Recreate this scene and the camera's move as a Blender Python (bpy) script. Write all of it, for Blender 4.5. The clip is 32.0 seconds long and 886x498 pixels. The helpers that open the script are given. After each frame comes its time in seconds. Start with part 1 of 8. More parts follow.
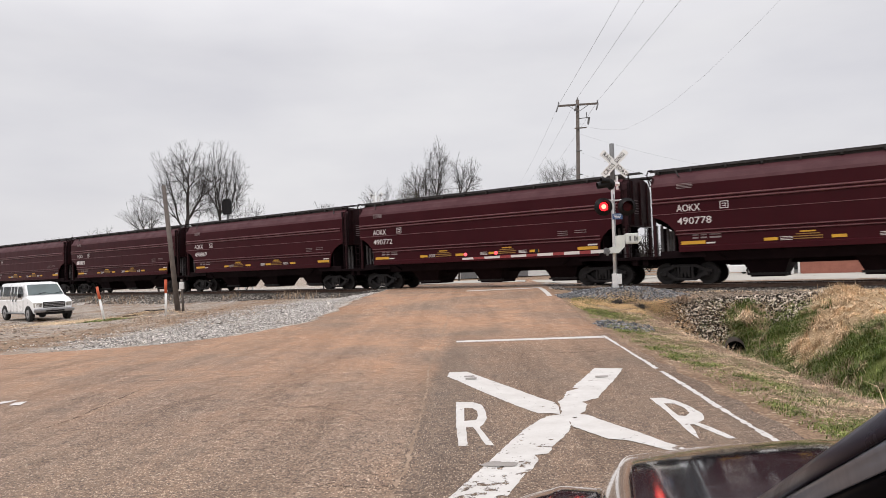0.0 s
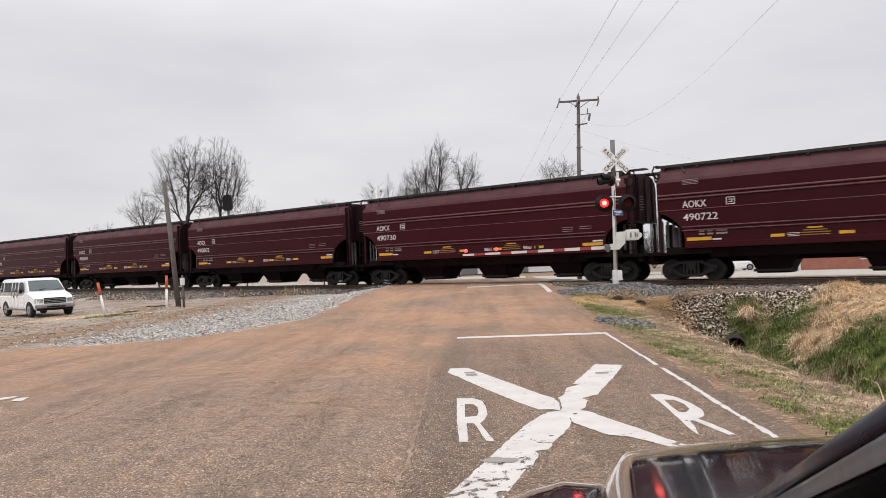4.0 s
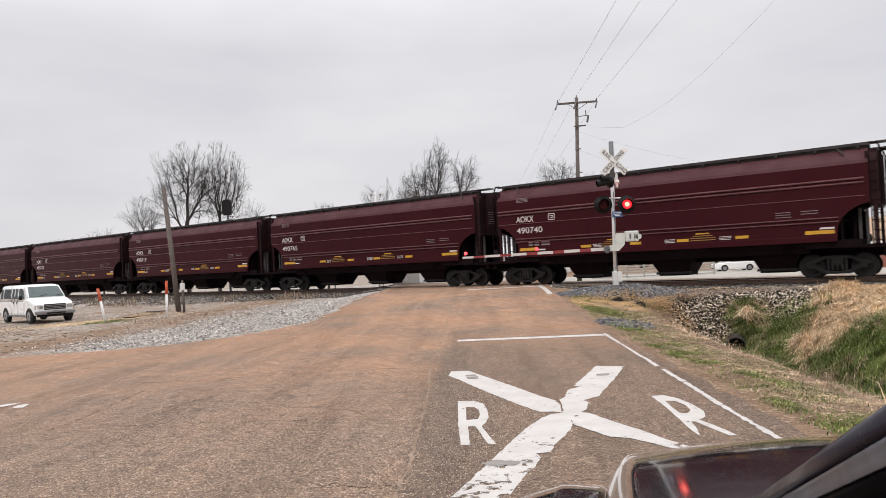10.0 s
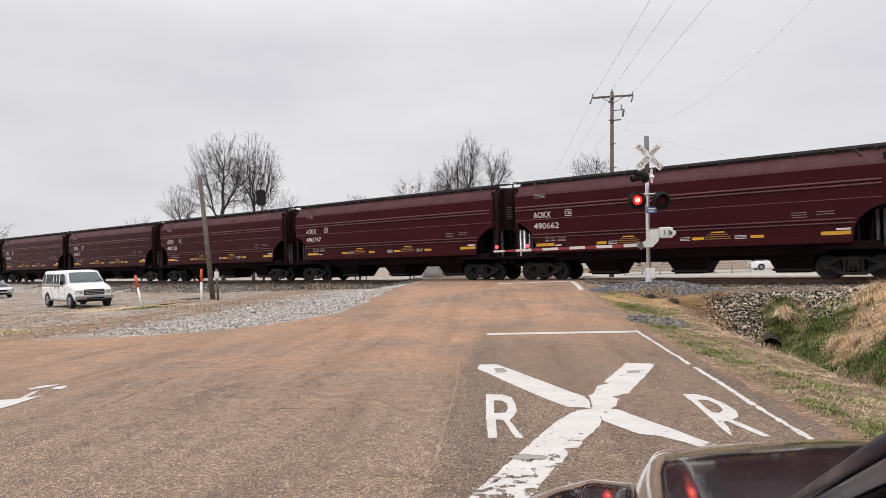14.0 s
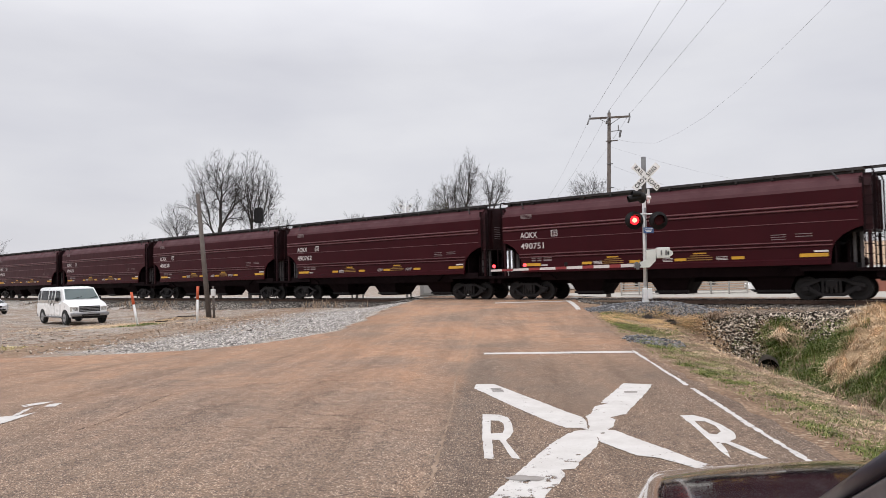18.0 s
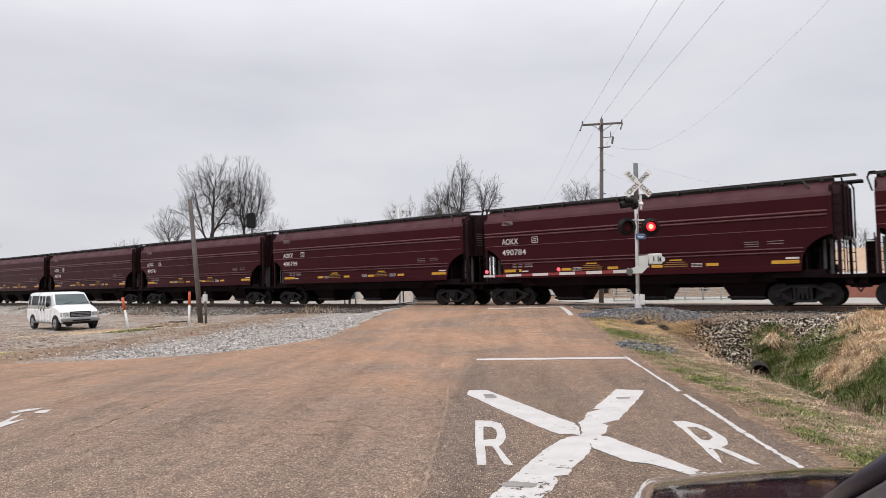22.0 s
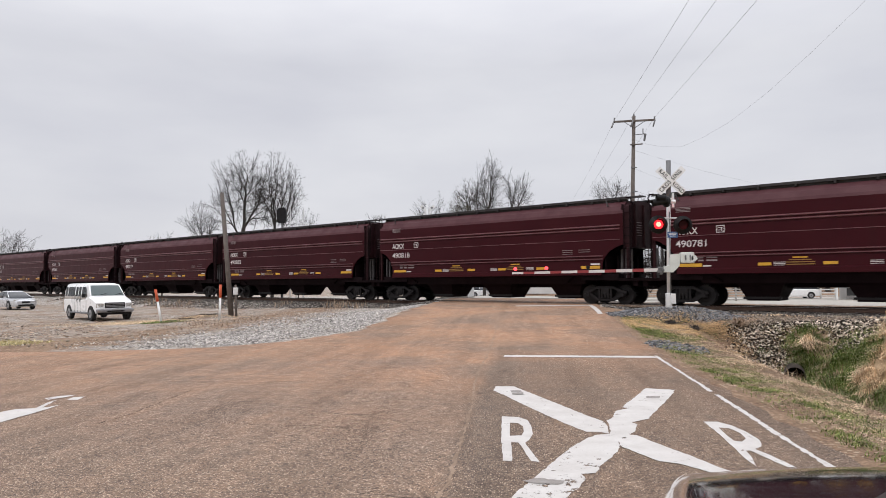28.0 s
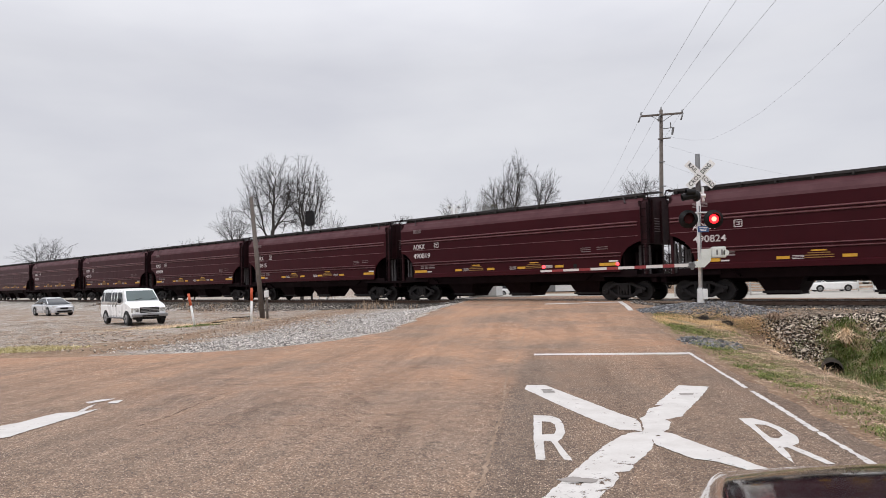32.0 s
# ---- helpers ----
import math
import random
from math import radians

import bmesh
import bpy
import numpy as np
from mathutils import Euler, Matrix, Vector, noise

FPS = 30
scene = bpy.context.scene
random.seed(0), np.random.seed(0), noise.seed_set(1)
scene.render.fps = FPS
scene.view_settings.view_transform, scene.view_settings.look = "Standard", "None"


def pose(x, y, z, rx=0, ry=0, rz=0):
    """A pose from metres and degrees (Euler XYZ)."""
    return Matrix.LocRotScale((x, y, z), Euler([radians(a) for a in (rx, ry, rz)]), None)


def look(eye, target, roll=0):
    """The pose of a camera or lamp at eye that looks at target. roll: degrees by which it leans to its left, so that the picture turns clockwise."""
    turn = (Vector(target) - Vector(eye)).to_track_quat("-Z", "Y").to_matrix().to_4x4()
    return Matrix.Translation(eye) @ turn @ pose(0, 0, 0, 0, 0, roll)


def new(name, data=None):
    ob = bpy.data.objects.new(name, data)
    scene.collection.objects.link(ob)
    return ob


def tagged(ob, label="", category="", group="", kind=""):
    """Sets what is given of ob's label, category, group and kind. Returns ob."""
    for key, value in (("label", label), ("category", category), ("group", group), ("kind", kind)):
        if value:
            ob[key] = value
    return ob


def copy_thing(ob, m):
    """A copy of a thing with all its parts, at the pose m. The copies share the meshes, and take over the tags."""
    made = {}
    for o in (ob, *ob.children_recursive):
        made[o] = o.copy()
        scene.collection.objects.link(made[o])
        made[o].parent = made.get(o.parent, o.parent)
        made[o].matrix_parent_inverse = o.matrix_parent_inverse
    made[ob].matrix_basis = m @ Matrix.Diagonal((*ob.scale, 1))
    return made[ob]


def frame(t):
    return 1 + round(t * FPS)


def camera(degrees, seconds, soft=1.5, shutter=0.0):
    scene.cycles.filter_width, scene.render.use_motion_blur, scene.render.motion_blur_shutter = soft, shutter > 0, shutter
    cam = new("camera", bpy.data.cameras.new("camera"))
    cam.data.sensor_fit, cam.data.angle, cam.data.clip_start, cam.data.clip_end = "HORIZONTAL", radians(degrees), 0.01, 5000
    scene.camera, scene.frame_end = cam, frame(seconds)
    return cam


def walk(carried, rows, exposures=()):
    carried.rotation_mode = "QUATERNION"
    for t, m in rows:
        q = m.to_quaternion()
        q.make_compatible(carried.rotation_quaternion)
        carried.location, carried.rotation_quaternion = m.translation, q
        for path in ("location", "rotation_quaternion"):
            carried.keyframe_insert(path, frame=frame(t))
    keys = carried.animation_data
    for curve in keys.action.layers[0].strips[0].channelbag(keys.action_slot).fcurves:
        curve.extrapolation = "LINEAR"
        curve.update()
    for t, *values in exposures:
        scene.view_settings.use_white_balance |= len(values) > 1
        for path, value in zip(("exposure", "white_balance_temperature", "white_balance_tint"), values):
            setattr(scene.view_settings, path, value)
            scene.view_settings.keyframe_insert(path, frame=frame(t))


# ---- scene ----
LENS = 66.0
cam = camera(LENS, 32.0, 0.65, 0.08)
# seconds, place, tilt, lean, turn
PATH = [
    (0.0, 0.000, -0.000, 1.600, 91.358, 2.288, 2.502),
    (0.5, 0.000, -0.004, 1.602, 91.306, 2.338, 2.479),
    (1.0, -0.001, -0.006, 1.603, 91.258, 2.276, 2.439),
    (1.5, -0.002, -0.008, 1.603, 91.232, 2.279, 2.409),
    (2.0, -0.002, -0.008, 1.604, 91.180, 2.293, 2.419),
    (2.5, -0.000, -0.007, 1.603, 91.134, 2.266, 2.449),
    (3.0, -0.001, -0.007, 1.604, 91.104, 2.282, 2.507),
    (3.5, -0.003, -0.010, 1.604, 91.067, 2.251, 2.538),
    (5.5, -0.003, -0.015, 1.606, 90.945, 2.223, 2.517),
    (6.0, -0.004, -0.017, 1.607, 90.902, 2.224, 2.495),
    (6.5, -0.004, -0.016, 1.606, 90.879, 2.268, 2.483),
    (7.0, -0.004, -0.017, 1.608, 90.853, 2.293, 2.487),
    (7.5, -0.004, -0.018, 1.608, 90.871, 2.329, 2.464),
    (8.0, -0.004, -0.018, 1.608, 90.878, 2.298, 2.434),
    (8.5, -0.004, -0.020, 1.608, 90.931, 2.338, 2.381),
    (9.0, -0.005, -0.022, 1.608, 91.025, 2.388, 2.315),
    (9.5, -0.006, -0.020, 1.610, 91.134, 2.534, 2.357),
    (10.0, -0.005, -0.020, 1.609, 91.266, 2.742, 2.519),
    (10.5, -0.004, -0.020, 1.609, 91.521, 2.964, 2.678),
    (11.0, -0.002, -0.017, 1.610, 91.643, 2.963, 2.777),
    (11.5, -0.002, -0.017, 1.611, 91.593, 2.605, 2.782),
    (12.0, -0.002, -0.009, 1.605, 91.245, 2.065, 2.884),
    (12.5, -0.002, -0.003, 1.600, 90.704, 1.502, 3.291),
    (13.0, -0.002, -0.009, 1.600, 90.438, 1.289, 3.905),
    (13.5, -0.002, -0.006, 1.596, 90.430, 1.392, 4.564),
    (14.0, -0.002, -0.005, 1.598, 90.804, 1.694, 5.109),
    (14.5, -0.002, -0.007, 1.601, 91.224, 1.866, 5.420),
    (16.5, -0.001, -0.007, 1.598, 91.657, 1.866, 5.810),
    (17.0, -0.000, -0.006, 1.597, 91.802, 1.761, 5.711),
    (17.5, -0.000, -0.006, 1.597, 92.078, 1.575, 5.369),
    (18.0, -0.002, -0.004, 1.596, 92.386, 1.328, 4.872),
    (18.5, -0.006, -0.002, 1.596, 92.730, 1.196, 4.374),
    (19.0, -0.001, -0.006, 1.600, 92.918, 1.251, 4.114),
    (19.5, -0.001, -0.007, 1.602, 92.937, 1.396, 4.097),
    (20.0, -0.002, -0.006, 1.604, 92.901, 1.496, 4.224),
    (20.5, -0.007, -0.005, 1.600, 92.874, 1.557, 4.279),
    (21.0, -0.004, -0.006, 1.599, 92.871, 1.559, 4.351),
    (21.5, -0.004, -0.007, 1.598, 92.880, 1.555, 4.364),
    (22.0, -0.004, -0.010, 1.600, 92.841, 1.251, 4.269),
    (22.5, -0.005, -0.007, 1.601, 92.635, 0.437, 4.127),
    (23.0, -0.008, -0.005, 1.600, 92.280, -1.054, 3.768),
    (23.5, -0.002, -0.018, 1.587, 91.944, -2.805, 3.178),
    (24.0, -0.004, -0.011, 1.585, 91.599, -4.383, 2.414),
    (24.5, -0.003, -0.001, 1.582, 91.484, -5.381, 1.392),
    (26.5, -0.003, 0.049, 1.572, 92.595, -1.582, 2.231),
    (27.0, -0.004, 0.058, 1.568, 92.728, -0.376, 4.172),
    (27.5, -0.004, 0.058, 1.566, 92.727, 0.238, 5.750),
    (28.0, -0.004, 0.055, 1.565, 92.630, 0.467, 6.632),
    (28.5, -0.004, 0.052, 1.565, 92.549, 0.492, 7.088),
    (29.0, -0.003, 0.049, 1.564, 92.501, 0.585, 7.463),
    (29.5, -0.005, 0.044, 1.566, 92.511, 0.731, 7.814),
    (30.0, -0.004, 0.037, 1.570, 92.570, 0.927, 8.121),
    (30.5, -0.008, 0.034, 1.570, 92.602, 1.043, 8.351),
    (31.0, -0.009, 0.030, 1.571, 92.619, 1.201, 8.564),
    (31.5, -0.008, 0.027, 1.571, 92.645, 1.376, 8.798),
    (32.0, -0.011, 0.025, 1.574, 92.615, 1.511, 8.982),
]

walk(cam, [(t, pose(x, y, z, rx, ry, rz)) for t, x, y, z, rx, ry, rz in PATH],
     [(0.0, 0.0, 6500, 10), (14.0, 0.0, 6500, 10), (19.0, -0.04, 6330, 10), (32.0, -0.07, 6300, 10)])

# ---- light: an overcast winter sky ----
world = bpy.data.worlds.new("overcast_sky")
scene.world = world
world.use_nodes = True
wn, wl = world.node_tree.nodes, world.node_tree.links
wn.clear()
sky = wn.new("ShaderNodeTexSky")
sky.sky_type, sky.sun_disc = "NISHITA", False
sky.sun_elevation, sky.sun_rotation = radians(48), radians(200)
sky.air_density, sky.dust_density = 1.0, 4.0
coord = wn.new("ShaderNodeTexCoord")
squash = wn.new("ShaderNodeMapping")
squash.inputs["Scale"].default_value = (1.0, 1.0, 3.2)
cloud = wn.new("ShaderNodeTexNoise")
cloud.inputs["Scale"].default_value, cloud.inputs["Detail"].default_value = 2.2, 5.0
cloud.inputs["Roughness"].default_value = 0.5
tone = wn.new("ShaderNodeValToRGB")
tone.color_ramp.elements[0].position, tone.color_ramp.elements[0].color = 0.32, (0.70, 0.69, 0.728, 1)
tone.color_ramp.elements[1].position, tone.color_ramp.elements[1].color = 0.66, (0.84, 0.825, 0.838, 1)
b_sky, b_cloud, both, out = (wn.new("ShaderNodeBackground"), wn.new("ShaderNodeBackground"),
                             wn.new("ShaderNodeAddShader"), wn.new("ShaderNodeOutputWorld"))
b_sky.inputs["Strength"].default_value = 0.010
b_cloud.inputs["Strength"].default_value = 0.92
wl.new(coord.outputs["Generated"], squash.inputs["Vector"])
wl.new(squash.outputs["Vector"], cloud.inputs["Vector"])
wl.new(cloud.outputs["Fac"], tone.inputs["Fac"])
wl.new(sky.outputs["Color"], b_sky.inputs["Color"])
lift = wn.new("ShaderNodeSeparateXYZ")                      # an overcast sky is brightest overhead
wl.new(coord.outputs["Generated"], lift.inputs[0])
grade = wn.new("ShaderNodeMapRange")
grade.inputs["From Min"].default_value, grade.inputs["From Max"].default_value = 0.30, 1.0
grade.inputs["To Min"].default_value, grade.inputs["To Max"].default_value = 1.0, 2.7
wl.new(lift.outputs["Z"], grade.inputs["Value"])
zen = wn.new("ShaderNodeVectorMath")
zen.operation = "SCALE"
wl.new(tone.outputs["Color"], zen.inputs[0])
wl.new(grade.outputs[0], zen.inputs["Scale"])
wl.new(zen.outputs[0], b_cloud.inputs["Color"])
wl.new(b_sky.outputs[0], both.inputs[0])
wl.new(b_cloud.outputs[0], both.inputs[1])
wl.new(both.outputs[0], out.inputs["Surface"])
sun = new("sun", bpy.data.lights.new("sun", "SUN"))
sun.data.energy, sun.data.angle, sun.data.color = 1.0, radians(25), (1.0, 0.97, 0.93)
sun.matrix_world = look((-30, -60, 80), (0, 0, 0))

# ---- materials ----


def nodes_of(name):
    m = bpy.data.materials.new(name)
    m.use_nodes = True
    nt = m.node_tree
    return m, nt, nt.nodes["Principled BSDF"]


def noise_tex(nt, scale, detail=4.0, rough=0.55, vec=None):
    n = nt.nodes.new("ShaderNodeTexNoise")
    n.inputs["Scale"].default_value, n.inputs["Detail"].default_value = scale, detail
    n.inputs["Roughness"].default_value = rough
    if vec is None:
        vec = nt.nodes.new("ShaderNodeTexCoord").outputs["Object"]
    nt.links.new(vec, n.inputs["Vector"])
    return n.outputs["Fac"]


def ramp(nt, fac, stops):
    r = nt.nodes.new("ShaderNodeValToRGB")
    els = r.color_ramp.elements
    while len(els) < len(stops):
        els.new(0.5)
    for e, (p, c) in zip(els, stops):
        e.position = p
        e.color = (*c, 1) if len(c) == 3 else c
    nt.links.new(fac, r.inputs["Fac"])
    return r.outputs["Color"]


def mix(nt, fac, a, b, mode="MIX"):
    n = nt.nodes.new("ShaderNodeMix")
    n.data_type, n.blend_type = "RGBA", mode
    for sock, val in ((n.inputs[0], fac), (n.inputs[6], a), (n.inputs[7], b)):
        if isinstance(val, (int, float)):
            sock.default_value = val
        elif isinstance(val, tuple):
            sock.default_value = (*val, 1) if len(val) == 3 else val
        else:
            nt.links.new(val, sock)
    return n.outputs[2]


def bump(nt, bsdf, fac, strength, dist=0.01):
    b = nt.nodes.new("ShaderNodeBump")
    b.inputs["Strength"].default_value, b.inputs["Distance"].default_value = strength, dist
    nt.links.new(fac, b.inputs["Height"])
    nt.links.new(b.outputs["Normal"], bsdf.inputs["Normal"])


def worn(name, base, dark, rough=0.6, metal=0.0, scale=3.0, grain=60.0, bumps=0.15, coat=0.0, var=0.0, spec=0.5):
    """Paint, wood or metal: two tones in large stains, a fine grain, uneven gloss."""
    m, nt, b = nodes_of(name)
    big = noise_tex(nt, scale, 6.0, 0.6)
    fine = noise_tex(nt, grain, 3.0, 0.6)
    col = mix(nt, ramp(nt, big, [(0.35, (0, 0, 0)), (0.7, (1, 1, 1))]), dark, base)
    col = mix(nt, 0.35, col, mix(nt, fine, tuple(0.55 * c for c in base), tuple(min(1.0, 1.35 * c) for c in base)))
    if var:
        info = nt.nodes.new("ShaderNodeObjectInfo")
        col = mix(nt, info.outputs["Random"], col, mix(nt, var, col, dark))
    nt.links.new(col, b.inputs["Base Color"])
    nt.links.new(ramp(nt, big, [(0.3, (rough + 0.12,) * 3), (0.7, (rough - 0.08,) * 3)]), b.inputs["Roughness"])
    b.inputs["Metallic"].default_value = metal
    b.inputs["Specular IOR Level"].default_value = spec
    b.inputs["Coat Weight"].default_value = coat
    b.inputs["Coat Roughness"].default_value = 0.06
    if bumps:
        bump(nt, b, fine, bumps, 0.004)
    return m


def glow(name, color, strength):
    m, nt, b = nodes_of(name)
    b.inputs["Base Color"].default_value = (*color, 1)
    b.inputs["Emission Color"].default_value = (*color, 1)
    b.inputs["Emission Strength"].default_value = strength
    b.inputs["Roughness"].default_value = 0.3
    return m


def glass(name, tint=(0.03, 0.035, 0.04), rough=0.05):
    m, nt, b = nodes_of(name)
    b.inputs["Base Color"].default_value = (*tint, 1)
    b.inputs["Roughness"].default_value = rough
    b.inputs["Specular IOR Level"].default_value = 0.7
    fine = noise_tex(nt, 2.0, 2.0)
    nt.links.new(ramp(nt, fine, [(0.3, (rough,) * 3), (0.8, (rough + 0.08,) * 3)]), b.inputs["Roughness"])
    return m


def lacquer(name, base):
    """Polished metallic car paint: flakes under a clear coat, a little dust."""
    m, nt, b = nodes_of(name)
    flake = noise_tex(nt, 400.0, 2.0, 0.5)
    nt.links.new(mix(nt, flake, tuple(0.8 * c for c in base), tuple(1.2 * c for c in base)), b.inputs["Base Color"])
    dust = noise_tex(nt, 5.0, 5.0, 0.6)
    nt.links.new(ramp(nt, dust, [(0.35, (0.11,) * 3), (0.8, (0.17,) * 3)]), b.inputs["Roughness"])
    b.inputs["Metallic"].default_value = 0.55
    b.inputs["Coat Weight"].default_value = 1.0
    b.inputs["Coat Roughness"].default_value = 0.06
    return m


def asphalt_mat():
    """Old chip-seal road: brown and grey stones, reddish dust, darker patched lane, cracks."""
    m, nt, b = nodes_of("chip_seal_asphalt")
    geo = nt.nodes.new("ShaderNodeTexCoord").outputs["Object"]
    sep = nt.nodes.new("ShaderNodeSeparateXYZ")
    nt.links.new(geo, sep.inputs[0])
    vor = nt.nodes.new("ShaderNodeTexVoronoi")
    vor.inputs["Scale"].default_value = 75.0
    nt.links.new(geo, vor.inputs["Vector"])
    stone = ramp(nt, vor.outputs["Color"], [(0.15, (0.072, 0.056, 0.049)), (0.45, (0.172, 0.119, 0.090)),
                                             (0.75, (0.285, 0.203, 0.150)), (0.97, (0.56, 0.47, 0.385))])
    big = noise_tex(nt, 0.35, 5.0, 0.6, geo)
    mid = noise_tex(nt, 2.3, 6.0, 0.65, geo)
    base = mix(nt, ramp(nt, mid, [(0.35, (0, 0, 0)), (0.7, (1, 1, 1))]), (0.135, 0.098, 0.078), (0.218, 0.154, 0.117))
    col = mix(nt, 0.72, base, stone)
    # reddish dust along the shoulder and up the rise
    far = nt.nodes.new("ShaderNodeMapRange")
    far.inputs["From Min"].default_value, far.inputs["From Max"].default_value = 6.0, 13.5
    nt.links.new(sep.outputs["Y"], far.inputs["Value"])
    dust = nt.nodes.new("ShaderNodeMath")
    dust.operation = "MULTIPLY"
    nt.links.new(far.outputs[0], dust.inputs[0])
    nt.links.new(ramp(nt, big, [(0.3, (0.25,) * 3), (0.62, (0.9,) * 3)]), dust.inputs[1])
    col = mix(nt, dust.outputs[0], col, mix(nt, mid, (0.31, 0.160, 0.090), (0.42, 0.252, 0.160)))
    # grey polished patches where the dust has been driven off
    worn_grey = ramp(nt, noise_tex(nt, 0.30, 4.0, 0.6, geo), [(0.48, (0, 0, 0)), (0.60, (0.55,) * 3)])
    col = mix(nt, worn_grey, col, mix(nt, 0.55, (0.115, 0.098, 0.092), stone))
    # the patched lane is greyer and darker
    lane = nt.nodes.new("ShaderNodeMapRange")
    lane.inputs["From Min"].default_value, lane.inputs["From Max"].default_value = -0.68, -0.52
    jit = nt.nodes.new("ShaderNodeMath")
    jit.operation = "MULTIPLY_ADD"
    nt.links.new(noise_tex(nt, 1.4, 4.0, 0.6, geo), jit.inputs[0])
    jit.inputs[1].default_value = 0.35
    nt.links.new(sep.outputs["X"], jit.inputs[2])
    sub = nt.nodes.new("ShaderNodeMath")
    sub.operation = "SUBTRACT"
    nt.links.new(jit.outputs[0], sub.inputs[0])
    sub.inputs[1].default_value = 0.17
    nt.links.new(sub.outputs[0], lane.inputs["Value"])
    near = nt.nodes.new("ShaderNodeMapRange")
    near.inputs["From Min"].default_value, near.inputs["From Max"].default_value = 17.0, 11.0
    nt.links.new(sep.outputs["Y"], near.inputs["Value"])
    lanes = nt.nodes.new("ShaderNodeMath")
    lanes.operation = "MULTIPLY"
    nt.links.new(lane.outputs[0], lanes.inputs[0])
    nt.links.new(near.outputs[0], lanes.inputs[1])
    half = nt.nodes.new("ShaderNodeMath")
    half.operation = "MULTIPLY"
    nt.links.new(lanes.outputs[0], half.inputs[0])
    half.inputs[1].default_value = 0.68
    col = mix(nt, half.outputs[0], col, mix(nt, 0.50, (0.082, 0.053, 0.037), stone))
    # a tarred strip beside the seam
    strip = nt.nodes.new("ShaderNodeMapRange")
    strip.inputs["From Min"].default_value, strip.inputs["From Max"].default_value = 0.30, -0.20
    nt.links.new(sub.outputs[0], strip.inputs["Value"])
    tar = nt.nodes.new("ShaderNodeMath")
    tar.operation = "MULTIPLY"
    nt.links.new(strip.outputs[0], tar.inputs[0])
    nt.links.new(lanes.outputs[0], tar.inputs[1])
    col = mix(nt, mix(nt, 1.0, tar.outputs[0], (0.5, 0.5, 0.5), "MULTIPLY"), col, mix(nt, 0.35, (0.060, 0.050, 0.046), stone))
    # oil and water stains
    col = mix(nt, ramp(nt, noise_tex(nt, 0.8, 5.0, 0.7, geo), [(0.56, (0, 0, 0)), (0.72, (0.45,) * 3)]), col, (0.075, 0.064, 0.06))
    # cracks
    crack = nt.nodes.new("ShaderNodeTexVoronoi")
    crack.feature = "DISTANCE_TO_EDGE"
    crack.inputs["Scale"].default_value = 0.42
    warp = nt.nodes.new("ShaderNodeVectorMath")
    warp.operation = "MULTIPLY_ADD"
    wob = nt.nodes.new("ShaderNodeTexNoise")
    wob.inputs["Scale"].default_value, wob.inputs["Detail"].default_value = 1.6, 5.0
    nt.links.new(geo, wob.inputs["Vector"])
    nt.links.new(wob.outputs["Color"], warp.inputs[0])
    warp.inputs[1].default_value = (0.9, 0.9, 0.0)
    nt.links.new(geo, warp.inputs[2])
    nt.links.new(warp.outputs[0], crack.inputs["Vector"])
    line = ramp(nt, crack.outputs["Distance"], [(0.0, (1, 1, 1)), (0.008, (0, 0, 0))])
    broken = mix(nt, ramp(nt, noise_tex(nt, 1.1, 3.0, 0.5, geo), [(0.47, (0, 0, 0)), (0.55, (0.3,) * 3)]), (0, 0, 0), line)
    col = mix(nt, broken, col, (0.035, 0.028, 0.024))
    # the open seam along the lane, and two cracks across it
    wander = noise_tex(nt, 0.9, 6.0, 0.6, geo)
    for axis, place, width in (("X", -0.62, 0.014), ("Y", 12.25, 0.03), ("Y", 4.95, 0.012)):
        off = nt.nodes.new("ShaderNodeMath")
        off.operation = "MULTIPLY_ADD"
        nt.links.new(wander, off.inputs[0])
        off.inputs[1].default_value = 0.5
        nt.links.new(sep.outputs[axis], off.inputs[2])
        dist = nt.nodes.new("ShaderNodeMath")
        dist.operation = "SUBTRACT"
        nt.links.new(off.outputs[0], dist.inputs[0])
        dist.inputs[1].default_value = place + 0.25
        mag = nt.nodes.new("ShaderNodeMath")
        mag.operation = "ABSOLUTE"
        nt.links.new(dist.outputs[0], mag.inputs[0])
        on = ramp(nt, mag.outputs[0], [(0.0, (0.2 if axis == "X" else 0.75,) * 3), (width, (0, 0, 0))])
        gaps = ramp(nt, noise_tex(nt, 3.0, 4.0, 0.6, geo), [(0.40, (0.15,) * 3), (0.55, (1, 1, 1))])
        col = mix(nt, mix(nt, 1.0, on, gaps, "MULTIPLY"), col, (0.045, 0.034, 0.028))
    # single pale and dark chips stand out of the rest
    chips = nt.nodes.new("ShaderNodeTexVoronoi")
    chips.inputs["Scale"].default_value = 58.0
    nt.links.new(geo, chips.inputs["Vector"])
    cs = nt.nodes.new("ShaderNodeSeparateColor")
    nt.links.new(chips.outputs["Color"], cs.inputs[0])
    spot = ramp(nt, chips.outputs["Distance"], [(0.28, (1, 1, 1)), (0.42, (0, 0, 0))])
    pale = ramp(nt, cs.outputs[0], [(0.74, (0, 0, 0)), (0.80, (0.85,) * 3)])
    black = ramp(nt, cs.outputs[1], [(0.80, (0, 0, 0)), (0.86, (0.8,) * 3)])
    col = mix(nt, mix(nt, 1.0, spot, black, "MULTIPLY"), col, (0.045, 0.033, 0.026))
    col = mix(nt, mix(nt, 1.0, spot, pale, "MULTIPLY"), col, (0.64, 0.54, 0.44))
    pits = noise_tex(nt, 150.0, 2.0, 0.5, geo)
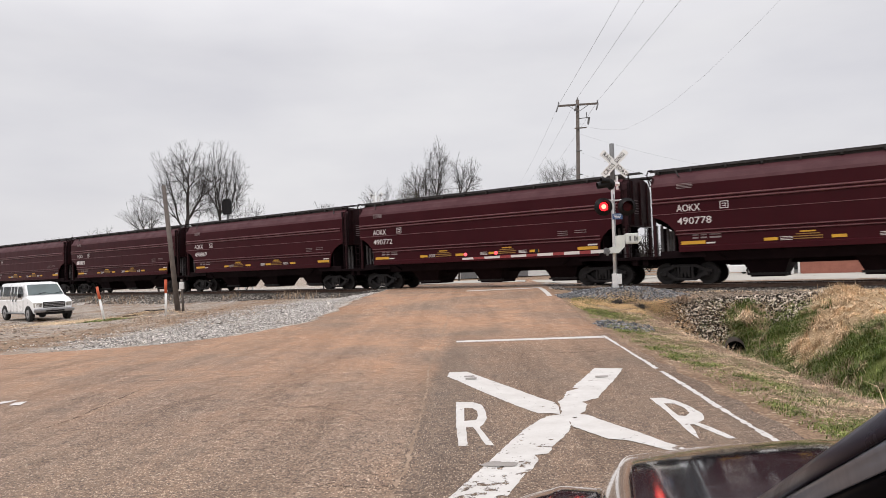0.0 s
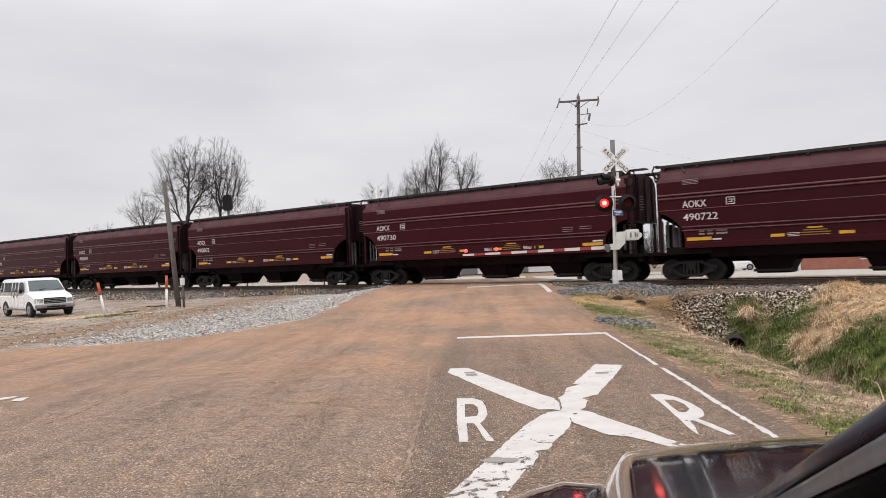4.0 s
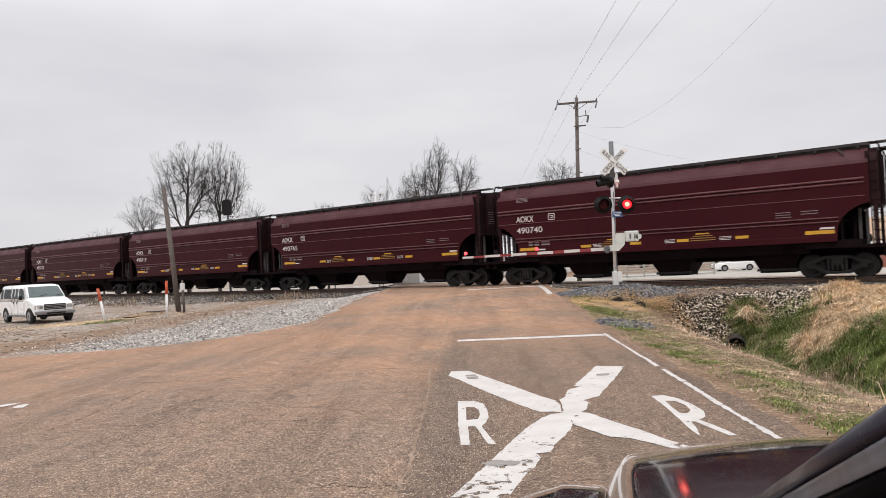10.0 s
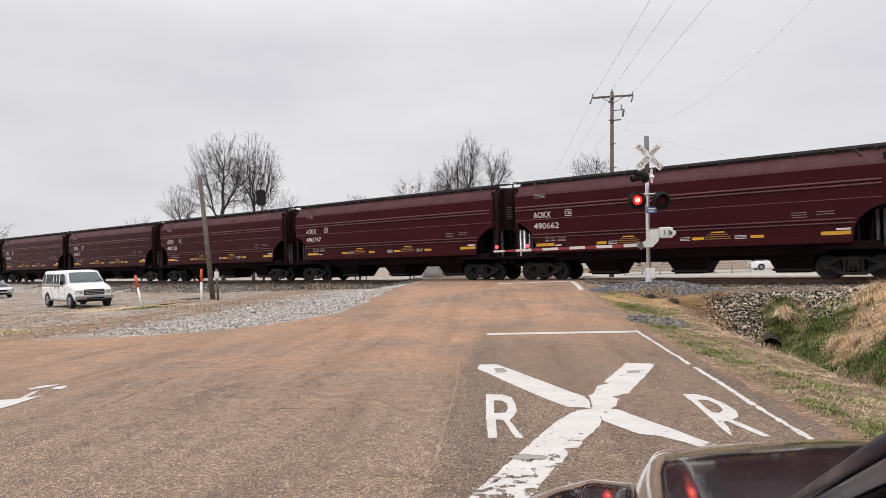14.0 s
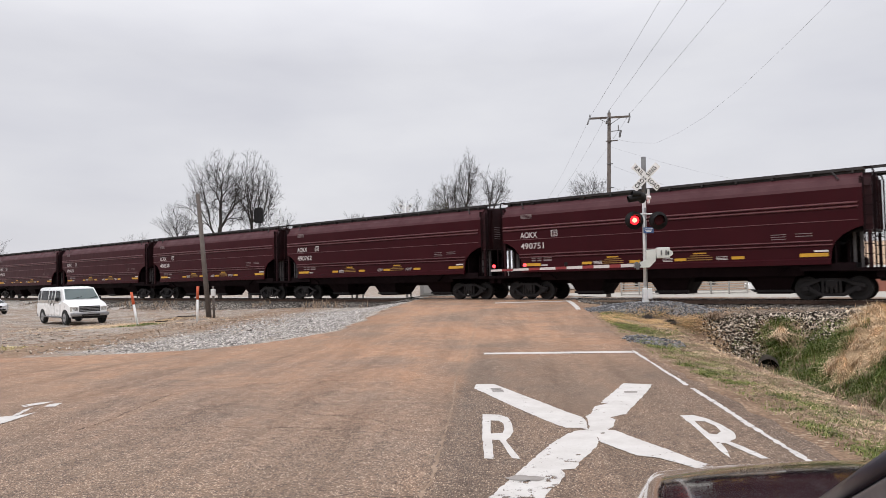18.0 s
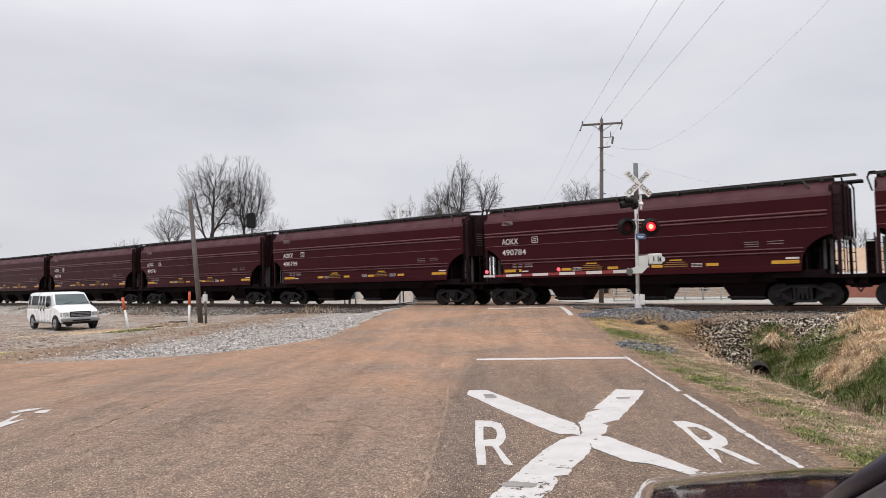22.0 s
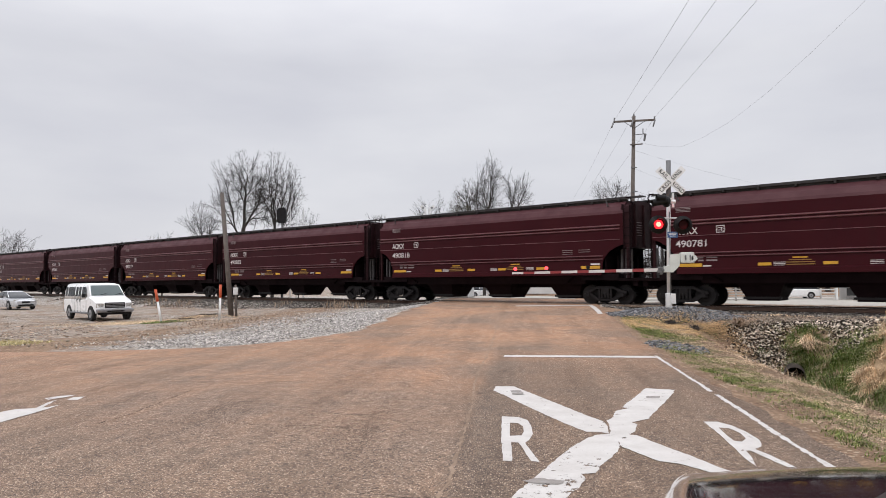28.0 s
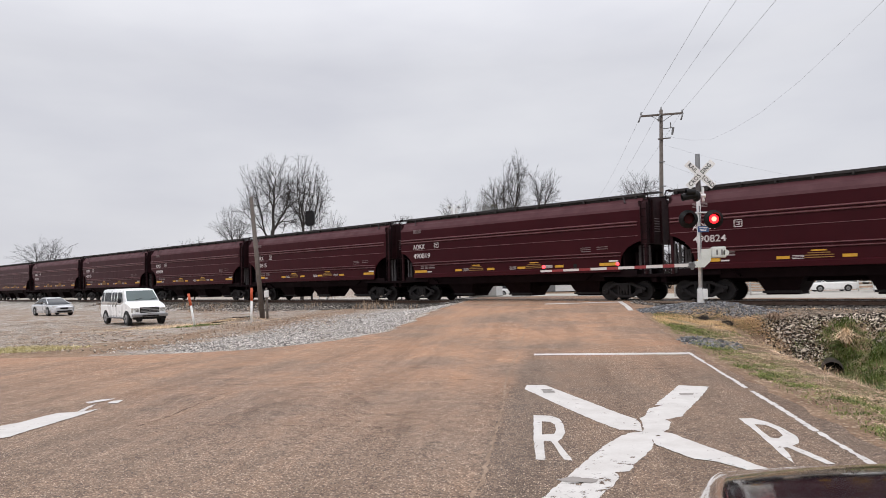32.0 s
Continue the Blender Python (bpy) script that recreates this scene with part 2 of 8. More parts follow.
    col = mix(nt, ramp(nt, pits, [(0.60, (0, 0, 0)), (0.70, (0.8,) * 3)]), col, (0.62, 0.50, 0.40))
    col = mix(nt, ramp(nt, pits, [(0.30, (0.6,) * 3), (0.40, (0, 0, 0))]), col, (0.05, 0.038, 0.03))
    # worn lengthways by wheels
    st = nt.nodes.new("ShaderNodeMapping")
    st.inputs["Scale"].default_value = (1.0, 0.10, 1.0)
    nt.links.new(geo, st.inputs["Vector"])
    lane_wear = noise_tex(nt, 1.5, 5.0, 0.65, st.outputs[0])
    col = mix(nt, 1.0, col, ramp(nt, lane_wear, [(0.36, (0.80, 0.78, 0.76)), (0.52, (1.0, 1.0, 1.0)), (0.68, (1.14, 1.08, 1.02))]), "MULTIPLY")
    col = mix(nt, 1.0, col, ramp(nt, noise_tex(nt, 5.5, 6.0, 0.7, geo), [(0.36, (0.82, 0.81, 0.80)), (0.64, (1.14, 1.12, 1.10))]), "MULTIPLY")
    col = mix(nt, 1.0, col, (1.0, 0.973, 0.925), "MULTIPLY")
    nt.links.new(col, b.inputs["Base Color"])
    b.inputs["Roughness"].default_value = 0.86
    b.inputs["Specular IOR Level"].default_value = 0.3
    bump(nt, b, vor.outputs["Distance"], 0.5, 0.006)
    return m


def ground_mat():
    """Soil, straw, gravel and grass, mixed by the zones of the ground sheet."""
    m, nt, b = nodes_of("ground_soil")
    geo = nt.nodes.new("ShaderNodeTexCoord").outputs["Object"]
    at = nt.nodes.new("ShaderNodeAttribute")
    at.attribute_name = "zone"
    sep = nt.nodes.new("ShaderNodeSeparateColor")
    nt.links.new(at.outputs["Color"], sep.inputs[0])
    mid = noise_tex(nt, 1.3, 6.0, 0.7, geo)
    fine = noise_tex(nt, 22.0, 5.0, 0.7, geo)
    vor = nt.nodes.new("ShaderNodeTexVoronoi")
    vor.inputs["Scale"].default_value = 16.0
    nt.links.new(geo, vor.inputs["Vector"])
    soil = mix(nt, ramp(nt, mid, [(0.35, (0, 0, 0)), (0.65, (1, 1, 1))]), (0.20, 0.120, 0.076), (0.38, 0.258, 0.172))
    soil = mix(nt, ramp(nt, fine, [(0.36, (0, 0, 0)), (0.6, (1, 1, 1))]), mix(nt, 0.75, soil, (0.05, 0.036, 0.026)), soil)
    bits = nt.nodes.new("ShaderNodeTexVoronoi")
    bits.inputs["Scale"].default_value = 26.0
    nt.links.new(geo, bits.inputs["Vector"])
    soil = mix(nt, ramp(nt, bits.outputs["Color"], [(0.72, (0, 0, 0)), (0.86, (0.7,) * 3)]), soil, (0.46, 0.37, 0.27))
    gravel = ramp(nt, vor.outputs["Color"], [(0.1, (0.12, 0.11, 0.10)), (0.5, (0.35, 0.322, 0.29)), (0.9, (0.66, 0.62, 0.57))])
    gravel = mix(nt, ramp(nt, mid, [(0.42, (0, 0, 0)), (0.70, (0.75,) * 3)]), gravel, mix(nt, fine, (0.12, 0.09, 0.066), (0.36, 0.28, 0.205)))
    grass = mix(nt, fine, (0.055, 0.075, 0.022), (0.16, 0.17, 0.05))
    straw = mix(nt, fine, (0.26, 0.175, 0.10), (0.56, 0.43, 0.28))
    patch = noise_tex(nt, 0.9, 5.0, 0.65, geo)

    def by(weight, spread):
        n = nt.nodes.new("ShaderNodeMath")
        n.operation = "MULTIPLY_ADD"
        nt.links.new(patch, n.inputs[0])
        n.inputs[1].default_value = spread
        nt.links.new(weight, n.inputs[2])
        s = nt.nodes.new("ShaderNodeMapRange")
        s.inputs["From Min"].default_value, s.inputs["From Max"].default_value = 0.42 + spread / 2, 0.62 + spread / 2
        nt.links.new(n.outputs[0], s.inputs["Value"])
        return s.outputs[0]

    col = mix(nt, by(sep.outputs[0], 0.7), soil, gravel)
    col = mix(nt, by(sep.outputs[2], 0.9), col, straw)
    col = mix(nt, by(sep.outputs[1], 1.1), col, grass)
    nt.links.new(col, b.inputs["Base Color"])
    b.inputs["Roughness"].default_value = 0.95
    b.inputs["Specular IOR Level"].default_value = 0.15
    bump(nt, b, fine, 0.7, 0.03)
    return m


def island_mat(name, stops, rough=0.9, grain=40.0, spec=0.2, clump=0.0):
    """A mass of loose pieces, each with its own tone."""
    m, nt, b = nodes_of(name)
    geo = nt.nodes.new("ShaderNodeNewGeometry")
    col = ramp(nt, geo.outputs["Random Per Island"], stops)
    fine = noise_tex(nt, grain, 3.0, 0.6)
    col = mix(nt, 0.25, col, mix(nt, fine, (0.03, 0.03, 0.03), (0.5, 0.48, 0.45)), "OVERLAY")
    if clump:
        big = noise_tex(nt, 3.2, 4.0, 0.6)
        col = mix(nt, 1.0, col, ramp(nt, big, [(0.34, (1 - clump,) * 3), (0.50, (1.0,) * 3), (0.66, (1 + clump,) * 3)]), "MULTIPLY")
    nt.links.new(col, b.inputs["Base Color"])
    b.inputs["Roughness"].default_value = rough
    b.inputs["Specular IOR Level"].default_value = spec
    return m


def road_paint_mat():
    """White road paint, chipped down to the stones."""
    m, nt, b = nodes_of("worn_road_paint")
    geo = nt.nodes.new("ShaderNodeTexCoord").outputs["Object"]
    fine = noise_tex(nt, 38.0, 4.0, 0.7, geo)
    big = noise_tex(nt, 3.0, 5.0, 0.7, geo)
    col = mix(nt, ramp(nt, big, [(0.35, (0, 0, 0)), (0.65, (1, 1, 1))]), (0.49, 0.46, 0.43), (0.60, 0.575, 0.545))
    nt.links.new(mix(nt, 0.25, col, mix(nt, fine, (0.32, 0.285, 0.26), (0.64, 0.62, 0.59))), b.inputs["Base Color"])
    b.inputs["Roughness"].default_value = 0.6
    sep = nt.nodes.new("ShaderNodeSeparateXYZ")
    nt.links.new(geo, sep.inputs[0])
    near = nt.nodes.new("ShaderNodeMapRange")          # tyres wear the paint most at the near end of the cross
    near.inputs["From Min"].default_value, near.inputs["From Max"].default_value = 6.3, 5.2
    near.inputs["To Max"].default_value = 0.085
    nt.links.new(sep.outputs["Y"], near.inputs["Value"])
    chip = noise_tex(nt, 7.0, 8.0, 0.75, geo)
    add = nt.nodes.new("ShaderNodeMath")
    nt.links.new(chip, add.inputs[0])
    nt.links.new(near.outputs[0], add.inputs[1])
    mask = ramp(nt, add.outputs[0], [(0.615, (0, 0, 0)), (0.64, (1, 1, 1))])
    clear, mx = nt.nodes.new("ShaderNodeBsdfTransparent"), nt.nodes.new("ShaderNodeMixShader")
    nt.links.new(mask, mx.inputs[0])
    nt.links.new(b.outputs[0], mx.inputs[1])
    nt.links.new(clear.outputs[0], mx.inputs[2])
    nt.links.new(mx.outputs[0], nt.nodes["Material Output"].inputs["Surface"])
    return m


def striped_mat(name, a, c, pitch):
    """Red and white sheeting in equal bands along x."""
    m, nt, b = nodes_of(name)
    geo = nt.nodes.new("ShaderNodeTexCoord").outputs["Object"]
    sep = nt.nodes.new("ShaderNodeSeparateXYZ")
    nt.links.new(geo, sep.inputs[0])
    f = nt.nodes.new("ShaderNodeMath")
    f.operation = "DIVIDE"
    nt.links.new(sep.outputs["X"], f.inputs[0])
    f.inputs[1].default_value = pitch
    g = nt.nodes.new("ShaderNodeMath")
    g.operation = "FRACT"
    nt.links.new(f.outputs[0], g.inputs[0])
    col = ramp(nt, g.outputs[0], [(0.0, a), (0.58, c)])
    for n in nt.nodes:
        if n.bl_idname == "ShaderNodeValToRGB":
            n.color_ramp.interpolation = "CONSTANT"
    col = mix(nt, 0.04, col, mix(nt, noise_tex(nt, 9.0, 5.0, 0.6, geo), (0.2, 0.17, 0.15), (0.7, 0.68, 0.66)))
    nt.links.new(col, b.inputs["Base Color"])
    b.inputs["Roughness"].default_value = 0.4
    return m


def car_paint_mat():
    """Oxide-brown hopper paint with road dust below and rust streaks."""
    m, nt, b = nodes_of("hopper_brown_paint")
    geo = nt.nodes.new("ShaderNodeTexCoord").outputs["Object"]
    st = nt.nodes.new("ShaderNodeMapping")
    st.inputs["Scale"].default_value = (1.0, 1.0, 0.12)
    nt.links.new(geo, st.inputs["Vector"])
    streak = noise_tex(nt, 3.5, 6.0, 0.65, st.outputs[0])
    big = noise_tex(nt, 0.5, 4.0, 0.5, geo)
    info = nt.nodes.new("ShaderNodeObjectInfo")
    a = mix(nt, info.outputs["Random"], (0.038, 0.0046, 0.0076), (0.031, 0.0043, 0.0070))
    col = mix(nt, ramp(nt, streak, [(0.35, (0, 0, 0)), (0.75, (0.6,) * 3)]), a, (0.026, 0.0056, 0.0076))
    col = mix(nt, ramp(nt, big, [(0.4, (0, 0, 0)), (0.7, (0.45,) * 3)]), col, (0.046, 0.0080, 0.0108))
    nt.links.new(col, b.inputs["Base Color"])
    nt.links.new(ramp(nt, streak, [(0.3, (0.34,) * 3), (0.75, (0.5,) * 3)]), b.inputs["Roughness"])
    b.inputs["Specular IOR Level"].default_value = 0.09
    bump(nt, b, noise_tex(nt, 1.2, 3.0, 0.5, geo), 0.12, 0.05)
    return m


M_ROAD, M_GROUND, M_PAINT = asphalt_mat(), ground_mat(), road_paint_mat()
M_GRAVEL = island_mat("grey_crushed_stone", [(0.0, (0.15, 0.136, 0.126)), (0.4, (0.36, 0.335, 0.315)), (0.75, (0.56, 0.525, 0.495)), (1.0, (0.78, 0.74, 0.70))])
M_LOTSTONE = island_mat("lot_stone", [(0.0, (0.13, 0.105, 0.083)), (0.5, (0.33, 0.28, 0.23)), (1.0, (0.68, 0.61, 0.53))])
M_BEDSTONE = island_mat("brown_bed_stone", [(0.0, (0.09, 0.072, 0.056)), (0.5, (0.21, 0.17, 0.135)), (1.0, (0.44, 0.37, 0.30))])
M_BALLAST = island_mat("dark_ballast_stone", [(0.0, (0.035, 0.031, 0.029)), (0.5, (0.105, 0.093, 0.084)), (1.0, (0.27, 0.245, 0.22))])
M_HEAP = island_mat("blue_grey_stone", [(0.0, (0.050, 0.051, 0.056)), (0.55, (0.147, 0.150, 0.160)), (1.0, (0.362, 0.362, 0.369))])
# the near-black pieces stand for shaded hollows between the pale stones
M_RIPRAP = island_mat("riprap_stone_and_gaps", [(0.0, (0.016, 0.012, 0.009)), (0.58, (0.05, 0.037, 0.027)), (0.66, (0.40, 0.33, 0.26)), (1.0, (0.82, 0.74, 0.64))])
M_LITTER = island_mat("fallen_litter", [(0.0, (0.055, 0.030, 0.018)), (0.35, (0.24, 0.14, 0.085)), (0.65, (0.45, 0.30, 0.205)), (1.0, (0.70, 0.56, 0.43))], 0.85, clump=0.35)
M_YELGRASS = island_mat("yellow_green_grass", [(0.0, (0.24, 0.20, 0.08)), (0.5, (0.48, 0.41, 0.18)), (1.0, (0.70, 0.61, 0.36))], 0.8)
M_GOLD = island_mat("golden_straw", [(0.0, (0.45, 0.30, 0.14)), (0.6, (0.70, 0.49, 0.25)), (1.0, (0.82, 0.64, 0.39))], 0.8)
M_STRAW = island_mat("dry_straw_grass", [(0.0, (0.42, 0.275, 0.155)), (0.4, (0.73, 0.56, 0.365)), (1.0, (0.92, 0.77, 0.58))], 0.8, clump=0.4)
M_DEAD = island_mat("grey_dead_stalks", [(0.0, (0.17, 0.105, 0.068)), (0.5, (0.36, 0.255, 0.17)), (1.0, (0.60, 0.47, 0.35))], 0.85, clump=0.4)
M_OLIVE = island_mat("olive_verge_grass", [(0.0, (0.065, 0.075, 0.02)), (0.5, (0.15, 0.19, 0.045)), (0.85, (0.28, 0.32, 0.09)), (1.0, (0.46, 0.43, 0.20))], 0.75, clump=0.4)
M_GREEN = island_mat("green_winter_grass", [(0.0, (0.046, 0.070, 0.016)), (0.5, (0.125, 0.185, 0.036)), (0.82, (0.25, 0.31, 0.085)), (1.0, (0.44, 0.42, 0.20))], 0.7, clump=0.45)
M_BARK = worn("grey_bark", (0.046, 0.038, 0.033), (0.025, 0.020, 0.018), 0.9, 0, 1.5, 25, 0.3)
M_TWIG = worn("dark_twigs", (0.036, 0.029, 0.026), (0.022, 0.018, 0.016), 0.9, 0, 1.0, 25, 0.0)
M_IVY = island_mat("brown_green_leaves", [(0.0, (0.04, 0.042, 0.016)), (0.6, (0.085, 0.075, 0.035)), (1.0, (0.15, 0.11, 0.06))], 0.7)
M_CAR = car_paint_mat()
# lighter than the sides: the sky's light on the roof bevel, put into the colour
M_CARROOF = worn("skylit_brown_roof_paint", (0.080, 0.029, 0.033), (0.05, 0.014, 0.018), 0.5, 0, 1.2, 20, 0.05, spec=0.18)
M_CAREND = worn("grimy_brown_end_paint", (0.030, 0.0085, 0.0105), (0.012, 0.006, 0.007), 0.6, 0, 1.5, 20, 0.1, spec=0.12)
M_STIFF = worn("grey_end_stiffener", (0.085, 0.077, 0.078), (0.035, 0.03, 0.031), 0.6, 0, 2.0, 20, 0.1)
M_DUST = worn("dim_grey_stencil", (0.26, 0.21, 0.21), (0.15, 0.115, 0.115), 0.7, 0, 3.0, 40, 0.0)
# paler rib tone: sky highlight on the ledges painted in, along with dust
M_RIB = worn("skylit_dusty_rib", (0.15, 0.062, 0.066), (0.085, 0.026, 0.030), 0.4, 0, 2.0, 20, 0.0)
M_SCUFF = worn("rubbed_grey_patch", (0.30, 0.275, 0.255), (0.20, 0.175, 0.155), 0.8, 0, 9.0, 60, 0.0)
M_GATEBOX = worn("off_white_gate_paint", (0.62, 0.64, 0.61), (0.48, 0.50, 0.47), 0.5, 0, 3.0, 40, 0.0)
M_SEAM = worn("dust_filled_seam", (0.36, 0.27, 0.20), (0.16, 0.115, 0.085), 0.95, 0, 6.0, 60, 0.0, spec=0.05)
M_CRACK = worn("open_crack", (0.055, 0.039, 0.029), (0.03, 0.022, 0.017), 0.95, 0, 8.0, 60, 0.0, spec=0.05)
# near-black maroon: the deep shade under the cars is put into the colour
M_CARDARK = worn("shade_dark_underframe", (0.010, 0.0042, 0.0054), (0.005, 0.0026, 0.0032), 0.75, 0, 2.0, 30, 0.2, spec=0.08)
M_ROOFDK = worn("roof_grating_steel", (0.045, 0.04, 0.04), (0.02, 0.018, 0.018), 0.7, 0.3, 3.0, 40, 0.2)
M_TRUCK = worn("black_cast_steel", (0.012, 0.0098, 0.0102), (0.005, 0.0042, 0.0044), 0.5, 0.0, 3.0, 40, 0.25, spec=0.22)
M_WHEEL = worn("dark_wheel_steel", (0.014, 0.0115, 0.0115), (0.006, 0.005, 0.005), 0.5, 0.0, 4.0, 40, 0.1, spec=0.25)
M_STENCIL = worn("white_stencil_paint", (0.66, 0.62, 0.61), (0.5, 0.46, 0.46), 0.6, 0, 2.0, 50, 0.0)
M_YELLOW = worn("yellow_reflective_tape", (0.62, 0.33, 0.018), (0.42, 0.22, 0.02), 0.45, 0, 3.0, 40, 0.0)
M_YDIM = worn("dusty_yellow_stencil", (0.3, 0.165, 0.03), (0.16, 0.085, 0.025), 0.7, 0, 6.0, 40, 0.0)
M_RAIL = worn("rusty_rail_steel", (0.085, 0.05, 0.035), (0.04, 0.027, 0.022), 0.65, 0.5, 4.0, 40, 0.15)
M_RAILTOP = worn("polished_rail_head", (0.42, 0.41, 0.40), (0.3, 0.28, 0.27), 0.3, 1.0, 3.0, 40, 0.0)
M_TIE = worn("creosoted_tie", (0.055, 0.042, 0.034), (0.025, 0.02, 0.017), 0.9, 0, 4.0, 30, 0.4)
M_ALU = worn("brushed_aluminium", (0.74, 0.745, 0.75), (0.58, 0.585, 0.59), 0.42, 0.25, 5.0, 60, 0.05)
M_WHITE = worn("white_enamel", (0.80, 0.80, 0.79), (0.72, 0.71, 0.69), 0.4, 0, 3.0, 40, 0.0)
M_SIGNINK = worn("black_sign_ink", (0.018, 0.018, 0.02), (0.01, 0.01, 0.01), 0.5, 0, 3, 40, 0.0)
M_BLACK = worn("black_enamel", (0.012, 0.011, 0.012), (0.007, 0.007, 0.007), 0.5, 0, 4.0, 40, 0.05, spec=0.2)
M_REDOFF = worn("unlit_red_lens", (0.045, 0.003, 0.005), (0.025, 0.002, 0.003), 0.4, 0, 6.0, 30, 0.0, spec=0.12)
M_REDON = glow("lit_red_lens", (1.0, 0.012, 0.02), 2.6)
M_REDCORE = glow("lit_lamp_core", (1.0, 0.26, 0.17), 3.2)
M_REDSMALL = glow("lit_gate_lamp", (1.0, 0.04, 0.05), 4.0)
M_BLUE = worn("blue_sign_sheet", (0.04, 0.10, 0.24), (0.03, 0.07, 0.18), 0.5, 0, 4, 40, 0.0)
M_GATE = striped_mat("red_white_gate_sheeting", (0.60, 0.57, 0.56), (0.22, 0.010, 0.014), 0.95)
M_POLE = worn("weathered_pole_wood", (0.145, 0.122, 0.108), (0.078, 0.064, 0.056), 0.88, 0, 3.0, 35, 0.4)
M_WIRE = worn("grey_wire", (0.16, 0.15, 0.155), (0.06, 0.06, 0.06), 0.6, 0.3, 1, 10, 0.0)
M_ORANGE = worn("orange_red_sleeve", (0.62, 0.11, 0.035), (0.4, 0.07, 0.03), 0.6, 0, 4, 30, 0.05)
M_VAN = worn("white_van_paint", (0.88, 0.88, 0.885), (0.80, 0.80, 0.795), 0.28, 0, 1.5, 30, 0.0, 0.6)
M_SILVER = worn("silver_car_paint", (0.60, 0.61, 0.63), (0.52, 0.53, 0.55), 0.3, 0.35, 1.5, 60, 0.0, 0.8)
M_GLASS = glass("dark_window_glass")
# greenish glass, paled because the sky's reflection is put into its tint
M_SCREEN = glass("windscreen_glass", (0.20, 0.25, 0.25), 0.04)
M_TYRE = worn("black_rubber", (0.02, 0.02, 0.02), (0.012, 0.012, 0.012), 0.8, 0, 6, 50, 0.15)
M_RIM = worn("grey_wheel_metal", (0.38, 0.38, 0.39), (0.2, 0.2, 0.2), 0.4, 0.8, 6, 50, 0.0)
M_GREYTRIM = worn("grey_bumper_plastic", (0.16, 0.16, 0.165), (0.10, 0.10, 0.10), 0.55, 0, 4, 50, 0.05)
M_LAMPCLEAR = worn("clear_headlamp", (0.55, 0.53, 0.48), (0.4, 0.39, 0.36), 0.15, 0.2, 8, 50, 0.0)
M_HOOD = lacquer("dark_taupe_car_paint", (0.036, 0.037, 0.046))
M_TRIM = worn("black_door_trim", (0.0025, 0.0028, 0.0045), (0.002, 0.0022, 0.0038), 0.30, 0, 5, 60, 0.0, spec=0.03)
M_PILLAR = worn("gloss_black_pillar", (0.016, 0.012, 0.020), (0.011, 0.008, 0.014), 0.3, 0, 5, 60, 0.0, spec=0.16)
M_SATIN = worn("satin_grey_metal", (0.23, 0.245, 0.29), (0.20, 0.215, 0.255), 0.3, 0.85, 4, 60, 0.0, spec=0.6)
M_SHINGLE = worn("tan_roof_shingle", (0.50, 0.35, 0.24), (0.40, 0.28, 0.19), 0.9, 0, 1.2, 14, 0.15)
M_BRICK = worn("red_brick_wall", (0.34, 0.135, 0.095), (0.25, 0.10, 0.075), 0.9, 0, 1.5, 12, 0.2)
M_SIDING = worn("pale_metal_siding", (0.66, 0.66, 0.65), (0.52, 0.52, 0.51), 0.6, 0, 0.8, 12, 0.0)
M_CONC = worn("pale_concrete", (0.40, 0.375, 0.33), (0.30, 0.28, 0.25), 0.9, 0, 0.6, 14, 0.1)
M_RUST = worn("corrugated_rusty_pipe", (0.10, 0.075, 0.06), (0.045, 0.035, 0.03), 0.8, 0.3, 5, 40, 0.2)
# near-black for the shade inside the culvert
M_HOLE = worn("pipe_hole_dark", (0.015, 0.012, 0.010), (0.01, 0.008, 0.007), 0.95, 0, 4, 20, 0.2)
M_WOODGREY = worn("grey_fence_wood", (0.42, 0.40, 0.37), (0.28, 0.26, 0.24), 0.85, 0, 3, 30, 0.2)

# ---- building helpers ----


def obj(name, me, mat, parent=None, label="", smooth=False):
    if mat is not None and not me.materials:
        me.materials.append(mat)
    if smooth:
        for p in me.polygons:
            p.use_smooth = True
    ob = new(name, me)
    if parent is not None:
        ob.parent = parent
    if label:
        ob["label"] = label
    return ob


def part(name, bm, mat, parent=None, label="", smooth=False):
    """One mesh object from a bmesh, under a thing or a part."""
    me = bpy.data.meshes.new(name)
    bmesh.ops.recalc_face_normals(bm, faces=bm.faces)
    bm.to_mesh(me)
    bm.free()
    return obj(name, me, mat, parent, label, smooth)


def thing(name, m, label, category, group=""):
    e = new(name)
    e.empty_display_size = 0.3
    e.matrix_basis = m
    return tagged(e, label, category, group)


def pydata(name, verts, faces, mat, parent=None, label="", smooth=False):
    me = bpy.data.meshes.new(name)
    me.from_pydata([tuple(v) for v in verts], [], [tuple(f) for f in faces])
    me.update()
    return obj(name, me, mat, parent, label, smooth)


def add_box(bm, c, s, bevel=0.0, rot=None):
    """A box of size s about c, its edges rounded by bevel."""
    r = bmesh.ops.create_cube(bm, size=1.0)
    m = Matrix.Translation(c) @ (rot if rot else Matrix()) @ Matrix.Diagonal((*s, 1))
    bmesh.ops.transform(bm, matrix=m, verts=r["verts"])
    if bevel:
        edges = list({e for v in r["verts"] for e in v.link_edges})
        bmesh.ops.bevel(bm, geom=edges, offset=bevel, segments=2, profile=0.6, affect="EDGES")


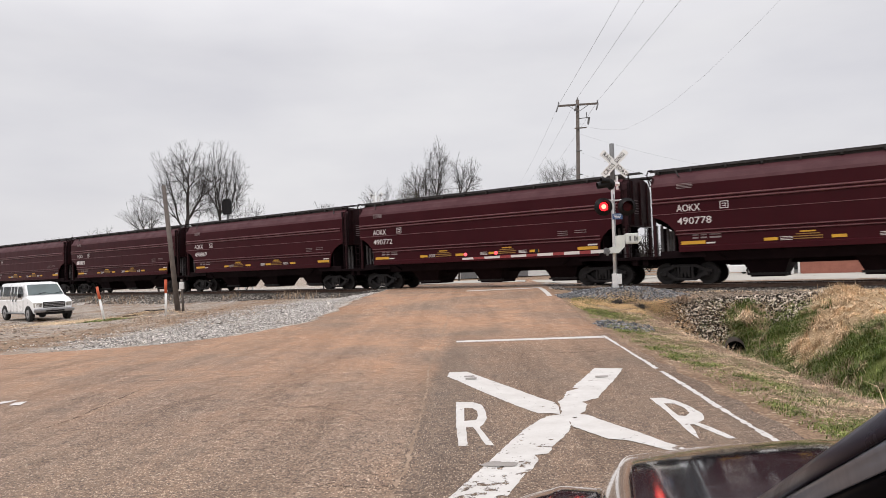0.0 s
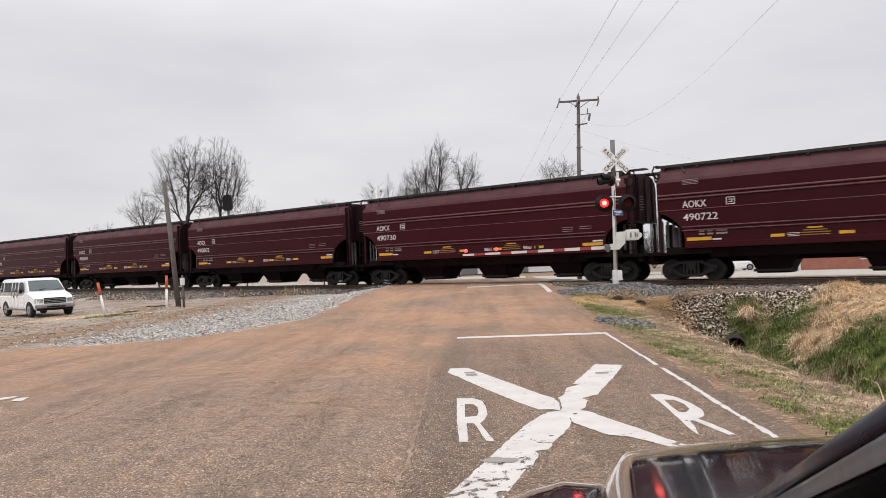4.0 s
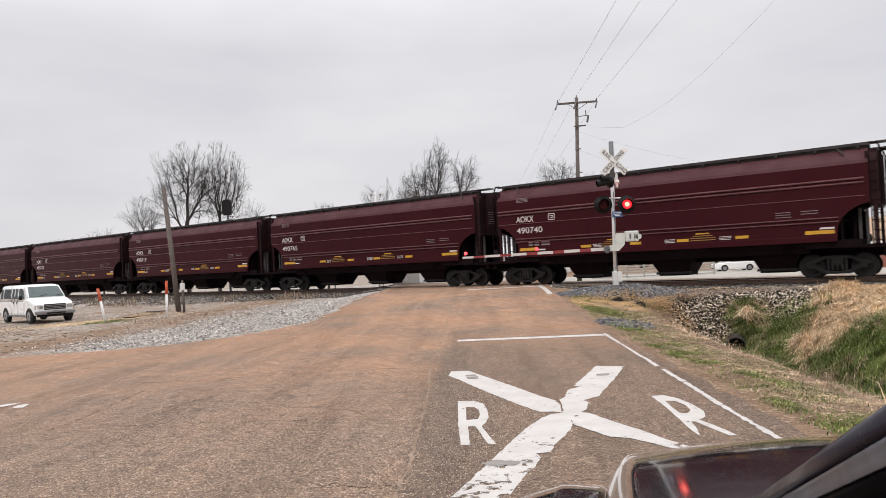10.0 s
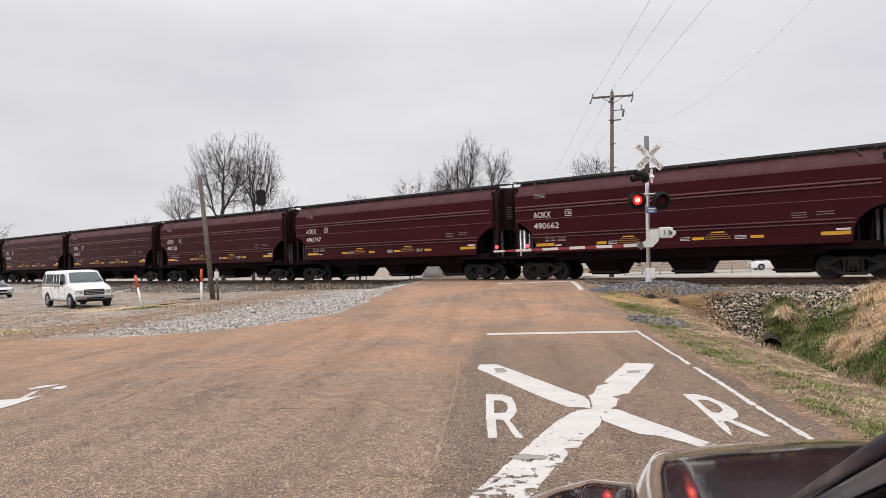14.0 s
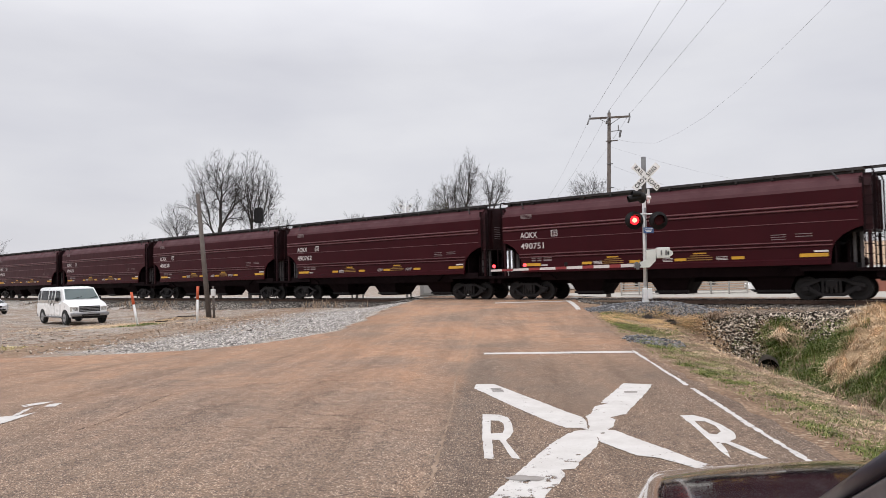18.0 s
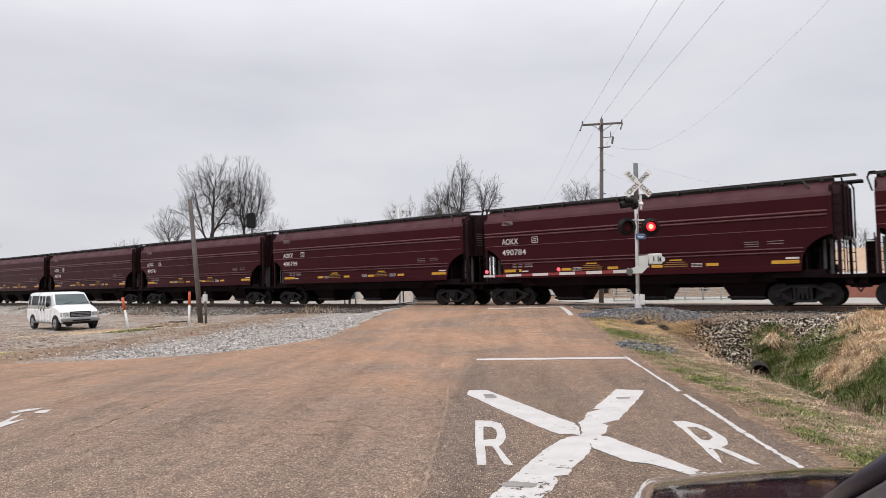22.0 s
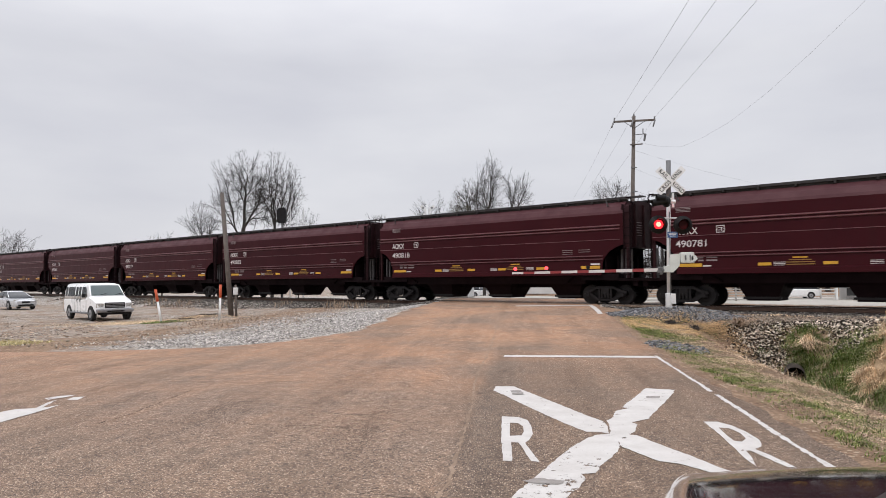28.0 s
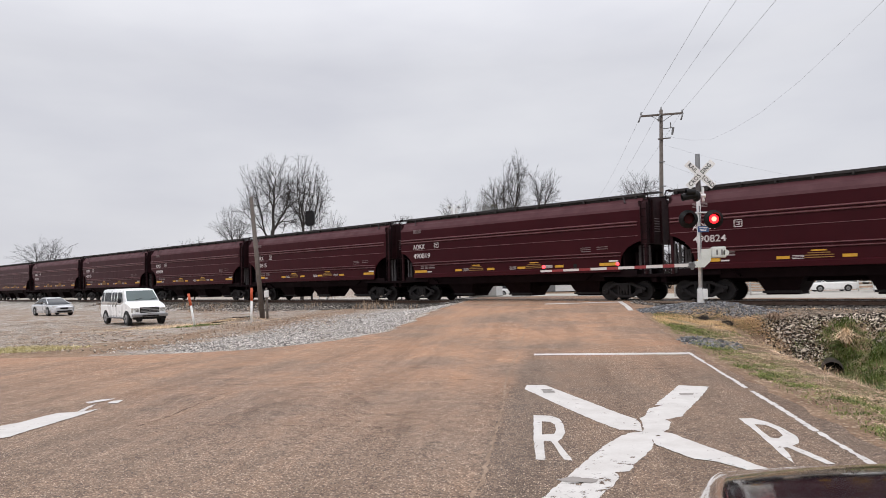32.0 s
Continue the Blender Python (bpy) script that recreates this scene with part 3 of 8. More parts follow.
def add_cyl(bm, a, b, r1, r2=None, seg=12, caps=True):
    """A tapered round bar from a to b."""
    a, b = Vector(a), Vector(b)
    d = b - a
    m = Matrix.Translation((a + b) / 2) @ d.to_track_quat("Z", "Y").to_matrix().to_4x4()
    bmesh.ops.create_cone(bm, cap_ends=caps, segments=seg, radius1=r1, radius2=r1 if r2 is None else r2, depth=d.length, matrix=m)


def add_prism(bm, outline, axis, lo, hi):
    """A closed outline swept along an axis: 'x' takes (y, z), 'y' takes (x, z), 'z' takes (x, y)."""
    def at(p, w):
        return {"x": (w, p[0], p[1]), "y": (p[0], w, p[1]), "z": (p[0], p[1], w)}[axis]
    a = [bm.verts.new(at(p, lo)) for p in outline]
    b = [bm.verts.new(at(p, hi)) for p in outline]
    n = len(outline)
    for i in range(n):
        bm.faces.new((a[i], a[(i + 1) % n], b[(i + 1) % n], b[i]))
    bm.faces.new(a[::-1])
    bm.faces.new(b)


def box(name, c, s, mat, parent=None, label="", bevel=0.0, rot=None):
    bm = bmesh.new()
    add_box(bm, c, s, bevel, rot)
    return part(name, bm, mat, parent, label)


def bar(name, a, b, r, mat, parent=None, label="", r2=None, seg=12):
    bm = bmesh.new()
    add_cyl(bm, a, b, r, r2, seg)
    return part(name, bm, mat, parent, label, True)


def letters(name, text, size, mat, m, parent=None, label="", stretch=1.0, bold=0.0, spacing=1.0):
    """Raised lettering in the built-in font, as a mesh lying in the plane of m, centred."""
    cu = bpy.data.curves.new(name, "FONT")
    cu.body, cu.size, cu.align_x, cu.align_y = text, size, "CENTER", "CENTER"
    cu.extrude, cu.offset, cu.resolution_u, cu.space_character = 0.002, bold, 3, spacing
    tmp = bpy.data.objects.new("tmp", cu)
    me = bpy.data.meshes.new_from_object(tmp)
    bpy.data.objects.remove(tmp)
    bpy.data.curves.remove(cu)
    me.transform(m @ Matrix.Diagonal((stretch, 1, 1, 1)))
    me.materials.clear()
    return obj(name, me, mat, parent, label)


def smoothstep(a, b, v):
    u = np.clip((np.asarray(v, float) - a) / (b - a), 0, 1)
    return u * u * (3 - 2 * u)


def wavy(x, y, f, seed=0.0):
    """Cheap rolling unevenness, about -1 to 1."""
    return (np.sin(x * f + 1.3 * seed) * np.cos(y * f * 0.87 + seed) + 0.5 * np.sin(2.1 * f * x + 0.7 * f * y + seed)
            + 0.35 * np.cos(3.3 * f * y - 1.9 * f * x + 2 * seed)) / 1.6


# ---- the plan: camera at the driver's window, road along y, track across it ----
ANGLE = radians(56.4)
ALONG = Vector((-math.sin(ANGLE), math.cos(ANGLE), 0))      # the way the train goes
ACROSS = Vector((math.cos(ANGLE), math.sin(ANGLE), 0))      # from the camera to the track
TRACK, RAIL = 31.08, 0.36                                   # distance of the track's centre, height of the rail tops


def rise(y):
    return 0.36 * smoothstep(14.5, 29.0, y)


def pave_left(y):
    return np.interp(y, [-60, 13.2, 14.0, 14.6, 15.2, 15.7, 16.9, 18.4, 20.1, 23.0, 31.6, 60.0],
                     [-70, -70, -16.0, -10.4, -8.2, -7.1, -6.2, -5.2, -4.7, -4.6, -4.7, -5.0])


def pave_right(y):
    return np.interp(y, [-60, 14, 22, 28, 34, 60], [2.78, 2.78, 2.95, 3.15, 3.6, 4.2])


def height(x, y):
    """The lie of the land."""
    x, y = np.asarray(x, float), np.asarray(y, float)
    p = x * ACROSS.x + y * ACROSS.y
    road = rise(y)
    lot = -0.44 * smoothstep(7, 24, -x) * smoothstep(13, 24, y) - 0.10 * smoothstep(24, 60, -x)
    lot = lot + 0.02 * wavy(x, y, 0.9) * smoothstep(14.5, 16.5, y)
    l = smoothstep(0.0, 3.2, pave_left(y) - x)
    z = road * (1 - l) + lot * l
    # verge, ditch and bank on the other side
    dx = x - pave_right(y)
    verge = road - 0.13 * smoothstep(0.0, 1.6, dx) + 0.02 * wavy(x, y, 2.3, 1) * smoothstep(0.1, 0.6, dx)
    mid = np.interp(y, [-60, 6, 12, 18.5, 60], [6.6, 6.6, 6.7, 7.0, 7.6])
    reach = smoothstep(23.3, 20.0, y)
    u = np.where(x < mid, (mid - x) * 1.26, (x - mid) * 1.08)
    cut = np.where(x < mid, smoothstep(2.9, 1.05, u), smoothstep(2.9, 0.3, u)) * reach
    bank = (0.12 + 0.10 * wavy(x, y, 0.8, 2) + 0.08 * smoothstep(3.6, 1.2, np.hypot((x - 10.8) * 0.7, y - 19.6))) * smoothstep(0.9, 3.4, x - mid) * smoothstep(25.5, 21.0, y) * smoothstep(30, 16, x)
    bank = bank + (0.085 * wavy(x, y, 4.3, 5) + 0.06 * wavy(x, y, 8.1, 9)) * smoothstep(0.3, 1.2, x - mid) * smoothstep(23.5, 21.0, y) * smoothstep(16, 12, x)
    right = verge - 1.42 * cut + bank + 0.05 * wavy(x, y, 3.1, 3) * (cut + 0.4 * smoothstep(0, 3, x - mid))
    r = smoothstep(0.0, 0.3, dx)
    z = z * (1 - r) + right * r
    # the track bed, level with the road at the crossing
    bed = smoothstep(5.2, 2.3, np.abs(p - TRACK))
    top = np.where((x > pave_left(y) - 0.6) & (x < pave_right(y) + 0.4), 0.34, 0.14)
    side = np.clip(np.maximum(pave_left(y) - 0.6 - x, x - pave_right(y) - 0.4) / 1.5, 0, 1)
    top = 0.345 * (1 - side) + 0.13 * side
    z = z * (1 - bed) + top * bed
    # beyond the track the land falls away a little
    z = z - (0.60 * smoothstep(36, 50, p) + 0.40 * smoothstep(58, 82, p)) * smoothstep(0, 1, p - 34)
    # a low mound of dirt and straw between the marker posts
    z = z + 0.22 * smoothstep(1.0, 0.1, np.hypot((x + 15.0) / 2.0, (y - 31.2) / 1.1))
    # the gravel heap round the signal mast
    z = z + 0.36 * smoothstep(2.3, 0.4, np.hypot((x - 5.3) * 0.8, (y - 25.0) * 1.15)) * smoothstep(-0.1, 0.9, dx)
    return z


def thatch_edge(y):
    """Where the green of the ditch gives way to dry grass."""
    return np.interp(y, [6, 14.5, 15.6, 16.6, 17.1, 18.1, 18.7, 20.2, 24.8], [9.6, 9.15, 8.95, 8.55, 7.95, 8.05, 9.05, 10.2, 13.4])


def land(x, y):
    return float(height(x, y))


def steps(*spans):
    out = []
    for lo, hi, d in spans:
        out.extend(np.arange(lo, hi, d))
    return np.array(out + [spans[-1][1]])


def build_ground():
    xs = steps((-1500, -300, 200), (-300, -80, 20), (-80, -30, 2.5), (-30, -12, 0.6), (-12, 2.4, 0.4), (2.4, 12, 0.16), (12, 26, 0.5),
               (26, 80, 3), (80, 300, 20), (300, 1500, 200))
    ys = steps((-400, -60, 40), (-60, -6, 3), (-6, 4, 0.6), (4, 30, 0.2), (30, 60, 0.6), (60, 120, 4), (120, 300, 20), (300, 2500, 220))
    X, Y = np.meshgrid(xs, ys)
    Z = height(X, Y)
    on_road = (X > pave_left(Y) + 0.35) & (X < pave_right(Y) - 0.15)
    Z = np.where(on_road, Z - 0.12, Z)                     # the pavement lies here
    nx, ny = len(xs), len(ys)
    verts = np.stack([X.ravel(), Y.ravel(), Z.ravel()], 1)
    i = np.arange(nx * ny).reshape(ny, nx)
    faces = np.stack([i[:-1, :-1].ravel(), i[:-1, 1:].ravel(), i[1:, 1:].ravel(), i[1:, :-1].ravel()], 1)
    me = bpy.data.meshes.new("ground")
    me.vertices.add(len(verts))
    me.vertices.foreach_set("co", verts.ravel())
    me.loops.add(faces.size)
    me.loops.foreach_set("vertex_index", faces.ravel())
    me.polygons.add(len(faces))
    me.polygons.foreach_set("loop_start", np.arange(0, faces.size, 4))
    me.update()
    # zones: stone, green, straw
    P = X * ACROSS.x + Y * ACROSS.y
    left, dx = pave_left(Y) - X, X - pave_right(Y)
    stone = 0.70 * smoothstep(13, 4, left) * smoothstep(-1, 0.5, left) * smoothstep(-15, -8, X) + 0.53 * smoothstep(5, 10, left) * smoothstep(14.5, 17, Y) + 0.9 * smoothstep(4.2, 2.6, np.abs(P - TRACK))
    stone = np.maximum(stone, smoothstep(2.1, 1.4, np.hypot((X - 5.3) * 0.8, (Y - 25.0) * 1.15)))
    mid = np.interp(Y, [-60, 6, 12, 18.5, 60], [6.6, 6.6, 6.7, 7.0, 7.6])
    green = 0.55 * smoothstep(0.5, 0.9, dx) * smoothstep(2.2, 1.5, dx) * smoothstep(24, 20, Y) + 0.95 * smoothstep(-0.3, 0.3, X - mid) * smoothstep(0.6, -0.2, X - thatch_edge(Y)) * smoothstep(22, 19, Y)
    stone = stone + 0.7 * smoothstep(34, 38, P) * smoothstep(90, 60, P)
    green = green + 0.25 * smoothstep(80, 100, P) + 0.4 * np.exp(-((X + 15.4) / 2.4) ** 2 - ((Y - 16.9) / 1.3) ** 2) * 2
    straw = 0.34 * smoothstep(0.0, 0.3, dx) * smoothstep(26, 18, Y) + 0.8 * smoothstep(-0.5, 0.4, X - thatch_edge(Y)) * smoothstep(27, 24, Y)
    straw = straw + 0.6 * np.exp(-((X - 4.6) / 1.3) ** 2 - ((Y - 22.2) / 1.3) ** 2) + 0.7 * np.exp(-((X + 18.0) / 5.0) ** 2 - ((Y - 31.0) / 2.6) ** 2)
    straw = straw + 0.9 * np.exp(-((X + 15.8) / 3.0) ** 2 - ((Y - 17.0) / 1.6) ** 2)
    zone = np.stack([np.clip(stone, 0, 1).ravel(), np.clip(green, 0, 1).ravel(), np.clip(straw, 0, 1).ravel(), np.ones(nx * ny)], 1)
    at = me.color_attributes.new("zone", "FLOAT_COLOR", "POINT")
    at.data.foreach_set("color", zone.astype(np.float32).ravel())
    tagged(obj("ground", me, M_GROUND, None, "", True), "bare winter soil with gravel, straw and grass", "ground", kind="structure")


def build_road():
    ys = steps((-60, 0, 4), (0, 13, 0.5), (13, 21, 0.2), (21, 52, 0.5))
    us = np.concatenate([np.linspace(0, 0.6, 26)[:-1], np.linspace(0.6, 1, 25)])
    n = len(us)
    verts, faces = [], []
    for y in ys:
        a, b = pave_left(y), pave_right(y)
        for j, u in enumerate(us):
            x = a + (b - a) * u
            e = 0.0
            if j == n - 1:
                x += 0.05 * math.sin(7 * y) + 0.03 * math.sin(17 * y + 1)
            if j == 0:
                x += 0.12 * math.sin(2.3 * y) + 0.07 * math.sin(9 * y)
            verts.append((x, y, land(min(x, b - 0.02), y) + 0.012))
        verts[-1] = (*verts[-1][:2], rise(y) + 0.008)
    for r in range(len(ys) - 1):
        for j in range(n - 1):
            k = r * n + j
            faces.append((k, k + 1, k + n + 1, k + n))
        k = r * n + n - 1                                   # the broken edge of the seal
    base = len(verts)
    for r, y in enumerate(ys):
        for j in (0, n - 1):
            x, yy, z = verts[r * n + j]
            verts.append((x + (0.03 if j else -0.05), yy, z - 0.10))
    for r in range(len(ys) - 1):
        a, b = r * n, (r + 1) * n
        faces.append((a, b, base + 2 * r + 2, base + 2 * r))
        faces.append((a + n - 1, base + 2 * r + 1, base + 2 * r + 3, b + n - 1))
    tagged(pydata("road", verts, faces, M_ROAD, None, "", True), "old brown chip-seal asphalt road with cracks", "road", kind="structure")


def paint(name, pts, label, parent=None, lift=0.019, hole=()):
    """A painted patch on the road, laid over its rise. pts, hole: outlines in plan."""
    bm = bmesh.new()
    for ring in (pts, hole):
        vs = [bm.verts.new((x, y, land(x, y) + lift)) for x, y in ring]
        for a, b in zip(vs, vs[1:] + vs[:1]):
            bm.edges.new((a, b))
    bmesh.ops.triangle_fill(bm, use_beauty=True, edges=bm.edges[:], normal=(0, 0, 1))
    ob = part(name, bm, M_PAINT, parent)
    if parent is None:
        tagged(ob, label, "road marking", kind="structure")
    return ob


def ragged(pts, amount, step, rng):
    """The outline with broken, uneven edges."""
    out = []
    n = len(pts)
    for i in range(n):
        a, b = Vector(pts[i]), Vector(pts[(i + 1) % n])
        k = max(1, int((b - a).length / step))
        for j in range(k):
            q = a.lerp(b, j / k)
            w = amount if j else amount * 0.3
            out.append((q.x + rng.uniform(-w, w), q.y + rng.uniform(-w, w)))
    return out


def build_markings():
    rng = random.Random(5)
    paint("stop_line", ragged([(-0.40, 13.92), (2.58, 13.86), (2.58, 14.18), (-0.40, 14.22)], 0.012, 0.12, rng), "white painted stop line across the lane")
    paint("track_line", ragged([(-0.33, 30.75), (2.98, 31.75), (3.0, 32.65), (-0.33, 31.65)], 0.02, 0.2, rng), "white painted line before the track")
    paint("edge_line", ragged([(3.02, 32.9), (2.68, 25.2), (2.86, 25.2), (3.24, 32.9)], 0.012, 0.25, rng), "white edge line, the stretch by the track")
    # the edge line along the verge, broken into short chipped pieces
    edge = thing("edge_line", Matrix(), "chipped white edge line in pieces along the verge", "road marking")
    y = 5.4
    while y < 14.25:
        e = min(y + rng.uniform(0.25, 1.1), 14.3)
        if y < 9.62 < e:
            e = 9.6
        cx = lambda v: 2.49 + 0.055 * smoothstep(6.5, 9.6, v) + 0.0205 * max(0.0, v - 9.7)
        w0, w1 = rng.uniform(0.022, 0.036), rng.uniform(0.022, 0.036)
        s = rng.uniform(-0.04, 0.04)
        paint("paint_piece", ragged([(cx(y) - w0, y), (cx(y) + w1, y + s), (cx(e) + w1, e + s), (cx(e) - w0, e)], 0.013, 0.045, rng), "", edge, 0.012)
        y = 9.84 if e == 9.6 else e + rng.choice((0.006, 0.01, 0.02))
    # the crossing mark: a long cross with a letter on either side
    cross = thing("crossing_mark", Matrix(), "worn white painted X with two letters on the road", "road marking")
    paint("stroke", ragged([(-0.43, 9.74), (-0.41, 10.12), (-0.15, 10.12), (0.42, 8.74), (0.72, 8.0), (0.85, 7.73), (0.87, 7.47), (0.84, 7.13), (0.76, 7.19), (0.62, 7.20), (0.44, 7.56), (0.10, 8.38), (-0.21, 9.20)], 0.006, 0.06, rng), "", cross, 0.0150)
    paint("stroke", ragged([(0.89, 7.77), (0.97, 7.90), (1.07, 8.34), (1.25, 8.52), (1.17, 8.57), (1.46, 9.37), (1.71, 10.07), (2.09, 9.93), (1.74, 8.92), (1.44, 8.13), (1.35, 7.87), (1.15, 7.70), (1.19, 7.56), (1.12, 7.26), (1.04, 7.1), (0.88, 6.86),
                            (0.88, 6.64), (0.82, 6.39), (0.74, 6.17), (0.65, 5.97), (0.56, 5.69), (0.44, 5.66), (0.46, 5.53), (0.41, 5.34), (0.30, 5.07), (0.15, 4.6), (-0.02, 4.1), (-0.40, 4.1),
                            (-0.22, 4.7), (-0.09, 5.07), (0.06, 5.50), (0.33, 6.27), (0.45, 6.58), (0.59, 6.88), (0.69, 7.04), (0.85, 7.12), (0.88, 7.4)], 0.010, 0.05, rng), "", cross, 0.0165)
    paint("stroke", ragged([(0.95, 7.12), (1.10, 7.06), (1.22, 6.77), (1.36, 6.46), (1.47, 6.21), (1.56, 5.98), (1.64, 5.83), (1.72, 5.66), (1.62, 5.60), (1.50, 5.72), (1.40, 5.88), (1.27, 6.03), (1.13, 6.09), (1.08, 6.17), (0.98, 6.39), (0.89, 6.58), (0.88, 6.86)], 0.008, 0.05, rng), "", cross, 0.0180)
    for pts in ([(1.59, 9.37), (1.77, 9.37), (1.74, 9.23), (1.57, 9.23)], [(-0.19, 9.72), (-0.04, 9.74), (-0.03, 9.62), (-0.18, 9.60)], [(-0.18, 9.55), (-0.01, 9.57), (-0.01, 9.40), (-0.17, 9.38)],
                [(-0.02, 5.42), (0.10, 5.50), (0.30, 5.44), (0.24, 5.34), (0.05, 5.36)]):
        paint("worn_patch", ragged(pts, 0.012, 0.04, rng), "", cross, 0.0200).data.materials[0] = M_SCUFF
    paint("letter", ragged([(1.92, 7.79), (2.07, 7.80), (2.16, 7.62), (2.22, 7.29), (2.23, 6.97), (2.20, 6.82), (2.16, 6.70), (2.07, 6.60), (2.13, 6.39), (2.20, 6.0), (2.13, 6.0), (2.06, 6.32), (2.01, 6.54), (1.97, 6.53), (1.94, 6.25), (1.89, 6.02), (1.88, 6.31), (1.90, 6.65), (1.92, 7.18)], 0.005, 0.08, rng), "", cross, 0.0150,
          [(2.00, 7.50), (2.10, 7.47), (2.14, 7.26), (2.12, 7.01), (2.04, 6.88), (1.98, 6.91), (1.98, 7.16)])
    paint("letter", ragged([(-0.26, 7.92), (-0.07, 7.89), (0.03, 7.73), (0.07, 7.41), (0.08, 7.06), (0.04, 6.79), (0.0, 6.67), (0.04, 6.45), (0.12, 5.99), (0.05, 6.02), (-0.06, 6.67), (-0.13, 6.69), (-0.11, 5.99), (-0.19, 6.01), (-0.23, 6.80)], 0.004, 0.1, rng), "", cross, 0.0150,
          [(-0.16, 7.58), (-0.07, 7.56), (-0.02, 7.41), (-0.01, 7.17), (-0.03, 6.98), (-0.15, 6.95)])
    mark = thing("lane_mark", Matrix(), "worn white turn mark broken into pieces on the road", "road marking")
    for pts in ([(-6.9, 6.2), (-6.30, 7.29), (-6.29, 7.69), (-6.24, 7.89), (-6.08, 7.96), (-5.93, 8.06), (-5.88, 8.22), (-5.85, 7.83), (-5.83, 7.34), (-5.83, 6.93), (-5.80, 6.60), (-6.1, 6.2)],
                [(-6.04, 7.99), (-6.16, 8.33), (-6.17, 8.56), (-6.09, 8.33), (-5.96, 7.97)],
                [(-6.43, 8.65), (-6.33, 8.87), (-6.18, 8.95), (-6.19, 8.77), (-6.30, 8.56)],
                [(-6.04, 8.57), (-6.09, 8.78), (-5.96, 8.82), (-5.89, 8.58)]):
        paint("paint_piece", ragged(pts, 0.015, 0.1, rng), "", mark)
    # open cracks in the seal
    road = bpy.data.objects["road"]
    for pts, w in (([(-4.76, 6.42), (-4.57, 6.63), (-4.25, 6.98), (-3.91, 7.24), (-3.59, 7.37), (-2.85, 7.27), (-2.36, 7.29), (-1.6, 7.2)], 0.016),
                   ([(-5.6, 10.3), (-4.65, 10.22), (-4.18, 10.16), (-3.7, 10.39), (-3.1, 10.45)], 0.02),
                   ([(-4.68, 7.16), (-4.63, 7.7), (-4.69, 8.47), (-4.75, 9.25), (-4.77, 9.65)], 0.02),
                   ([(-0.65, 4.2), (-0.62, 5.02), (-0.6, 5.27), (-0.6, 6.02), (-0.62, 7.12), (-0.65, 8.71), (-0.77, 11.25), (-0.74, 13.83), (-0.77, 18.14), (-0.8, 24.0)], 0.06),
                   ([(-2.88, 10.56), (-2.02, 10.79), (-1.1, 10.61), (-0.7, 11.6)], 0.022),
                   ([(-0.43, 11.89), (0.5, 11.87), (1.5, 11.85), (2.2, 11.9)], 0.028),
                   ([(-1.6, 5.13), (-1.39, 5.1), (-1.11, 5.03), (-0.93, 4.97), (-0.5, 4.9)], 0.012),
                   ([(-0.83, 5.25), (-0.62, 5.13), (-0.53, 5.03)], 0.012),
                   ([(-0.5, 4.82), (0.2, 4.85), (0.9, 4.78), (1.5, 4.82)], 0.010)):
        line = []
        for (x0, y0), (x1, y1) in zip(pts, pts[1:]):
            k = max(2, int(math.hypot(x1 - x0, y1 - y0) / 0.09))
            for j in range(k):
                g = 0.013 if abs(x1 - x0) < abs(y1 - y0) else 0.03
                line.append((x0 + (x1 - x0) * j / k + rng.gauss(0, g * 0.7), y0 + (y1 - y0) * j / k + rng.gauss(0, g)))
        verts, faces = [], []
        for j, (x, y) in enumerate(line):
            ww = 0.4 * w * rng.uniform(0.0, 1.0)
            tall = abs(pts[-1][0] - pts[0][0]) < abs(pts[-1][1] - pts[0][1])
            z = land(x, y) + 0.0155
            verts += [(x - ww, y, z), (x + ww, y, z)] if tall else [(x, y - ww, z), (x, y + ww, z)]
            if j:
                faces.append((2 * j - 2, 2 * j - 1, 2 * j + 1, 2 * j))
        pydata("crack", verts, faces, M_SEAM if len(pts) == 10 else M_CRACK, road)


# ---- the hopper train ----
SNUG = 0.985                                                # the markings stand this much closer to the middle
PITCH, BODY, TAIL = 17.37, 7.95, 8.02                      # car length, body ends before and behind its middle


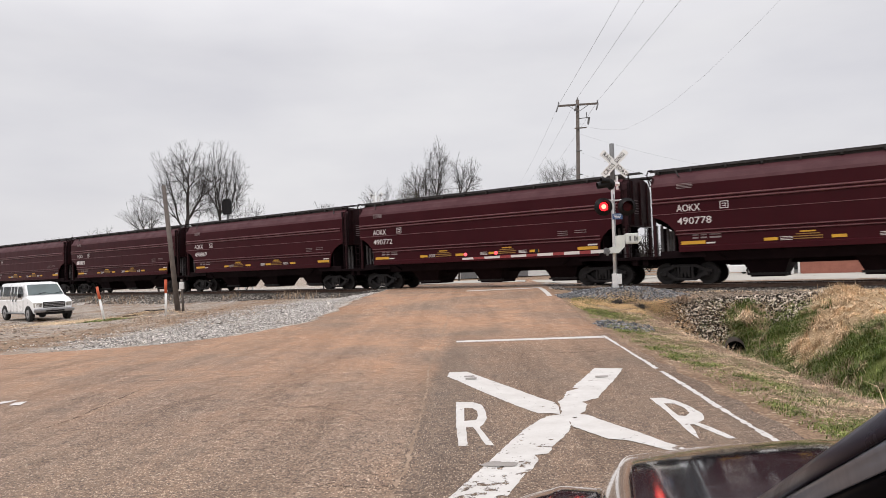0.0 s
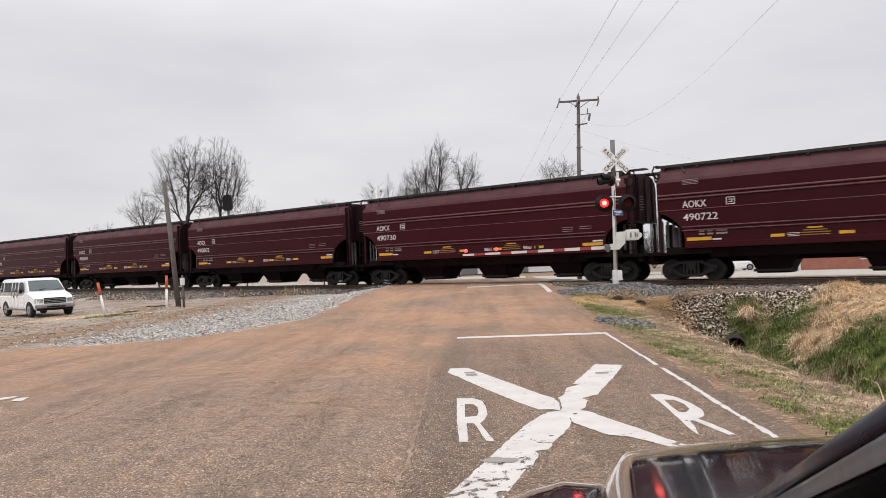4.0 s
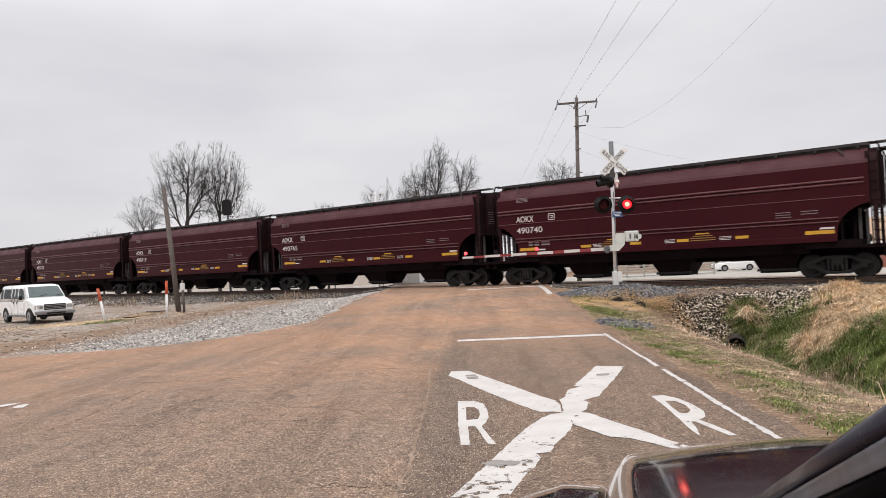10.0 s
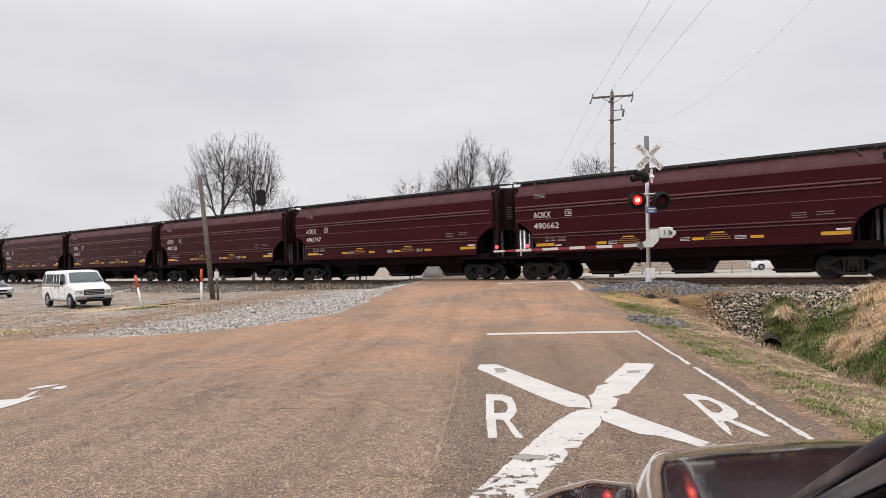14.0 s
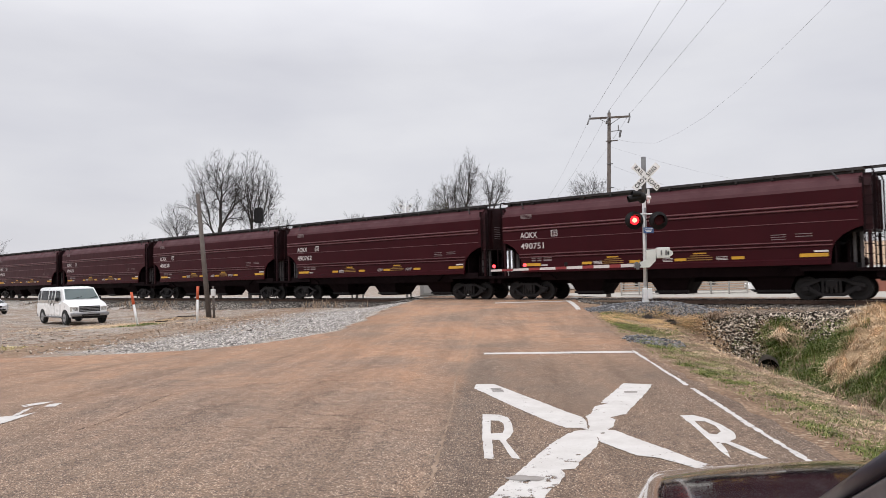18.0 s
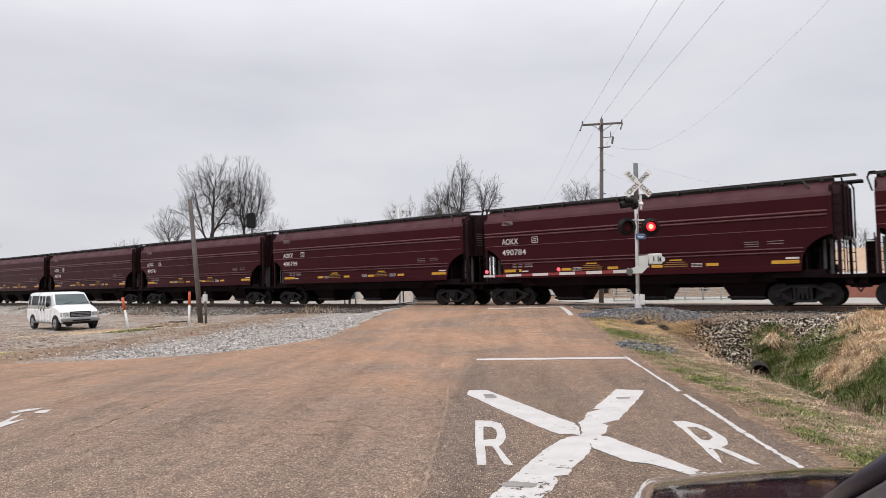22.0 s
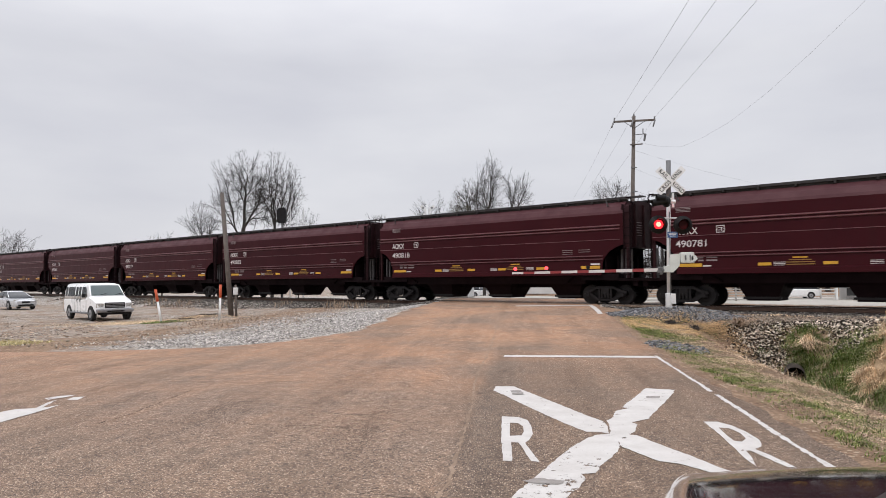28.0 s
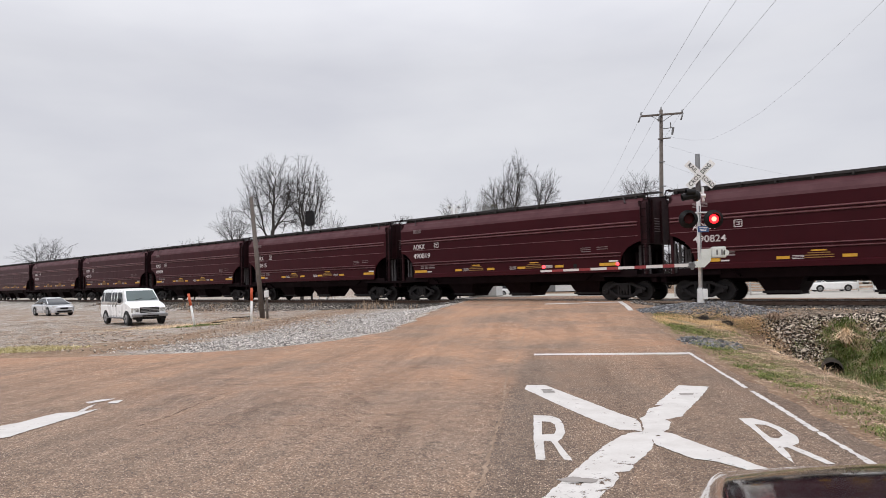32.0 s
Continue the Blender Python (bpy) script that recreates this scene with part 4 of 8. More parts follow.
def build_hopper():
    car = thing("hopper_car", Matrix(), "maroon covered hopper car rolling along the track", "train car", "cars of the train")
    # body shell: two sides with cut lower corners, and the roof
    for sgn in (1, -1):
        bm = bmesh.new()
        prof = [(-TAIL, 2.80), (-7.72, 2.72), (-7.35, 2.52), (-7.08, 2.25), (-6.95, 1.95), (-6.90, 1.42), (6.84, 1.42), (6.87, 1.95), (7.0, 2.3), (7.28, 2.62), (7.62, 2.84), (BODY, 2.95), (BODY, 4.25), (-TAIL, 4.25)]
        add_prism(bm, [(x, z) for x, z in prof], "y", sgn * 1.6, sgn * 1.54)
        part("side_wall", bm, M_CAR, car)
        bm = bmesh.new()
        for z, h in ((3.70, 0.05), (3.55, 0.05), (2.30, 0.035), (2.15, 0.035)):
            L0, L1 = (-7.86, 7.92) if z > 3 else (-6.98, 6.95)
            add_prism(bm, [(sgn * 1.598, z - h), (sgn * 1.665, z - h * 0.5), (sgn * 1.665, z), (sgn * 1.598, z + h * 0.75)], "x", L0, L1)
        add_prism(bm, [(sgn * 1.598, 3.03), (sgn * 1.618, 3.035), (sgn * 1.618, 3.045), (sgn * 1.598, 3.06)], "x", -7.86, 7.92)
        part("side_rib", bm, M_RIB, car)
        bm = bmesh.new()
        add_prism(bm, [(sgn * 1.601, 1.38), (sgn * 1.66, 1.40), (sgn * 1.66, 1.60), (sgn * 1.601, 1.64)], "x", -6.9, 6.84)
        part("side_sill", bm, M_CAR, car)
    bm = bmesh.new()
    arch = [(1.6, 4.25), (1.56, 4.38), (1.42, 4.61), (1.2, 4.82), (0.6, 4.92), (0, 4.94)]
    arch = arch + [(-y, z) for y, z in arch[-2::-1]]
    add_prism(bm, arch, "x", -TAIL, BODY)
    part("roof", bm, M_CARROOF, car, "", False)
    # hatch trough and coaming
    bm = bmesh.new()
    add_box(bm, (0, 0, 4.99), (14.6, 0.62, 0.12), 0.03)
    for i in range(13):
        add_box(bm, (-6.6 + 1.1 * i, 0, 5.06), (0.05, 0.7, 0.05))
    part("hatch_cover", bm, M_ROOFDK, car)
    for sgn in (1, -1):
        bm = bmesh.new()
        add_box(bm, (-0.36, sgn * 1.02, 5.02), (16.9, 0.46, 0.045))
        add_box(bm, (-0.36, sgn * 1.25, 4.99), (16.9, 0.02, 0.11))
        add_box(bm, (-0.10, sgn * 1.12, 4.90), (16.0, 0.04, 0.22))
        for i in range(12):
            x = -7.7 + 1.4 * i
            add_box(bm, (x, sgn * 1.16, 4.92), (0.07, 0.30, 0.16))
        for x in (-7.0, 7.0):
            add_cyl(bm, (x, sgn * 1.22, 4.96), (x - 0.25, sgn * 1.50, 4.62), 0.03, seg=6)
        part("running_board", bm, M_ROOFDK, car, "dark grating walkway")
    # ends: upper bulkhead, slope sheet, platform, ladders
    for e in (1, -1):
        bm = bmesh.new()
        add_box(bm, (BODY - 0.05 if e > 0 else -TAIL + 0.05, 0, 3.72), (0.08, 3.1, 1.9))
        if e < 0:                                             # the tail of the body, narrower than its sides
            add_prism(bm, [(-1.52, 2.66), (1.52, 2.66), (1.52, 4.28), (1.40, 4.58), (1.15, 4.78), (0.6, 4.88), (-0.6, 4.88), (-1.15, 4.78), (-1.40, 4.58), (-1.52, 4.28)], "x", -8.31, -8.0)
        part("end_wall", bm, M_CAREND, car, "grimy end")
        for y in (-0.95, 0, 0.95) if e < 0 else ():
            box("end_rib", (-8.35, y, 3.72), (0.08, 0.09, 2.0), M_CAREND, car)
        if e < 0:
            for x in (-8.06, -8.28):
                box("tail_rib", (x, 1.545, 3.52), (0.07, 0.06, 1.66), M_CAREND, car)
            bm = bmesh.new()
            for i in range(6):
                add_box(bm, (-8.314, 0.45, 3.85 - 0.12 * i), (0.006, 0.55, 0.03))
            part("data_stencil", bm, M_DUST, car, "small faded stencil lines")["kind"] = "stuff"
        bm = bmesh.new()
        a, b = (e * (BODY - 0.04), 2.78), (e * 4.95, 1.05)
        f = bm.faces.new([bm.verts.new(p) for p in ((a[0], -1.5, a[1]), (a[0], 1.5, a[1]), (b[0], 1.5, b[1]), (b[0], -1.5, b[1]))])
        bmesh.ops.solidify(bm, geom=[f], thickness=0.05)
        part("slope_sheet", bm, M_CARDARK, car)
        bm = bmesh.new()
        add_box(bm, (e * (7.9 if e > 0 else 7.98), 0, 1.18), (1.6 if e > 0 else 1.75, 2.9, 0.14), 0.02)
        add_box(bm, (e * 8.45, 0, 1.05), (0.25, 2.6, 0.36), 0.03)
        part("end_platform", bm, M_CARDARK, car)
        for sgn in (1, -1):
            bm = bmesh.new()
            for x in (8.02, 8.30) if e > 0 else (8.05, 8.36):
                add_cyl(bm, (e * x, sgn * 1.58, 1.2), (e * x, sgn * 1.58, 4.6 if e < 0 and sgn > 0 else 2.75), 0.025, seg=6)
            for i in range(9 if e < 0 and sgn > 0 else 4):
                z = 1.4 + 0.36 * i
                add_cyl(bm, (e * 8.04, sgn * 1.58, z), (e * (8.30 if e > 0 else 8.36), sgn * 1.58, z), 0.016, seg=5)
            part("ladder", bm, M_CARDARK, car)
            bm = bmesh.new()
            add_box(bm, (7.90 if e > 0 else -8.20, sgn * 1.48, 2.72 if e > 0 else 1.95), (0.12, 0.14, 3.0 if e > 0 else 1.4), 0.02)
            part("corner_post", bm, M_CAREND, car)
            bm = bmesh.new()
            pts = [(8.40, 2.7), (8.42, 4.72), (8.34, 4.96), (8.1, 5.0)] if e < 0 else [(8.02, 4.3), (8.16, 4.8), (8.1, 5.0), (7.9, 5.02)]
            for p, q in zip(pts, pts[1:]):
                add_cyl(bm, (e * p[0], sgn * 1.5, p[1]), (e * q[0], sgn * 1.42, q[1]), 0.035, seg=6)
            part("grab_iron", bm, M_CARDARK, car)
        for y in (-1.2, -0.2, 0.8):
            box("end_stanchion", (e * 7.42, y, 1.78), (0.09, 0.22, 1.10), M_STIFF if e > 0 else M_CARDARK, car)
        # dark web added to close the bright view through the car end
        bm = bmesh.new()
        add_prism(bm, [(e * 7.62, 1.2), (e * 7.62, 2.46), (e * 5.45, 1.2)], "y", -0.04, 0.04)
        part("web_blind", bm, M_CARDARK, car)
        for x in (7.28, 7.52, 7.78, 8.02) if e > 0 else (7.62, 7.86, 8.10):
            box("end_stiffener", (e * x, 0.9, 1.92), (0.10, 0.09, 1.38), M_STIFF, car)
        # far-side sheets added to block the bright gap, not real fittings
        box("gap_blind", (e * (7.5 if e > 0 else 7.25), -1.42, 1.9), (0.5 if e > 0 else 0.8, 0.05, 1.4), M_CARDARK, car)
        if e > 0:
            box("gap_blind", (8.42, -1.42, 1.9), (0.40, 0.05, 1.3), M_CARDARK, car)
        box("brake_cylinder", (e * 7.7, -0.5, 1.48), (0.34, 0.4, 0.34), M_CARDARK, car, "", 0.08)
        # dark panel and bolster box, added to fill the openings behind
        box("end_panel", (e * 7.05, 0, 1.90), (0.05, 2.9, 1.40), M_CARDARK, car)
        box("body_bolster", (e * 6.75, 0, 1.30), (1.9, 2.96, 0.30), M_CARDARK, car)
        bm = bmesh.new()
        add_box(bm, (e * 8.55, 0, 0.86), (0.5, 0.30, 0.28), 0.05)
        add_box(bm, (e * 8.72, 0, 0.86), (0.22, 0.22, 0.32), 0.06)
        part("coupler", bm, M_TRUCK, car)
        bm = bmesh.new()
        add_cyl(bm, (e * 8.5, 0.25, 0.85), (e * 8.68, 0.2, 0.55), 0.028, seg=6)
        part("air_hose", bm, M_TYRE, car)
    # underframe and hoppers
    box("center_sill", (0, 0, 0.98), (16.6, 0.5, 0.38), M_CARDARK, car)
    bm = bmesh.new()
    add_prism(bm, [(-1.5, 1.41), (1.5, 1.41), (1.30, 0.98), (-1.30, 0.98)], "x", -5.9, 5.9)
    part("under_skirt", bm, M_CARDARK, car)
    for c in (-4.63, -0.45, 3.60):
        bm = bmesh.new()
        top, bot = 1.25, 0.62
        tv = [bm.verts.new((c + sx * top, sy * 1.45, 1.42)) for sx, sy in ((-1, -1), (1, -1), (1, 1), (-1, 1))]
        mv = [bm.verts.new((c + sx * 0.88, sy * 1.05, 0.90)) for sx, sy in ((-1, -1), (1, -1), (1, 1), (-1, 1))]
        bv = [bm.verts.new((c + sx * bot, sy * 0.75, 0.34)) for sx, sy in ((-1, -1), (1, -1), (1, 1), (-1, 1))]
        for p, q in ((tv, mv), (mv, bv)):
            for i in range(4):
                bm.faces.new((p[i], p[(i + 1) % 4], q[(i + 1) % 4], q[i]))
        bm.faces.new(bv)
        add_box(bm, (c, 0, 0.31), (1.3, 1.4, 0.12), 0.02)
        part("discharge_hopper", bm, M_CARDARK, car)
        box("gate_frame", (c, 0.76, 0.37), (1.5, 0.10, 0.10), M_TRUCK, car)
    # trucks
    for e in (6.8, -6.8):
        bm = bmesh.new()
        add_box(bm, (e, 0, 0.62), (0.42, 2.2, 0.32), 0.04)
        truck = part("truck", bm, M_TRUCK, car)
        for sgn in (1, -1):
            bm = bmesh.new()
            y = sgn * 1.02
            lo, hi = y - 0.07, y + 0.07
            if sgn < 0:                                       # the far frame, with a solid dark plate added to close its bright openings
                add_prism(bm, [(e - 1.12, 0.36), (e - 0.36, 0.16), (e + 0.36, 0.16), (e + 1.12, 0.36), (e + 1.12, 0.62), (e + 0.45, 0.86), (e - 0.45, 0.86), (e - 1.12, 0.62)], "y", lo + 0.2, hi + 0.2)
            add_prism(bm, [(e - 1.12, 0.50), (e - 0.70, 0.60), (e - 0.42, 0.74), (e + 0.42, 0.74), (e + 0.70, 0.60), (e + 1.12, 0.50), (e + 1.12, 0.62),
                           (e + 0.75, 0.72), (e + 0.45, 0.86), (e - 0.45, 0.86), (e - 0.75, 0.72), (e - 1.12, 0.62)], "y", lo, hi)
            for m in (-1, 1):
                add_prism(bm, [(e + m * 1.0, 0.49), (e + m * 0.76, 0.55), (e + m * 0.36, 0.28), (e + m * 0.44, 0.16)], "y", lo + 0.01, hi - 0.01)
                add_box(bm, (e + m * 0.30, y, 0.50), (0.09, 0.12, 0.50))
                add_box(bm, (e + m * 0.89, y, 0.47), (0.28, 0.13, 0.24), 0.03)
            add_box(bm, (e, y, 0.21), (0.88, 0.16, 0.11), 0.02)
            part("side_frame", bm, M_TRUCK, truck)
            bm = bmesh.new()
            for dx in (-0.16, 0.0, 0.16) if sgn > 0 else ():
                add_cyl(bm, (e + dx, y + sgn * 0.05, 0.30), (e + dx, y + sgn * 0.05, 0.56), 0.06, seg=8)
            if sgn > 0:
                part("spring", bm, M_WHEEL, truck)
            for w in (-0.89, 0.89):
                bm = bmesh.new()
                add_cyl(bm, (e + w, sgn * 0.68, 0.457), (e + w, sgn * 0.82, 0.457), 0.457, 0.45, 28)
                add_cyl(bm, (e + w, sgn * 0.82, 0.457), (e + w, sgn * 0.835, 0.457), 0.30, 0.26, 20)
                add_cyl(bm, (e + w, sgn * 0.655, 0.457), (e + w, sgn * 0.68, 0.457), 0.485, 0.485, 28)
                part("wheel", bm, M_WHEEL, truck)
                if sgn < 0:
                    continue
                bm = bmesh.new()
                add_cyl(bm, (e + w, sgn * 0.98, 0.457), (e + w, sgn * 1.16, 0.457), 0.12, 0.10, 12)
                part("bearing_cap", bm, M_TRUCK, truck)
        for w in (-0.89, 0.89):
            bar("axle", (e + w, -0.7, 0.457), (e + w, 0.7, 0.457), 0.08, M_TRUCK, truck, seg=8)
    # markings on both sides
    for sgn in (1, -1):
        def plate(name, x0, x1, z0, z1, mat, label=""):
            bm = bmesh.new()
            add_box(bm, (SNUG * sgn * (x0 + x1) / 2, sgn * 1.606, (z0 + z1) / 2), (abs(x1 - x0), 0.008, z1 - z0))
            part(name, bm, mat, car, label)
        # yellow reflectors, by their distance ahead of the middle
        if sgn < 0:
            continue
        for a, b in ((6.85, 5.85), (3.55, 3.05), (1.15, 0.65), (-0.95, -1.45), (-3.35, -3.85), (-5.93, -6.93)):
            plate("reflector", a, b, 1.70, 1.82 if abs(a - b) < 0.7 else 1.84, M_YELLOW, "yellow reflective strip")
        def bars(name, rows, mat, label):
            bm = bmesh.new()
            for x0, x1, z0, z1 in rows:
                add_box(bm, (SNUG * sgn * (x0 + x1) / 2, sgn * 1.606, (z0 + z1) / 2), (abs(x1 - x0), 0.008, z1 - z0))
            part(name, bm, mat, car, label)["kind"] = "stuff"
        for c in (1.97, -2.03):
            bars("loading_stencil", [(c - w / 2, c + w / 2, z, z + 0.035) for z, w in ((1.71, 1.02), (1.80, 1.04), (1.89, 0.8))], M_YDIM, "faded yellow stencil lines")
            plate("loading_stencil", c - 0.27, c + 0.27, 1.975, 2.03, M_YELLOW, "bright yellow stencil line")
        for a, b in ((2.95, 2.52), (-0.42, -0.86), (-2.72, -3.18)):
            bars("data_stencil", [(a, b, 1.695 + 0.058 * i, 1.717 + 0.058 * i) for i in range(3)], M_STENCIL, "small white stencil lines")
        bars("data_stencil", [(6.95, 6.3, 4.10 + 0.06 * i, 4.125 + 0.06 * i) for i in range(4)], M_DUST, "small dim stencil lines")
        bars("data_stencil", [(-4.9, -5.45, 2.42 + 0.09 * i, 2.445 + 0.09 * i) for i in range(3)] + [(-5.8, -6.4, 2.5 + 0.1 * i, 2.525 + 0.1 * i) for i in range(2)], M_DUST, "small dim stencil lines")
        bars("weight_stencil", [(a, b, 1.93 + 0.13 * i, 2.0 + 0.13 * i) for i in range(2) for a, b in ((6.35, 6.12), (6.02, 5.78), (5.65, 5.2))], M_DUST, "small white stencil lines")
        bars("edge_stencil", [(-6.45, -6.93, 1.88, 1.95), (5.8, 5.45, 1.70, 1.76), (6.8, 5.9, 1.505, 1.52), (-5.6, -6.9, 1.505, 1.52)], M_STENCIL, "small white stencil lines")
        m = Matrix(((-sgn, 0, 0, sgn * 6.40), (0, 0, sgn, sgn * 1.604), (0, 1, 0, 3.24), (0, 0, 0, 1)))
        letters("reporting_mark", "AOKX", 0.42, M_STENCIL, m, car, "", 0.81, 0.002)
        bm = bmesh.new()
        for dx, dz, w, h in ((0, 0.14, 0.34, 0.03), (0, -0.14, 0.34, 0.03), (-0.155, 0, 0.03, 0.3), (0.155, 0, 0.03, 0.3), (0, 0.05, 0.16, 0.03), (-0.05, -0.02, 0.03, 0.14), (0.02, -0.05, 0.1, 0.025)):
            add_box(bm, (sgn * (4.95 + dx), sgn * 1.606, 3.28 + dz), (w, 0.008, h))
        part("load_symbol", bm, M_STENCIL, car)
    return car


NUMBERS = ("490869 490772 490778 490873 490890 490802 490730 490722 490669 490629 490664 490738 490719 490765 490740 490745 490639 490708 "
           "490747 490662 490670 490660 490638 490762 490751 490668 490744 490741 490799 490784 490773 490887 490847 490845 490777 490883 "
           "490818 490781 490785 490894 490815 490819 490824").split()
FIRST = -1                                                  # the first number belongs to this car
CARS = range(-4, 44)


BEATS = [0, 1, 2, 3, 6, 7, 8, 9, 10, 11, 12, 13, 14, 17, 18, 19, 20, 21, 22, 23, 24, 27, 28, 29, 30, 31, 32]


def run(t):
    """Metres the train has gone; its pace is slightly uneven."""
    return 21.585 * t + 0.0081 * t * t + float(np.interp(t, BEATS, [-0.17, -0.12, -0.05, -0.02, 0.05, 0.08, -0.06, 0.05, -0.52, -0.6, -0.71, 0.04, 0.06, 0.1, 0.15, 0.05, -0.02, -0.01, 0.05, -0.04, -0.11, -0.32, -0.43, -0.44, -1.31, -1.22, -1.28]))


def car_pose(k, t):
    s = 26.05 - 6.37 - PITCH * k + run(t)
    p = ACROSS * TRACK + ALONG * s
    return pose(p.x, p.y, RAIL, 0, 0, 90 + math.degrees(ANGLE))


def build_train():
    first = build_hopper()
    cars = {}
    for k in CARS:
        c = first if k == CARS[0] else copy_thing(first, Matrix())
        cars[k] = c
    for k, c in cars.items():
        i = k - FIRST
        for sgn in (1,):
            m = Matrix(((-sgn, 0, 0, sgn * 6.17), (0, 0, sgn, sgn * 1.604), (0, 1, 0, 2.69), (0, 0, 0, 1)))
            if 0 <= i < len(NUMBERS):
                letters("car_number", NUMBERS[i], 0.42, M_STENCIL, m, c, "", 1.13, 0.001)
            else:
                bm = bmesh.new()
                for j in range(6):
                    add_box(bm, (sgn * (6.9 - 0.24 * j), sgn * 1.606, 2.69), (0.17, 0.008, 0.3))
                part("car_number", bm, M_STENCIL, c)["kind"] = "stuff"
        c.matrix_basis = car_pose(k, 0.0)
    return cars


def build_track():
    def line(off, z):
        p = ACROSS * (TRACK + off)
        return p + Vector((0, 0, z))
    turn = pose(0, 0, 0, 0, 0, 90 + math.degrees(ANGLE))
    track = tagged(new("railway_track"), "rusty rails on dark timber ties in ballast", "railway track", kind="structure")
    for off in (-0.755, 0.755):
        bm = bmesh.new()
        prof = [(-0.07, -0.17), (0.07, -0.17), (0.07, -0.155), (0.012, -0.135), (0.012, -0.045), (0.036, -0.03), (0.036, -0.002), (-0.036, -0.002), (-0.036, -0.03), (-0.012, -0.045), (-0.012, -0.135), (-0.07, -0.155)]
        add_prism(bm, prof, "x", -260, 420)
        rail = part("rail", bm, M_RAIL, track)
        rail.matrix_basis = Matrix.Translation(line(off, RAIL)) @ turn
        bm = bmesh.new()
        add_box(bm, (80, 0, -0.0005), (680, 0.05, 0.004))
        head = part("rail_head", bm, M_RAILTOP, track)
        head.matrix_basis = Matrix.Translation(line(off, RAIL)) @ turn
    bm = bmesh.new()
    add_box(bm, (0, 0, 0), (0.22, 2.6, 0.18), 0.012)
    me = bpy.data.meshes.new("tie")
    bm.to_mesh(me)
    bm.free()
    rng = random.Random(11)
    for i in range(150):
        s = -22 + 0.55 * i
        p = line(0, RAIL - 0.262) + ALONG * s
        if abs(p.x + 0.6) < 4.6:
            continue
        tie = obj("tie", me, M_TIE, track)
        tie.matrix_basis = Matrix.Translation(p) @ turn @ pose(0, 0, rng.uniform(-0.012, 0.008), 0, 0, rng.uniform(-1.2, 1.2))
    # rubber and plank panels between the rails at the crossing
    for off, w in ((-1.35, 1.0), (0.0, 1.36), (1.35, 1.0)):
        for i in range(5):
            p = line(off, RAIL - 0.045) + ALONG * (13.7 + 2.45 * i)
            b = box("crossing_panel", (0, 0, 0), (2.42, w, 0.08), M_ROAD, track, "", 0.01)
            b.matrix_basis = Matrix.Translation(p) @ turn


def clumps(name, base, kind_verts, kind_faces, mat, label, category, parent=None):
    """Many copies of one small form as a single mass. base: matrices as arrays (n, 3, 3) and places (n, 3)."""
    rot, pos = base
    n, k = len(pos), len(kind_verts)
    V = np.einsum("nij,kj->nki", rot, kind_verts) + pos[:, None, :]
    F = (np.asarray(kind_faces)[None] + (np.arange(n) * k)[:, None, None]).reshape(-1, len(kind_faces[0]))
    me = bpy.data.meshes.new(name)
    me.vertices.add(n * k)
    me.vertices.foreach_set("co", V.reshape(-1).astype(np.float32))
    me.loops.add(F.size)
    me.loops.foreach_set("vertex_index", F.reshape(-1).astype(np.int32))
    me.polygons.add(len(F))
    me.polygons.foreach_set("loop_start", np.arange(0, F.size, F.shape[1]).astype(np.int32))
    me.update()
    me.validate()
    ob = obj(name, me, mat, parent)
    return tagged(ob, label, category, kind="stuff")


def spins(n, rng, flat=0.0):
    """Random turns about all axes, or about z alone when flat is 1."""
    a = rng.uniform(0, 2 * np.pi, n)
    b = rng.uniform(-1, 1, n) * (1 - flat) * np.pi / 2
    ca, sa, cb, sb = np.cos(a), np.sin(a), np.cos(b), np.sin(b)
    o, z = np.ones(n), np.zeros(n)
    Rz = np.stack([np.stack([ca, -sa, z], 1), np.stack([sa, ca, z], 1), np.stack([z, z, o], 1)], 1)
    Rx = np.stack([np.stack([o, z, z], 1), np.stack([z, cb, -sb], 1), np.stack([z, sb, cb], 1)], 1)
    return Rz @ Rx


ROCK_V = np.array([(0.9, 0.1, 0.0), (0.25, 0.75, 0.15), (-0.7, 0.55, -0.1), (-0.85, -0.35, 0.1), (0.0, -0.8, 0.05), (0.65, -0.5, -0.15), (0.15, 0.05, 0.6), (-0.1, 0.0, -0.6)])
ROCK_F = np.array([(0, 1, 6), (1, 2, 6), (2, 3, 6), (3, 4, 6), (4, 5, 6), (5, 0, 6), (1, 0, 7), (2, 1, 7), (3, 2, 7), (4, 3, 7), (5, 4, 7), (0, 5, 7)])


def rocks(name, xy, size, mat, label, rng, lift=0.25):
    n = len(xy)
    s = size * rng.lognormal(0, 0.35, n)
    R = spins(n, rng) * s[:, None, None] * rng.uniform(0.6, 1.2, (n, 1, 3))
    z = height(xy[:, 0], xy[:, 1]) + lift * s
    return clumps(name, (R, np.column_stack([xy, z])), ROCK_V, ROCK_F, mat, label, "stones")


